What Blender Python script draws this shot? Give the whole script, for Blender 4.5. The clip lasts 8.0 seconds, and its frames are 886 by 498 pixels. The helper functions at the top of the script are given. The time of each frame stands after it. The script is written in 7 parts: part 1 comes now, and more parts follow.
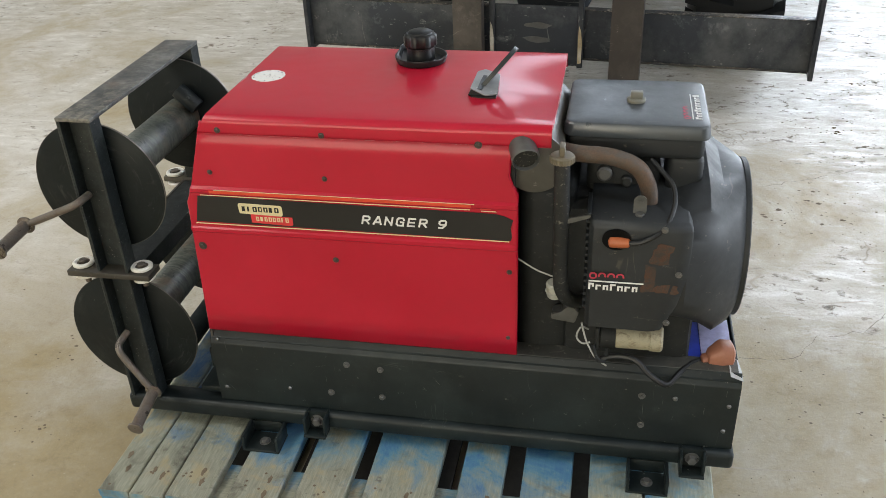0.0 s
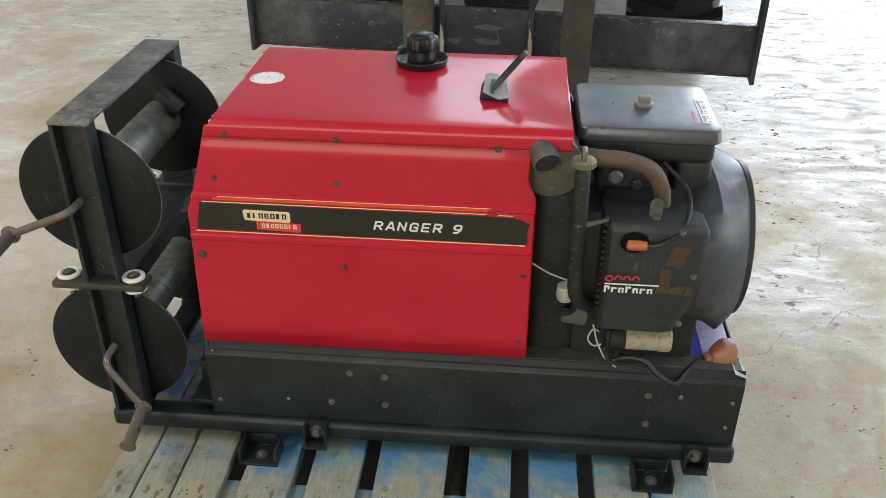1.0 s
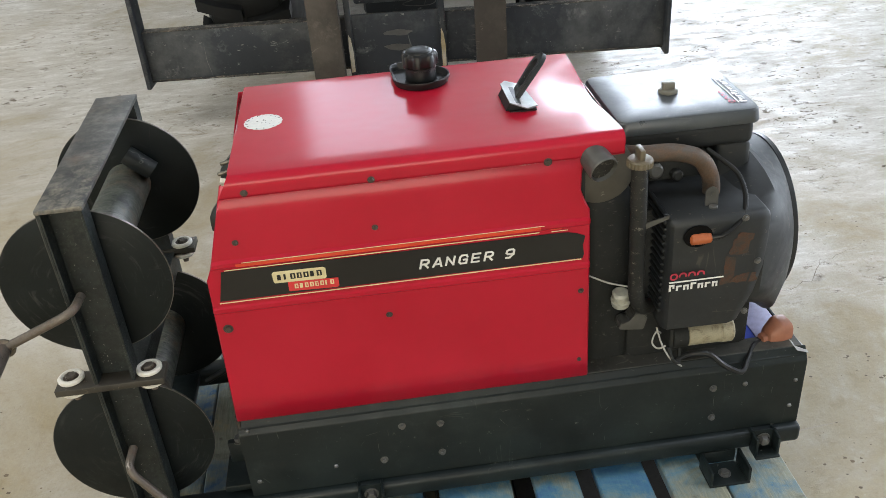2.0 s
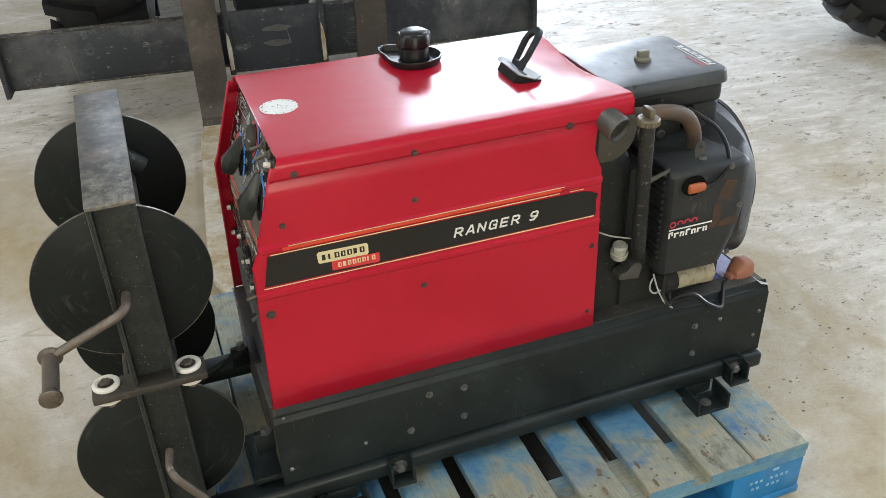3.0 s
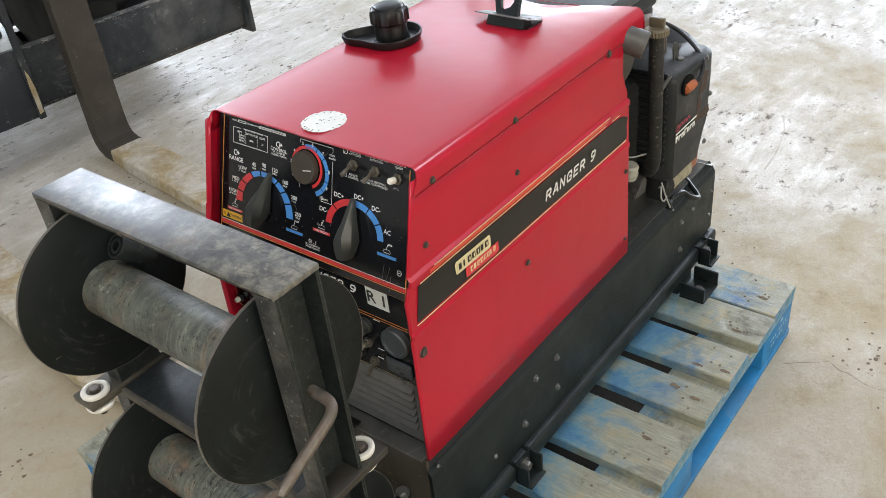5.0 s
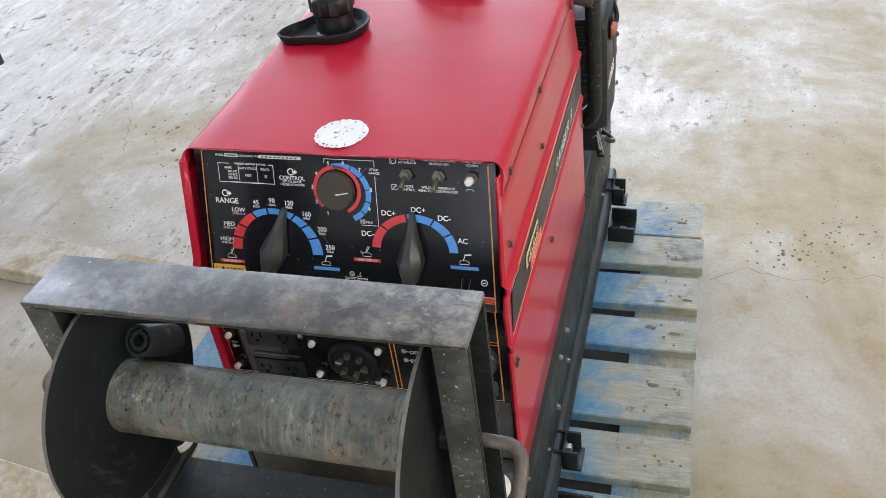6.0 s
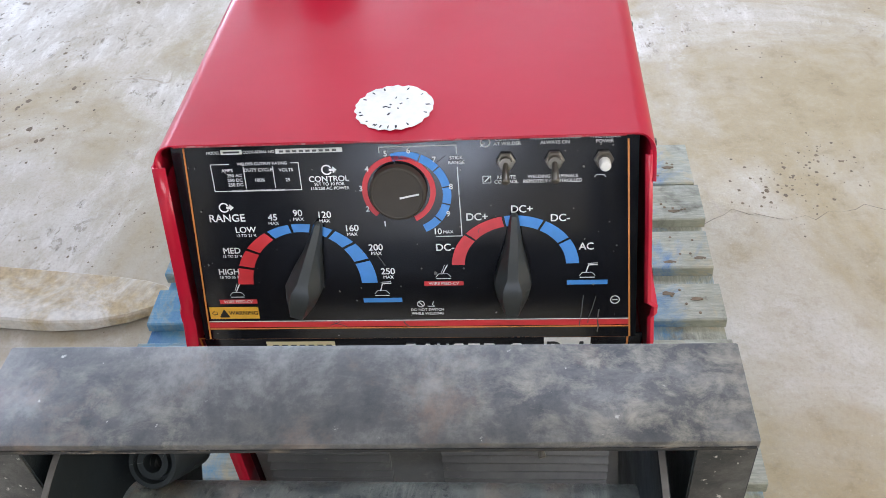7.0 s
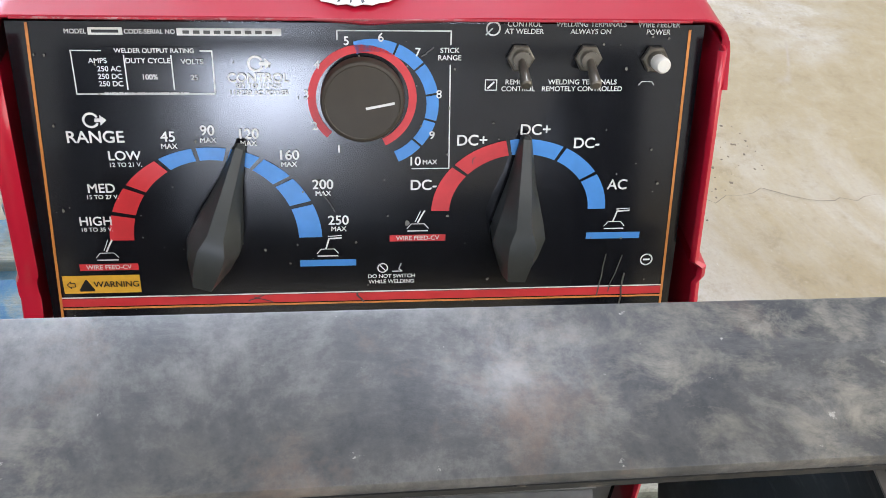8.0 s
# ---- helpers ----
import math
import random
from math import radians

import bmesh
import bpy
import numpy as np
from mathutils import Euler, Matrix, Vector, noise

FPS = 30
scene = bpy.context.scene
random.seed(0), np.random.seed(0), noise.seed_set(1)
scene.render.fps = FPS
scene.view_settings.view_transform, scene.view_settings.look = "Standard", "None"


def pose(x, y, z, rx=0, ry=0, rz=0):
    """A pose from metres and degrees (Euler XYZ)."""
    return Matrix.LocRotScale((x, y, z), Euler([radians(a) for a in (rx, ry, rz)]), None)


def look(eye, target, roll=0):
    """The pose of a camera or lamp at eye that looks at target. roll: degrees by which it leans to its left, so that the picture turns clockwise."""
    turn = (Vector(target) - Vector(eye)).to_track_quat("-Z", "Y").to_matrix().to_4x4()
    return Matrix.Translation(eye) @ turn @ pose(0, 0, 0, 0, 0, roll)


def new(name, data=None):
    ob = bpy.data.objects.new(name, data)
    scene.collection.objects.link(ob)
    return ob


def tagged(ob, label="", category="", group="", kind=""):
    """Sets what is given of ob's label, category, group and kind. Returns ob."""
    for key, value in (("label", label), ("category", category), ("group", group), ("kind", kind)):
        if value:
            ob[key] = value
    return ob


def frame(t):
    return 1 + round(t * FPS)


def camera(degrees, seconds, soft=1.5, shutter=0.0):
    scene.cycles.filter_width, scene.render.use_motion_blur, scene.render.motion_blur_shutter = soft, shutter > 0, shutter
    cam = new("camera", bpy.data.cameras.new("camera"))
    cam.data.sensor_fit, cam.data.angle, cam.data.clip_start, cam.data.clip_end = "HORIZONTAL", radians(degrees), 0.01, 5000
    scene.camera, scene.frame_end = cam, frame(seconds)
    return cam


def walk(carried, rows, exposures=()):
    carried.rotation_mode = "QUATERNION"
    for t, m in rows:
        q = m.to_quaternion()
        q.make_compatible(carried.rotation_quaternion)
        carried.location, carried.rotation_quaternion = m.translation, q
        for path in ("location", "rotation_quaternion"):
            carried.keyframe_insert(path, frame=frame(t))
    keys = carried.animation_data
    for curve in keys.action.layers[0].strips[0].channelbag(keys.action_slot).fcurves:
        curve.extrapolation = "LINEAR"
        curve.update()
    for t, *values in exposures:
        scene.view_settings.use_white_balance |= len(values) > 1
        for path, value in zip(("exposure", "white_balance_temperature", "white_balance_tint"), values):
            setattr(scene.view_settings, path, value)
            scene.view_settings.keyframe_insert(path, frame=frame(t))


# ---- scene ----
cam = camera(53.5, 8.0, 0.8)
PATH = [
    (0, (0.352, -1.579, 1.439), (-0.005, 0.103, 0.418), -2.5),
    (0.5, (0.272, -1.593, 1.438), (-0.036, 0.098, 0.415), -1.9),
    (1, (0.159, -1.587, 1.441), (0.011, 0.125, 0.417), 0.3),
    (1.5, (0.029, -1.483, 1.42), (0.014, 0.233, 0.393), -1.3),
    (1.7, (-0.033, -1.442, 1.425), (0.007, 0.271, 0.394), -2.9),
    (2.8, (-0.456, -1.473, 1.448), (0.019, 0.164, 0.4), -3.3),
    (3, (-0.529, -1.437, 1.44), (0.039, 0.164, 0.385), -2.1),
    (3.5, (-0.685, -1.307, 1.435), (0.113, 0.191, 0.377), -3.5),
    (4, (-0.893, -1.214, 1.433), (0.125, 0.131, 0.358), -2.4),
    (4.5, (-1.044, -1.099, 1.437), (0.091, 0.136, 0.348), -4.4),
    (4.7, (-1.063, -1.016, 1.42), (0.11, 0.174, 0.322), -5.5),
    (5.8, (-1.141, -0.514, 1.389), (0.312, 0.132, 0.175), -8.1),
    (6, (-1.158, -0.43, 1.391), (0.328, 0.105, 0.164), -8.2),
    (6.3, (-1.114, -0.344, 1.374), (0.375, 0.088, 0.111), -7.3),
    (6.5, (-1.077, -0.273, 1.358), (0.427, 0.069, 0.086), -6.6),
    (7, (-0.924, -0.127, 1.272), (0.528, 0.065, -0.089), -6.1),
    (7.5, (-0.825, -0.02, 1.14), (0.624, -0.091, -0.236), 0.6),
    (8, (-0.79, -0.017, 1.093), (0.667, -0.211, -0.263), 4.1),
]
walk(cam, [(t, look(eye, target, roll)) for t, eye, target, roll in PATH], [(0, 0.10, 5950, 10), (1.7, 0.10, 5900, 10), (3.0, 0.19, 5850, 10), (4.5, 0.21, 5980, 11), (6.0, 0.33, 5620, 14.5), (7.0, 0.47, 5480, 17), (8.0, 0.68, 5580, 16)])

# ---- world and light ----
world = bpy.data.worlds.new("world")
scene.world = world
world.use_nodes = True
wn = world.node_tree.nodes
sky = wn.new("ShaderNodeTexSky")
sky.sky_type = "NISHITA"
sky.sun_disc = False
sky.sun_elevation = radians(38)
sky.sun_rotation = radians(150)
world.node_tree.links.new(sky.outputs[0], wn["Background"].inputs[0])
wn["Background"].inputs[1].default_value = 0.12
sun_data = bpy.data.lights.new("sun", "SUN")
sun_data.energy, sun_data.angle, sun_data.color = 1.0, radians(12), (1.0, 0.96, 0.9)
sun = new("sun", sun_data)
sun.matrix_world = look((0, 0, 20), (6, 10, 0))


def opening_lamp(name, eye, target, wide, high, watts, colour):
    """An area lamp that stands in for daylight at an opening of the hall."""
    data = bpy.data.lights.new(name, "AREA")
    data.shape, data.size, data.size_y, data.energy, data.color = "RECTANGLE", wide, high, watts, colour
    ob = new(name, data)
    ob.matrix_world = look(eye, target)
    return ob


opening_lamp("door_daylight", (4.8, 10.9, 3.3), (4.8, 0, 3.3), 3.0, 6.4, 920, (0.93, 0.97, 1.0))
opening_lamp("window_daylight_north", (-0.15, 10.9, 5.0), (-0.15, 0, 5.0), 1.7, 2.4, 66, (0.93, 0.97, 1.0))
# added fill from an unseen low east opening, brightens the right-hand floor
opening_lamp("added_fill_east", (10.9, 2.6, 1.75), (0, 2.6, 1.75), 9.4, 2.7, 960, (0.95, 0.98, 1.0))
opening_lamp("window_daylight_west", (-8.9, 0.80, 0.92), (0, 0.80, 0.92), 1.1, 0.8, 62, (0.95, 0.98, 1.0))
# unseen high strips, added to brighten the hood's reflection of the north-east corner
opening_lamp("added_high_light_north", (8.7, 10.9, 5.85), (8.7, 0, 5.85), 3.9, 1.8, 92, (0.95, 0.98, 1.0))
opening_lamp("added_high_light_east", (10.9, 9.15, 5.85), (0, 9.15, 5.85), 3.0, 1.8, 70, (0.95, 0.98, 1.0))
opening_lamp("rooflight_daylight_east", (5.0, -2.0, 7.15), (5.0, -2.0, 0), 1.5, 2.2, 170, (0.97, 0.98, 1.0))
# added warm fill for the near side; the south door is unseen
opening_lamp("added_fill_south", (-2.0, -9.9, 2.6), (-2.0, 0, 2.0), 7.0, 4.6, 420, (1.0, 0.84, 0.55))
# added overhead fill; this western rooflight is unseen
opening_lamp("added_fill_roof", (-4.6, -3.0, 7.15), (-4.6, -3.0, 0), 2.4, 8.0, 400, (1.0, 0.92, 0.76))


# ---- materials ----
def mat(name):
    m = bpy.data.materials.new(name)
    m.use_nodes = True
    return m, m.node_tree, m.node_tree.nodes["Principled BSDF"]


def node(tree, kind, **values):
    n = tree.nodes.new(kind)
    for key, value in values.items():
        n.inputs[key.replace("_", " ")].default_value = value
    return n


def coords(tree, scale=(1, 1, 1)):
    c = tree.nodes.new("ShaderNodeTexCoord")
    m = tree.nodes.new("ShaderNodeMapping")
    m.inputs["Scale"].default_value = scale
    tree.links.new(c.outputs["Object"], m.inputs["Vector"])
    return m.outputs["Vector"]


def noise_tex(tree, vector, scale, detail=6, rough=0.6, distort=0.0):
    n = tree.nodes.new("ShaderNodeTexNoise")
    n.inputs["Scale"].default_value, n.inputs["Detail"].default_value = scale, detail
    n.inputs["Roughness"].default_value, n.inputs["Distortion"].default_value = rough, distort
    tree.links.new(vector, n.inputs["Vector"])
    return n.outputs["Fac"]


def ramp(tree, fac, stops):
    r = tree.nodes.new("ShaderNodeValToRGB")
    while len(r.color_ramp.elements) < len(stops):
        r.color_ramp.elements.new(0.5)
    for e, (pos, col) in zip(r.color_ramp.elements, stops):
        e.position = pos
        e.color = (*col, 1) if len(col) == 3 else col
    tree.links.new(fac, r.inputs["Fac"])
    return r.outputs["Color"]


def grey(v):
    return (v, v, v)


def mix(tree, fac, a, b):
    m = tree.nodes.new("ShaderNodeMix")
    m.data_type = "RGBA"
    for value, key in ((fac, 0), (a, 6), (b, 7)):
        if isinstance(value, (tuple, float, int)):
            m.inputs[key].default_value = (*value, 1) if isinstance(value, tuple) else value
        else:
            tree.links.new(value, m.inputs[key])
    return m.outputs[2]


def bump(tree, bsdf, height, strength=0.3, distance=0.002):
    b = tree.nodes.new("ShaderNodeBump")
    b.inputs["Strength"].default_value, b.inputs["Distance"].default_value = strength, distance
    tree.links.new(height, b.inputs["Height"])
    tree.links.new(b.outputs["Normal"], bsdf.inputs["Normal"])


def plain(name, colour, rough=0.5, metal=0.0, vary=0.25, scale=60, bumpy=0.15, spec=0.5):
    """A surface of one colour with grain, stains and slight relief."""
    m, tree, bsdf = mat(name)
    v = coords(tree)
    fine = noise_tex(tree, v, scale)
    broad = noise_tex(tree, v, scale / 9, 4)
    dark = tuple(c * (1 - vary) for c in colour)
    light = tuple(min(1, c * (1 + vary * 0.6)) for c in colour)
    c1 = ramp(tree, broad, [(0.3, dark), (0.7, light)])
    c2 = ramp(tree, fine, [(0.3, dark), (0.7, light)])
    tree.links.new(mix(tree, 0.5, c1, c2), bsdf.inputs["Base Color"])
    tree.links.new(ramp(tree, broad, [(0.3, grey(max(0.03, rough - 0.1))), (0.7, grey(min(1, rough + 0.1)))]), bsdf.inputs["Roughness"])
    bsdf.inputs["Metallic"].default_value = metal
    bsdf.inputs["Specular IOR Level"].default_value = spec
    if bumpy:
        bump(tree, bsdf, fine, bumpy, 0.001)
    return m


def times(tree, a, b):
    m = tree.nodes.new("ShaderNodeMath")
    m.operation = "MULTIPLY"
    tree.links.new(a, m.inputs[0])
    tree.links.new(b, m.inputs[1])
    return m.outputs[0]


def scratches(tree, stretch, scale, width, gate_scale, gate):
    """Thin broken lines along the contours of a stretched noise."""
    field = noise_tex(tree, coords(tree, stretch), scale, 3, 0.5, 0.2)
    line = ramp(tree, field, [(0.5 - width, grey(0.0)), (0.5, grey(1.0)), (0.5 + width, grey(0.0))])
    where = ramp(tree, noise_tex(tree, coords(tree), gate_scale, 5, 0.6), [(gate, grey(0.0)), (gate + 0.05, grey(1.0))])
    return times(tree, line, where)


def worn_paint(name, colour, under, wear=0.62, rough=0.42, scale=30, dust=(0.2, 0.19, 0.17), dusty=0.3, coat=0.0, spec=0.35, scratched=0.5):
    """Paint with chips down to another colour, scratches, scuffs and dust in broad patches."""
    m, tree, bsdf = mat(name)
    v = coords(tree)
    chips = noise_tex(tree, v, scale * 3, 10, 0.7)
    patch = noise_tex(tree, v, scale / 4, 6, 0.6)
    film = noise_tex(tree, v, scale / 5, 10, 0.72, 0.15)
    smudge = noise_tex(tree, v, scale * 0.6, 9, 0.72, 0.2)
    stretch = noise_tex(tree, coords(tree, (3, 3, 22)), 9, 6, 0.7)
    base = mix(tree, ramp(tree, patch, [(0.35, grey(0.0)), (0.7, grey(1.0))]), tuple(c * 0.7 for c in colour), tuple(min(1, c * 1.25) for c in colour))
    base = mix(tree, ramp(tree, film, [(0.48, grey(0.0)), (0.74, grey(dusty))]), base, dust)
    base = mix(tree, ramp(tree, smudge, [(0.60, grey(0.0)), (0.72, grey(dusty * 0.9))]), base, tuple(c * 1.3 for c in dust))
    mask = ramp(tree, chips, [(wear, grey(0.0)), (wear + 0.03, grey(1.0))])
    gate = ramp(tree, stretch, [(0.5, grey(0.0)), (0.62, grey(1.0))])
    base = mix(tree, times(tree, mask, gate), base, under)
    if scratched:
        pale = tuple(c * 0.8 for c in under)
        one = scratches(tree, (0.5, 0.5, 3.0), scale * 0.22, 0.0035, scale * 0.45, 0.57)
        two = scratches(tree, (3.0, 3.0, 0.5), scale * 0.22, 0.0035, scale * 0.5, 0.58)
        base = mix(tree, times(tree, one, ramp(tree, film, [(0.0, grey(scratched)), (1.0, grey(scratched))])), base, pale)
        base = mix(tree, times(tree, two, ramp(tree, film, [(0.0, grey(scratched)), (1.0, grey(scratched))])), base, pale)
    tree.links.new(base, bsdf.inputs["Base Color"])
    tree.links.new(ramp(tree, smudge, [(0.3, grey(rough - 0.08)), (0.7, grey(min(1, rough + 0.24)))]), bsdf.inputs["Roughness"])
    bsdf.inputs["Specular IOR Level"].default_value = spec
    bsdf.inputs["Coat Weight"].default_value = coat
    bsdf.inputs["Coat Roughness"].default_value = 0.12
    bump(tree, bsdf, smudge, 0.12, 0.002)
    return m


def red_paint():
    m, tree, bsdf = mat("red_paint")
    v = coords(tree)
    broad = noise_tex(tree, v, 5, 5, 0.6, 0.3)
    fine = noise_tex(tree, v, 420, 3)
    wave = noise_tex(tree, v, 6, 3, 0.5)
    scratch = noise_tex(tree, coords(tree, (30, 90, 30)), 3, 8, 0.75, 1.2)
    base = ramp(tree, broad, [(0.3, (0.368, 0.0048, 0.0215)), (0.7, (0.425, 0.0080, 0.0285))])
    faded = mix(tree, ramp(tree, scratch, [(0.68, grey(0.0)), (0.78, grey(0.25))]), base, (0.55, 0.12, 0.14))
    chips = ramp(tree, noise_tex(tree, v, 95, 6, 0.7), [(0.715, grey(0.0)), (0.735, grey(0.9))])
    faded = mix(tree, chips, faded, (0.10, 0.035, 0.03))
    tree.links.new(faded, bsdf.inputs["Base Color"])
    tree.links.new(ramp(tree, broad, [(0.3, grey(0.34)), (0.7, grey(0.46))]), bsdf.inputs["Roughness"])
    bsdf.inputs["Specular IOR Level"].default_value = 0.16
    bsdf.inputs["Coat Weight"].default_value = 0.47
    bsdf.inputs["Coat Roughness"].default_value = 0.14
    b = tree.nodes.new("ShaderNodeBump")
    b.inputs["Strength"].default_value, b.inputs["Distance"].default_value = 0.05, 0.0004
    tree.links.new(fine, b.inputs["Height"])
    b2 = tree.nodes.new("ShaderNodeBump")
    b2.inputs["Strength"].default_value, b2.inputs["Distance"].default_value = 0.26, 0.01
    tree.links.new(wave, b2.inputs["Height"])
    tree.links.new(b.outputs["Normal"], b2.inputs["Normal"])
    tree.links.new(b2.outputs["Normal"], bsdf.inputs["Normal"])
    return m


def concrete():
    """Pale trowelled concrete: tan for dust and painted shade, scraped white and muddy towards the north-east."""
    m, tree, bsdf = mat("concrete_floor")
    v = coords(tree)

    def calc(op, a, b, c=None):
        n = tree.nodes.new("ShaderNodeMath")
        n.operation = op
        for i, q in enumerate((a, b, c)):
            if isinstance(q, float):
                n.inputs[i].default_value = q
            elif q is not None:
                tree.links.new(q, n.inputs[i])
        return n.outputs[0]

    broad = noise_tex(tree, v, 0.42, 6, 0.55, 0.25)
    cloud = noise_tex(tree, v, 2.3, 9, 0.66, 0.2)
    fine = noise_tex(tree, v, 30, 9, 0.74, 0.3)
    grit = noise_tex(tree, v, 120, 6, 0.7)
    flake = noise_tex(tree, v, 12, 12, 0.78, 0.2)
    stain = noise_tex(tree, v, 1.1, 10, 0.66, 0.4)
    drag = coords(tree, (2.2, 6.5, 1))
    drag.node.inputs["Rotation"].default_value = (0, 0, -0.25)
    scrape = noise_tex(tree, drag, 2.6, 11, 0.74, 0.25)
    smear = noise_tex(tree, drag, 1.1, 9, 0.70, 0.4)
    clod = noise_tex(tree, coords(tree, (1, 1.5, 1)), 19, 10, 0.70, 0.25)
    herd = noise_tex(tree, v, 3.4, 7, 0.68, 0.3)
    # mud was carried in from the north-east: more of it there
    xyz = tree.nodes.new("ShaderNodeSeparateXYZ")
    tree.links.new(v, xyz.inputs[0])
    lift = calc("MINIMUM", calc("MULTIPLY_ADD", xyz.outputs["Y"], 0.075, calc("MULTIPLY_ADD", xyz.outputs["X"], 0.028, -0.035)), 0.12)
    muddy = calc("ADD", stain, lift)
    east = tree.nodes.new("ShaderNodeMapRange")
    east.inputs["From Min"].default_value, east.inputs["From Max"].default_value = 0.3, 1.1
    tree.links.new(xyz.outputs["X"], east.inputs["Value"])
    zone = ramp(tree, calc("MULTIPLY_ADD", east.outputs["Result"], 0.07, muddy), [(0.53, grey(0.0)), (0.66, grey(1.0))])
    base = ramp(tree, broad, [(0.34, (0.37, 0.335, 0.262)), (0.5, (0.43, 0.40, 0.340)), (0.64, (0.48, 0.455, 0.406))])
    base = mix(tree, ramp(tree, cloud, [(0.50, grey(0.0)), (0.68, grey(0.5))]), base, (0.54, 0.51, 0.455))
    base = mix(tree, ramp(tree, cloud, [(0.32, grey(0.35)), (0.46, grey(0.0))]), base, (0.36, 0.325, 0.26))
    # tan dust, made stronger to paint in the shade beside the welder too
    dusty = ramp(tree, muddy, [(0.40, grey(0.92)), (0.60, grey(0.0))])
    base = mix(tree, dusty, base, (0.315, 0.252, 0.135))
    base = mix(tree, times(tree, dusty, ramp(tree, flake, [(0.50, grey(0.0)), (0.62, grey(0.45))])), base, (0.40, 0.345, 0.235))
    base = mix(tree, times(tree, dusty, ramp(tree, flake, [(0.36, grey(0.5)), (0.46, grey(0.0))])), base, (0.215, 0.165, 0.085))
    # scraped pale flakes, brown smears and clods in the muddy parts
    base = mix(tree, times(tree, zone, ramp(tree, cloud, [(0.36, grey(0.1)), (0.60, grey(0.6))])), base, (0.60, 0.575, 0.525))
    base = mix(tree, times(tree, zone, ramp(tree, scrape, [(0.52, grey(0.0)), (0.60, grey(0.5))])), base, (0.69, 0.67, 0.63))
    base = mix(tree, times(tree, zone, ramp(tree, scrape, [(0.36, grey(0.5)), (0.455, grey(0.0))])), base, (0.33, 0.285, 0.215))
    base = mix(tree, times(tree, zone, ramp(tree, smear, [(0.33, grey(0.45)), (0.43, grey(0.0))])), base, (0.30, 0.245, 0.165))
    base = mix(tree, ramp(tree, flake, [(0.37, grey(0.16)), (0.46, grey(0.0))]), base, (0.30, 0.245, 0.15))
    packed = times(tree, zone, ramp(tree, herd, [(0.47, grey(0.0)), (0.57, grey(1.0))]))
    base = mix(tree, times(tree, packed, ramp(tree, clod, [(0.555, grey(0.0)), (0.590, grey(0.9))])), base, (0.125, 0.095, 0.06))
    base = mix(tree, times(tree, zone, ramp(tree, clod, [(0.635, grey(0.0)), (0.655, grey(0.95))])), base, (0.085, 0.066, 0.045))
    base = mix(tree, times(tree, zone, ramp(tree, fine, [(0.625, grey(0.0)), (0.665, grey(0.7))])), base, (0.14, 0.115, 0.085))
    base = mix(tree, ramp(tree, fine, [(0.69, grey(0.0)), (0.73, grey(0.45))]), base, (0.18, 0.145, 0.10))
    base = mix(tree, times(tree, scratches(tree, (1, 1.6, 1), 1.5, 0.0014, 1.7, 0.54), zone), base, (0.28, 0.235, 0.175))
    base = mix(tree, scratches(tree, (0.4, 1.6, 1), 1.1, 0.0012, 2.2, 0.56), base, (0.36, 0.31, 0.24))
    base = mix(tree, ramp(tree, grit, [(0.36, grey(0.3)), (0.5, grey(0.0))]), base, (0.26, 0.225, 0.17))
    base = mix(tree, ramp(tree, grit, [(0.62, grey(0.0)), (0.74, grey(0.4))]), base, (0.66, 0.64, 0.60))
    tree.links.new(base, bsdf.inputs["Base Color"])
    bsdf.inputs["Specular IOR Level"].default_value = 0.42
    polish = ramp(tree, scrape, [(0.42, grey(0.76)), (0.57, grey(0.40))])
    tree.links.new(mix(tree, zone, ramp(tree, flake, [(0.38, grey(0.68)), (0.60, grey(0.48))]), polish), bsdf.inputs["Roughness"])
    b = tree.nodes.new("ShaderNodeBump")
    b.inputs["Strength"].default_value, b.inputs["Distance"].default_value = 0.4, 0.004
    tree.links.new(fine, b.inputs["Height"])
    b2 = tree.nodes.new("ShaderNodeBump")
    b2.inputs["Strength"].default_value, b2.inputs["Distance"].default_value = 0.22, 0.008
    tree.links.new(flake, b2.inputs["Height"])
    tree.links.new(b.outputs["Normal"], b2.inputs["Normal"])
    tree.links.new(b2.outputs["Normal"], bsdf.inputs["Normal"])
    return m


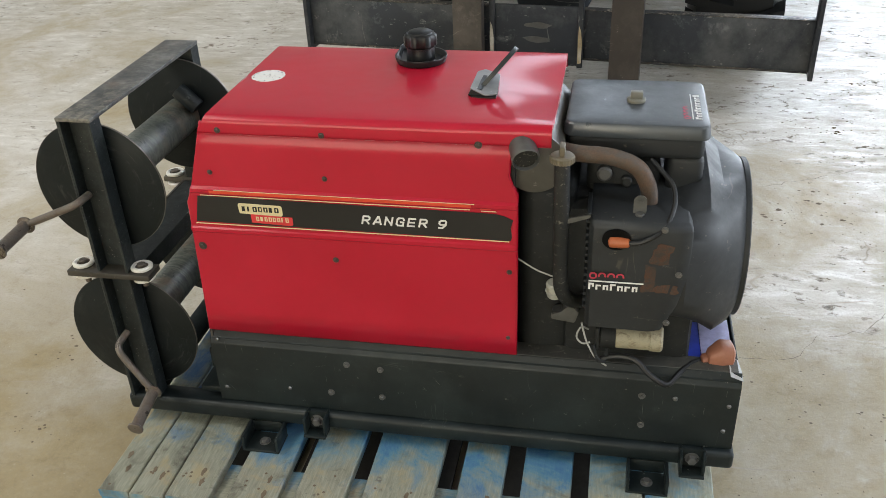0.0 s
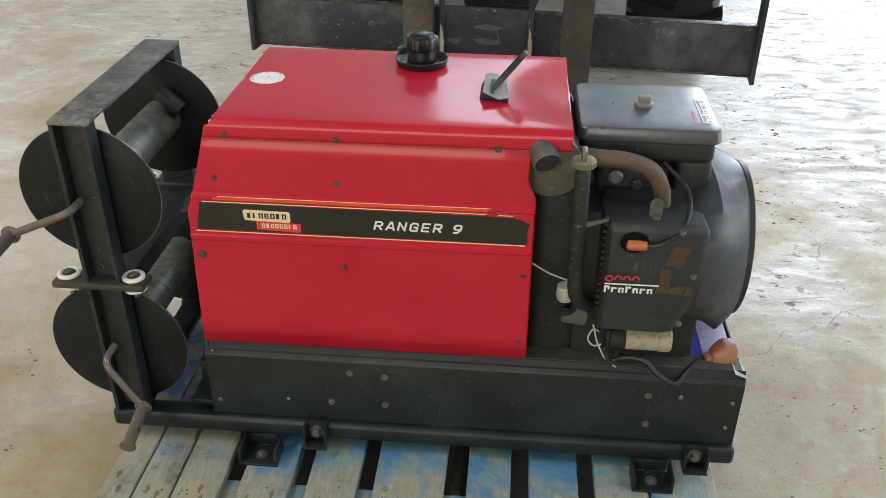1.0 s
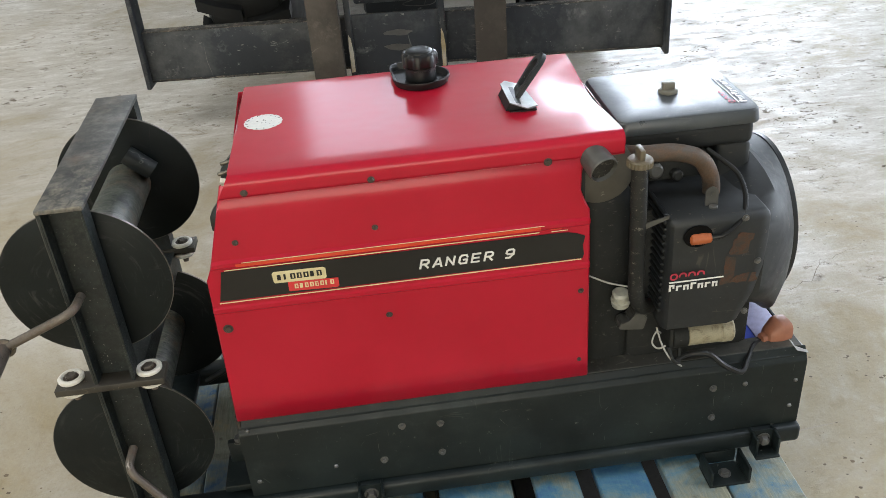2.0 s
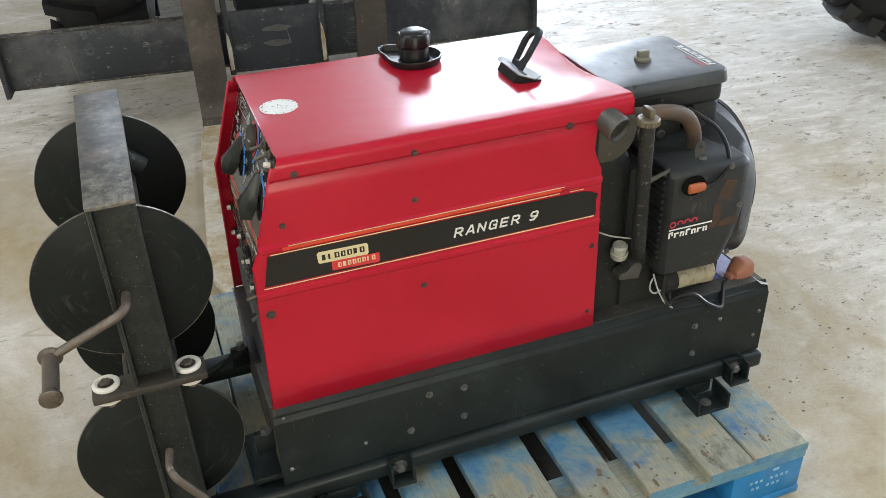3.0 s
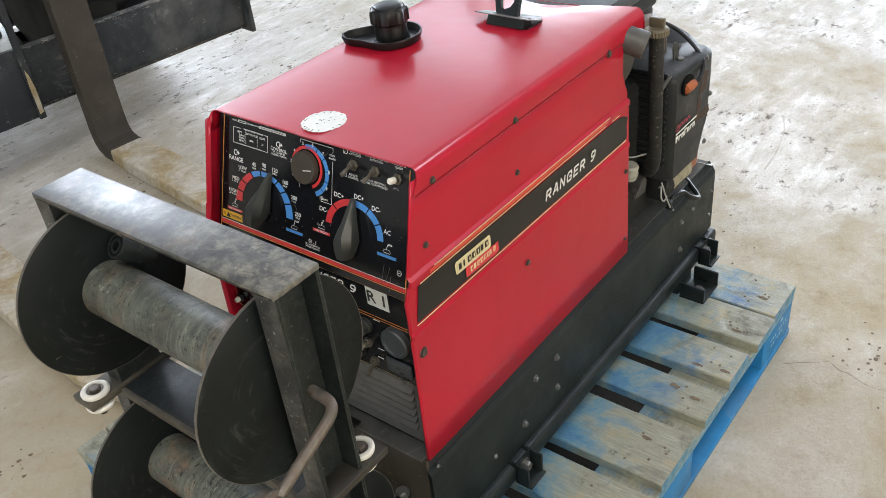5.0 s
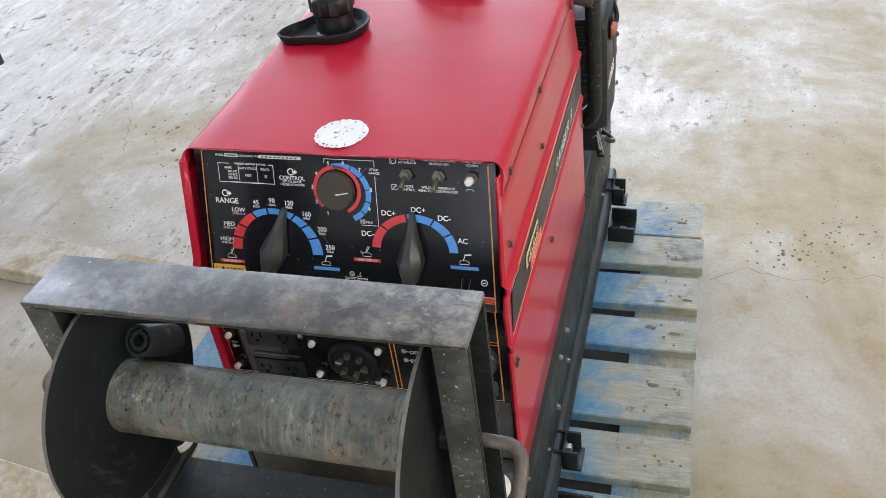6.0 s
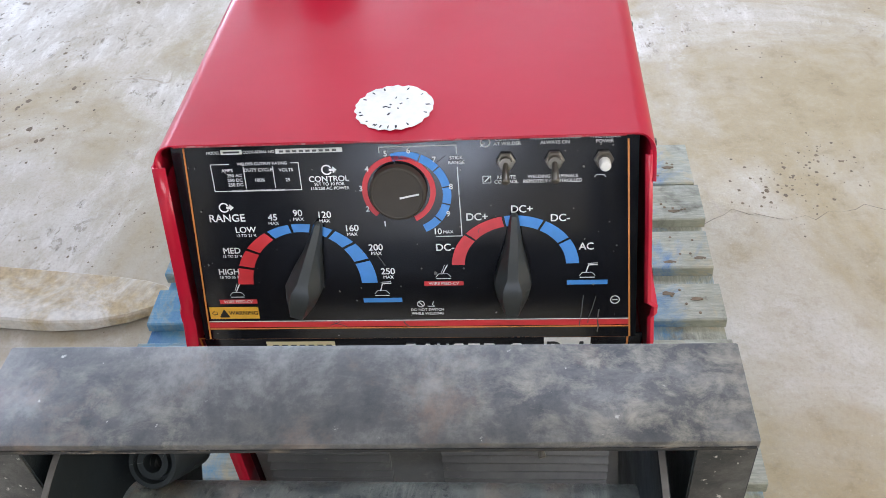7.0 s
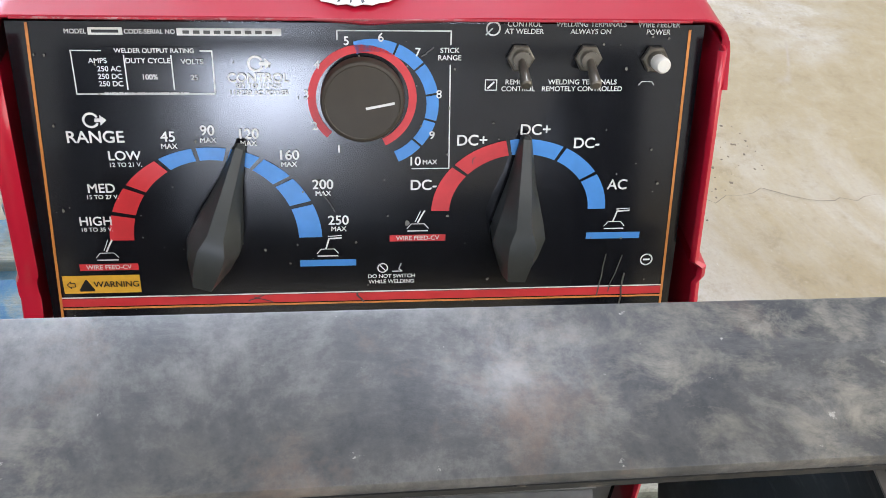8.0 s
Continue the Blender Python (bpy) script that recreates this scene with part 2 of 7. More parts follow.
def rubbed_steel(name, dark, light, rust, streak, metal, rough, scale=10, specks=0.5, spread=0.16, relief=0.15, grain=(1, 1, 1), speck_at=0.69, rust_at=0.60):
    """Handled dark steel: cloudy rubbed patches, streaks along one way, pale specks and a little rust."""
    m, tree, bsdf = mat(name)
    v = coords(tree)
    cloud = noise_tex(tree, coords(tree, grain), scale, 10, 0.74, 0.15)
    lines = noise_tex(tree, coords(tree, streak), 3.0, 9, 0.75, 0.1)
    dots = noise_tex(tree, v, scale * 9, 5, 0.65)
    rusty_ = noise_tex(tree, v, scale * 0.7, 10, 0.75, 0.2)
    base = ramp(tree, cloud, [(0.5 - spread, dark), (0.5, tuple((p + q) / 2.8 for p, q in zip(dark, light))), (0.5 + spread, light)])
    base = mix(tree, ramp(tree, lines, [(0.58, grey(0.0)), (0.72, grey(0.4))]), base, light)
    base = mix(tree, ramp(tree, lines, [(0.28, grey(0.5)), (0.40, grey(0.0))]), base, tuple(p * 0.5 for p in dark))
    base = mix(tree, ramp(tree, rusty_, [(rust_at, grey(0.0)), (rust_at + 0.14, grey(0.7))]), base, rust)
    base = mix(tree, ramp(tree, dots, [(speck_at, grey(0.0)), (speck_at + 0.04, grey(specks))]), base, (0.55, 0.53, 0.48))
    scuff = noise_tex(tree, coords(tree, (1.0, 0.7, 1.0)), scale * 4.2, 9, 0.75, 0.3)
    where = noise_tex(tree, v, scale * 0.55, 4, 0.6)
    scuffed = times(tree, ramp(tree, scuff, [(0.46, grey(0.0)), (0.66, grey(0.8))]), ramp(tree, where, [(0.44, grey(0.0)), (0.62, grey(1.0))]))
    base = mix(tree, scuffed, base, tuple(p * q for p, q in zip(light, (1.60, 1.52, 1.30))))
    tree.links.new(base, bsdf.inputs["Base Color"])
    tree.links.new(ramp(tree, cloud, [(0.35, grey(rough + 0.14)), (0.65, grey(rough))]), bsdf.inputs["Roughness"])
    bsdf.inputs["Metallic"].default_value = metal
    bump(tree, bsdf, cloud, relief, 0.002)
    return m


def drum_steel():
    """A dark drum crusted with pale scraped flecks, circling scrape marks and a little rust."""
    m, tree, bsdf = mat("scraped_drum_steel")
    v = coords(tree)
    cloud = noise_tex(tree, v, 24, 8, 0.7)
    streak = noise_tex(tree, coords(tree, (4, 60, 4)), 1.9, 8, 0.74)
    fleck = noise_tex(tree, coords(tree, (0.8, 1.3, 0.8)), 120, 8, 0.70)
    band = noise_tex(tree, coords(tree, (0.1, 1, 0.1)), 8.5, 3, 0.5)
    crust = noise_tex(tree, v, 15, 7, 0.7, 0.3)
    patchy = noise_tex(tree, coords(tree, (0.5, 1.6, 0.5)), 12, 7, 0.7)
    rusty_ = noise_tex(tree, v, 17, 8, 0.72)
    base = ramp(tree, cloud, [(0.36, (0.032, 0.038, 0.034)), (0.64, (0.125, 0.135, 0.112))])
    base = mix(tree, times(tree, ramp(tree, streak, [(0.46, grey(0.0)), (0.62, grey(0.7))]), ramp(tree, patchy, [(0.42, grey(0.0)), (0.58, grey(1.0))])), base, (0.24, 0.245, 0.205))
    base = mix(tree, times(tree, ramp(tree, rusty_, [(0.46, grey(0.0)), (0.58, grey(0.85))]), ramp(tree, band, [(0.46, grey(0.0)), (0.56, grey(1.0))])), base, (0.19, 0.128, 0.082))
    base = mix(tree, times(tree, ramp(tree, fleck, [(0.55, grey(0.0)), (0.62, grey(0.75))]), ramp(tree, crust, [(0.50, grey(0.0)), (0.60, grey(1.0))])), base, (0.30, 0.30, 0.25))
    base = mix(tree, times(tree, ramp(tree, fleck, [(0.37, grey(0.95)), (0.45, grey(0.0))]), ramp(tree, crust, [(0.38, grey(0.15)), (0.52, grey(1.0))])), base, (0.008, 0.010, 0.010))
    tree.links.new(base, bsdf.inputs["Base Color"])
    tree.links.new(ramp(tree, fleck, [(0.4, grey(0.34)), (0.62, grey(0.7))]), bsdf.inputs["Roughness"])
    bump(tree, bsdf, fleck, 0.45, 0.0015)
    return m


def disc_steel(name, cx, cz):
    """Black disc paint with rubbed arcs round the axle at cx, cz."""
    m = worn_paint(name, (0.0105, 0.0135, 0.0140), (0.20, 0.195, 0.18), 0.66, 0.42, 20, (0.016, 0.020, 0.022), 0.2, spec=0.18, scratched=0.10)
    tree = m.node_tree
    bsdf = tree.nodes["Principled BSDF"]
    old = bsdf.inputs["Base Color"].links[0].from_socket
    xyz = tree.nodes.new("ShaderNodeSeparateXYZ")
    tree.links.new(coords(tree), xyz.inputs[0])

    def calc(op, a, b):
        n = tree.nodes.new("ShaderNodeMath")
        n.operation = op
        for i, q in enumerate((a, b)):
            if isinstance(q, float):
                n.inputs[i].default_value = q
            else:
                tree.links.new(q, n.inputs[i])
        return n.outputs[0]

    dx, dz = calc("SUBTRACT", xyz.outputs["X"], cx), calc("SUBTRACT", xyz.outputs["Z"], cz)
    r = calc("SQRT", calc("ADD", calc("MULTIPLY", dx, dx), calc("MULTIPLY", dz, dz)), 0.0)
    polar = tree.nodes.new("ShaderNodeCombineXYZ")
    tree.links.new(calc("MULTIPLY", r, 75.0), polar.inputs[0])
    tree.links.new(calc("MULTIPLY", calc("ARCTAN2", dz, dx), 1.3), polar.inputs[1])
    tree.links.new(calc("MULTIPLY", xyz.outputs["Y"], 5.0), polar.inputs[2])
    arcs = noise_tex(tree, polar.outputs[0], 1.6, 7, 0.68, 0.4)
    patch = noise_tex(tree, coords(tree), 9, 5, 0.6)
    fac = times(tree, ramp(tree, arcs, [(0.54, grey(0.0)), (0.68, grey(0.75))]), ramp(tree, patch, [(0.46, grey(0.0)), (0.60, grey(1.0))]))
    tree.links.new(mix(tree, fac, old, (0.05, 0.053, 0.052)), bsdf.inputs["Base Color"])
    return m


def pallet_wood(name, along, amount):
    """Weathered pale wood with worn blue paint; along: stretch of the grain; amount: how much paint is left."""
    m, tree, bsdf = mat(name)
    v = coords(tree, along)
    p = coords(tree)
    info = tree.nodes.new("ShaderNodeObjectInfo")
    shift = tree.nodes.new("ShaderNodeVectorMath")
    shift.operation = "MULTIPLY_ADD"
    tree.links.new(info.outputs["Random"], shift.inputs[0])
    shift.inputs[1].default_value = (7, 11, 5)
    tree.links.new(p, shift.inputs[2])
    grain = noise_tex(tree, v, 14, 9, 0.7, 0.6)
    fibre = noise_tex(tree, v, 60, 6, 0.7)
    blot = noise_tex(tree, shift.outputs[0], 6.5, 9, 0.70, 0.7)
    spots = noise_tex(tree, shift.outputs[0], 38, 5, 0.6)
    wood = ramp(tree, grain, [(0.25, (0.165, 0.168, 0.130)), (0.5, (0.265, 0.272, 0.212)), (0.75, (0.38, 0.385, 0.305))])
    wood = mix(tree, ramp(tree, fibre, [(0.56, grey(0.0)), (0.76, grey(0.18))]), wood, (0.22, 0.19, 0.145))
    wood = mix(tree, ramp(tree, spots, [(0.64, grey(0.0)), (0.72, grey(0.7))]), wood, (0.09, 0.075, 0.06))
    blue = ramp(tree, blot, [(0.38, (0.125, 0.260, 0.325)), (0.52, (0.055, 0.215, 0.360)), (0.64, (0.014, 0.120, 0.330))])
    tan = noise_tex(tree, shift.outputs[0], 9, 8, 0.7, 0.6)
    wood = mix(tree, ramp(tree, tan, [(0.54, grey(0.0)), (0.66, grey(0.6))]), wood, (0.40, 0.32, 0.17))
    wood = mix(tree, ramp(tree, tan, [(0.34, grey(0.85)), (0.47, grey(0.0))]), wood, (0.105, 0.102, 0.078))
    left = tree.nodes.new("ShaderNodeMath")
    left.operation = "MULTIPLY_ADD"
    tree.links.new(fibre, left.inputs[0])
    left.inputs[1].default_value = 0.13
    tree.links.new(blot, left.inputs[2])
    geo = tree.nodes.new("ShaderNodeNewGeometry")
    xyz = tree.nodes.new("ShaderNodeSeparateXYZ")
    tree.links.new(geo.outputs["Normal"], xyz.inputs[0])
    side = tree.nodes.new("ShaderNodeMath")
    side.operation = "ABSOLUTE"
    tree.links.new(xyz.outputs["Y"], side.inputs[0])
    edge = tree.nodes.new("ShaderNodeMath")
    edge.operation = "MULTIPLY_ADD"
    tree.links.new(side.outputs[0], edge.inputs[0])
    edge.inputs[1].default_value = 0.30
    edge.inputs[2].default_value = -0.02
    # paint is trodden off towards the board ends
    place = tree.nodes.new("ShaderNodeSeparateXYZ")
    tree.links.new(p, place.inputs[0])
    kept = tree.nodes.new("ShaderNodeMapRange")
    tree.links.new(place.outputs["Y"], kept.inputs["Value"])
    for key, q in (("From Min", -0.42), ("From Max", -0.29), ("To Min", -0.07), ("To Max", 0.125)):
        kept.inputs[key].default_value = q
    worn = tree.nodes.new("ShaderNodeMath")
    tree.links.new(left.outputs[0], worn.inputs[0])
    tree.links.new(kept.outputs[0], worn.inputs[1])
    total = tree.nodes.new("ShaderNodeMath")
    tree.links.new(worn.outputs[0], total.inputs[0])
    tree.links.new(edge.outputs[0], total.inputs[1])
    mask = ramp(tree, total.outputs[0], [(1 - amount - 0.05, grey(0.0)), (1 - amount + 0.12, grey(0.82))])
    tree.links.new(mix(tree, mask, wood, blue), bsdf.inputs["Base Color"])
    bsdf.inputs["Roughness"].default_value = 0.72
    tree.links.new(ramp(tree, spots, [(0.4, grey(0.34)), (0.6, grey(0.74))]), bsdf.inputs["Roughness"])
    bump(tree, bsdf, grain, 0.35, 0.003)
    return m


def rusty(name, steel, rust, amount=0.5, rough=0.55, metal=0.6, scale=22):
    m, tree, bsdf = mat(name)
    v = coords(tree)
    broad = noise_tex(tree, v, scale, 9, 0.68, 0.6)
    fine = noise_tex(tree, v, scale * 9, 6, 0.7)
    mask = ramp(tree, broad, [(max(0.0, 1 - amount - 0.12), grey(0.0)), (min(1.0, 1 - amount + 0.1), grey(1.0))])
    r = ramp(tree, fine, [(0.3, tuple(c * 0.55 for c in rust)), (0.7, rust)])
    s = ramp(tree, fine, [(0.3, tuple(c * 0.7 for c in steel)), (0.7, steel)])
    tree.links.new(mix(tree, mask, s, r), bsdf.inputs["Base Color"])
    tree.links.new(ramp(tree, broad, [(0.35, grey(rough - 0.12)), (0.65, grey(rough + 0.25))]), bsdf.inputs["Roughness"])
    tree.links.new(ramp(tree, broad, [(0.4, grey(metal)), (0.62, grey(0.1))]), bsdf.inputs["Metallic"])
    bump(tree, bsdf, fine, 0.3, 0.001)
    return m


RED = red_paint()
CONCRETE = concrete()
BLACK = worn_paint("black_paint", (0.0072, 0.0115, 0.0125), (0.17, 0.17, 0.15), 0.635, 0.36, 26, (0.030, 0.041, 0.040), 0.45, spec=0.32, scratched=0.3)
BLACKSTEEL = worn_paint("scuffed_black_steel", (0.011, 0.0145, 0.0155), (0.34, 0.33, 0.30), 0.62, 0.38, 24, (0.055, 0.060, 0.057), 0.4, spec=0.32, scratched=0.7)
DRUM = drum_steel()
POSTSTEEL = rubbed_steel("worn_post_steel", (0.0065, 0.0105, 0.0120), (0.026, 0.033, 0.035), (0.045, 0.031, 0.021), (8, 8, 3), 0.1, 0.4, 26, 0.6, 0.2, 0.6, speck_at=0.66)
FLANGESTEEL = rubbed_steel("chipped_flange_steel", (0.018, 0.021, 0.022), (0.105, 0.104, 0.096), (0.07, 0.048, 0.032), (8, 8, 3), 0.15, 0.38, 17, 0.95, 0.16, 0.4, speck_at=0.63)
BAREEDGE = plain("bare_disc_edge", (0.15, 0.14, 0.125), 0.45, 0.4, 0.5, 90)
CHIPPEDEDGE = worn_paint("chipped_black_edge", (0.02, 0.021, 0.021), (0.22, 0.19, 0.15), 0.47, 0.5, 30, (0.16, 0.13, 0.09), 0.7)
FLAPSTEEL = worn_paint("bent_grey_sheet", (0.20, 0.20, 0.195), (0.40, 0.39, 0.37), 0.6, 0.4, 40, (0.17, 0.168, 0.16), 0.5)
# near-black wood that puts the pallet's inner shade into its colour
GAPWOOD = plain("gap_shade_wood", (0.035, 0.031, 0.026), 0.9, 0, 0.5, 60)
SHROUD = worn_paint("engine_shroud_paint", (0.017, 0.0195, 0.0215), (0.12, 0.10, 0.08), 0.61, 0.47, 18, (0.034, 0.037, 0.037), 0.35, spec=0.42)
BARSTEEL = rubbed_steel("rubbed_bar_steel", (0.032, 0.035, 0.039), (0.184, 0.180, 0.168), (0.17, 0.120, 0.088), (14, 3, 3), 0.12, 0.35, 13, 0.6, 0.14, 0.22, speck_at=0.69, rust_at=0.55)
LID = worn_paint("satin_plastic_lid", (0.042, 0.050, 0.058), (0.16, 0.16, 0.155), 0.66, 0.30, 22, (0.06, 0.067, 0.072), 0.25, spec=0.8)
DISC_HIGH = disc_steel("scuffed_upper_disc", -0.614, 0.696)
DISC_LOW = disc_steel("scuffed_lower_disc", -0.622, 0.352)
RUBBER = plain("black_rubber", (0.009, 0.0095, 0.010), 0.42, 0, 0.3, 50, 0.15, 0.35)
KNOBPLASTIC = plain("knob_plastic", (0.034, 0.038, 0.036), 0.4, 0, 0.3, 120, 0.1)
DIALPLASTIC = plain("dial_plastic", (0.042, 0.034, 0.023), 0.55, 0, 0.2, 90, 0.1)
PANEL = plain("panel_enamel", (0.0080, 0.0085, 0.0110), 0.17, 0, 0.3, 25, 0.0, 0.5)
ENGINE = worn_paint("oily_black_casting", (0.0190, 0.0205, 0.0205), (0.08, 0.076, 0.07), 0.58, 0.5, 30, (0.036, 0.036, 0.034), 0.45, spec=0.2)
FORKSTEEL = worn_paint("forged_brown_steel", (0.052, 0.044, 0.036), (0.30, 0.27, 0.22), 0.62, 0.48, 10, (0.15, 0.13, 0.105), 0.6)
FORKTIP = rusty("worn_fork_steel", (0.60, 0.57, 0.50), (0.47, 0.37, 0.21), 0.50, 0.50, 0.05, 8)
CARRIAGE = worn_paint("worn_carriage_paint", (0.028, 0.032, 0.038), (0.24, 0.24, 0.22), 0.60, 0.5, 9, (0.14, 0.143, 0.138), 0.85, spec=0.3, scratched=0.8)
BARESTEEL = plain("bare_steel", (0.42, 0.41, 0.38), 0.35, 0.8, 0.3, 90)
BOLT = plain("dull_bolt_steel", (0.15, 0.15, 0.145), 0.34, 0.6, 0.12, 400, 0.0)
LOUVRE = worn_paint("dusty_louvre_paint", (0.105, 0.106, 0.102), (0.24, 0.23, 0.20), 0.62, 0.40, 26, (0.20, 0.195, 0.18), 0.7, spec=0.5)
SCREWDARK = plain("dark_screw_steel", (0.07, 0.06, 0.05), 0.42, 0.4, 0.4, 200)
CRANK = rusty("brown_crank_steel", (0.15, 0.13, 0.11), (0.125, 0.080, 0.055), 0.40, 0.36, 0.6, 30)
ARMSTEEL = worn_paint("dusty_brown_steel", (0.048, 0.043, 0.035), (0.20, 0.17, 0.13), 0.60, 0.45, 26, (0.15, 0.132, 0.102), 0.8, spec=0.35)
SWITCHSTEEL = plain("dull_brass_switch", (0.17, 0.155, 0.125), 0.36, 0.65, 0.35, 200)
# near-black that stands in for the shade inside holes and slots
HOLLOW = plain("hole_shade_black", (0.0035, 0.0035, 0.0035), 0.8, 0, 0.3, 60, 0.0, 0.1)
RUSTSTAIN = rusty("rust_stain", (0.026, 0.022, 0.019), (0.095, 0.046, 0.026), 0.5, 0.6, 0.0, 60)
LEDGE = worn_paint("dusty_black_ledge", (0.05, 0.05, 0.045), (0.2, 0.19, 0.16), 0.6, 0.5, 30, (0.15, 0.14, 0.115), 0.7)
RUST = rusty("rusty_pipe", (0.085, 0.072, 0.06), (0.135, 0.085, 0.055), 0.5, 0.6, 0.2, 40)
DULLGREY = plain("dull_grey_casting", (0.10, 0.10, 0.095), 0.5, 0.4, 0.4, 40)
KNOBGREY = plain("faded_grey_plastic", (0.17, 0.165, 0.135), 0.5, 0, 0.3, 60)
MUFFLER = worn_paint("muffler_steel", (0.075, 0.070, 0.058), (0.20, 0.19, 0.17), 0.62, 0.45, 24, (0.05, 0.044, 0.036), 0.5, spec=0.5)
WHITE = plain("white_porcelain", (0.72, 0.70, 0.64), 0.35, 0, 0.25, 70)
CREAM = rusty("cream_solenoid", (0.36, 0.33, 0.23), (0.14, 0.10, 0.06), 0.36, 0.5, 0.0, 60)
CLOUDY = plain("cloudy_plastic", (0.40, 0.40, 0.35), 0.4, 0, 0.4, 50)
ORANGE = plain("orange_rubber", (0.43, 0.115, 0.035), 0.5, 0, 0.4, 60)
BOOT = plain("faded_terminal_boot", (0.30, 0.125, 0.075), 0.5, 0, 0.35, 50)
BLUEPAINT = worn_paint("blue_pallet_paint", (0.022, 0.175, 0.41), (0.2, 0.19, 0.16), 0.60, 0.6, 22, (0.13, 0.20, 0.28), 0.6)
STENCIL = plain("faded_stencil", (0.24, 0.40, 0.52), 0.6, 0, 0.4, 80)
WOOD_BARE = pallet_wood("pallet_board_wood", (16, 1.6, 6), 0.40)
WOOD_DIRTY = pallet_wood("dirty_pallet_board_wood", (16, 1.6, 6), 0.28)
WOOD_BLUE = pallet_wood("pallet_edge_wood", (2, 16, 6), 0.42)
INKWHITE = plain("white_print", (0.72, 0.72, 0.70), 0.45, 0, 0.15, 90, 0.0)
INKRED = plain("red_print", (0.60, 0.035, 0.04), 0.4, 0, 0.2, 90, 0.0)
INKBLUE = plain("blue_print", (0.075, 0.26, 0.66), 0.4, 0, 0.2, 90, 0.0)
INKYELLOW = plain("yellow_print", (0.75, 0.42, 0.03), 0.4, 0, 0.2, 90, 0.0)
INKORANGE = plain("orange_print", (0.62, 0.24, 0.05), 0.4, 0, 0.2, 90, 0.0)
INKCREAM = plain("cream_print", (0.68, 0.60, 0.36), 0.4, 0, 0.2, 90, 0.0)
INKPINK = plain("faded_red_print", (0.42, 0.03, 0.06), 0.5, 0, 0.4, 300, 0.0)
INKSTRIPE = plain("stripe_print", (0.62, 0.055, 0.02), 0.35, 0, 0.2, 90, 0.0)
INKBLACK = plain("black_print", (0.0085, 0.0088, 0.0095), 0.38, 0, 0.3, 50, 0.0)
STICKER = plain("worn_white_sticker", (0.72, 0.72, 0.69), 0.4, 0, 0.2, 160, 0.1)
PAPERBLUE = plain("battery_blue", (0.03, 0.06, 0.48), 0.4, 0, 0.3, 60)
LEAD = plain("battery_lavender", (0.36, 0.35, 0.55), 0.45, 0, 0.4, 60)
WIREWHITE = plain("grey_wire", (0.36, 0.36, 0.34), 0.5, 0, 0.3, 90)
DIRT = plain("dry_mud", (0.17, 0.132, 0.088), 0.9, 0, 0.5, 120)
CRACK = plain("crack_shadow", (0.17, 0.14, 0.105), 0.9, 0, 0.4, 60)
OILCAP = plain("brown_oil_cap", (0.125, 0.105, 0.07), 0.45, 0.1, 0.4, 80)
TUBE = worn_paint("scuffed_black_tube", (0.012, 0.013, 0.013), (0.14, 0.13, 0.11), 0.56, 0.5, 50, (0.05, 0.047, 0.042), 0.6, spec=0.3)
REDEDGE = worn_paint("chipped_red_edge", (0.36, 0.009, 0.022), (0.40, 0.24, 0.22), 0.50, 0.35, 60, (0.5, 0.2, 0.2), 0.5, coat=0.5)
WALLPAINT = plain("hall_wall_metal", (0.60, 0.60, 0.58), 0.6, 0, 0.15, 8)
CEILPAINT = plain("hall_ceiling_metal", (0.32, 0.32, 0.315), 0.6, 0, 0.15, 8)


# ---- building helpers ----
def thing(name, at, label, category, group="", kind=""):
    ob = new(name)
    ob.location = at
    return tagged(ob, label, category, group, kind)


def finish(mesh, angle=0.6):
    mesh.polygons.foreach_set("use_smooth", [True] * len(mesh.polygons))
    mesh.set_sharp_from_angle(angle=angle)


def attach(ob, parent):
    if parent is not None:
        ob.parent = parent
        if parent.data is None:
            ob.matrix_parent_inverse = Matrix.Translation(-parent.location)
    return ob


def part(name, bm, material, parent=None, label="", angle=0.6):
    """Links a bmesh as one mesh object under a thing or a part. All is built in the hall's own coordinates."""
    bmesh.ops.recalc_face_normals(bm, faces=bm.faces)
    mesh = bpy.data.meshes.new(name)
    bm.to_mesh(mesh)
    bm.free()
    mesh.materials.append(material)
    finish(mesh, angle)
    return tagged(attach(new(name, mesh), parent), label)


def box(bm, x0, x1, y0, y1, z0, z1, bevel=0.0, segs=2):
    ret = bmesh.ops.create_cube(bm, size=1.0)
    vs = ret["verts"]
    for v in vs:
        v.co = Vector((x0 + (v.co.x + 0.5) * (x1 - x0), y0 + (v.co.y + 0.5) * (y1 - y0), z0 + (v.co.z + 0.5) * (z1 - z0)))
    if bevel:
        es = {e for v in vs for e in v.link_edges}
        bmesh.ops.bevel(bm, geom=list(es), offset=bevel, segments=segs, profile=0.5, affect="EDGES")
    return vs


def one_box(*a, bevel=0.0, segs=2):
    bm = bmesh.new()
    box(bm, *a, bevel=bevel, segs=segs)
    return bm


def frame_of(direction):
    d = Vector(direction).normalized()
    side = d.cross(Vector((0, 0, 1)))
    if side.length < 1e-4:
        side = d.cross(Vector((0, 1, 0)))
    side.normalize()
    return d, side, side.cross(d).normalized()


def skin(bm, rings, close_ends=True):
    """Joins rings of points (each a closed loop of the same length) into a skin."""
    made = [[bm.verts.new(p) for p in r] for r in rings]
    n = len(made[0])
    for a, b in zip(made, made[1:]):
        for i in range(n):
            bm.faces.new((a[i], a[(i + 1) % n], b[(i + 1) % n], b[i]))
    if close_ends:
        bm.faces.new(list(reversed(made[0])))
        bm.faces.new(made[-1])
    return made


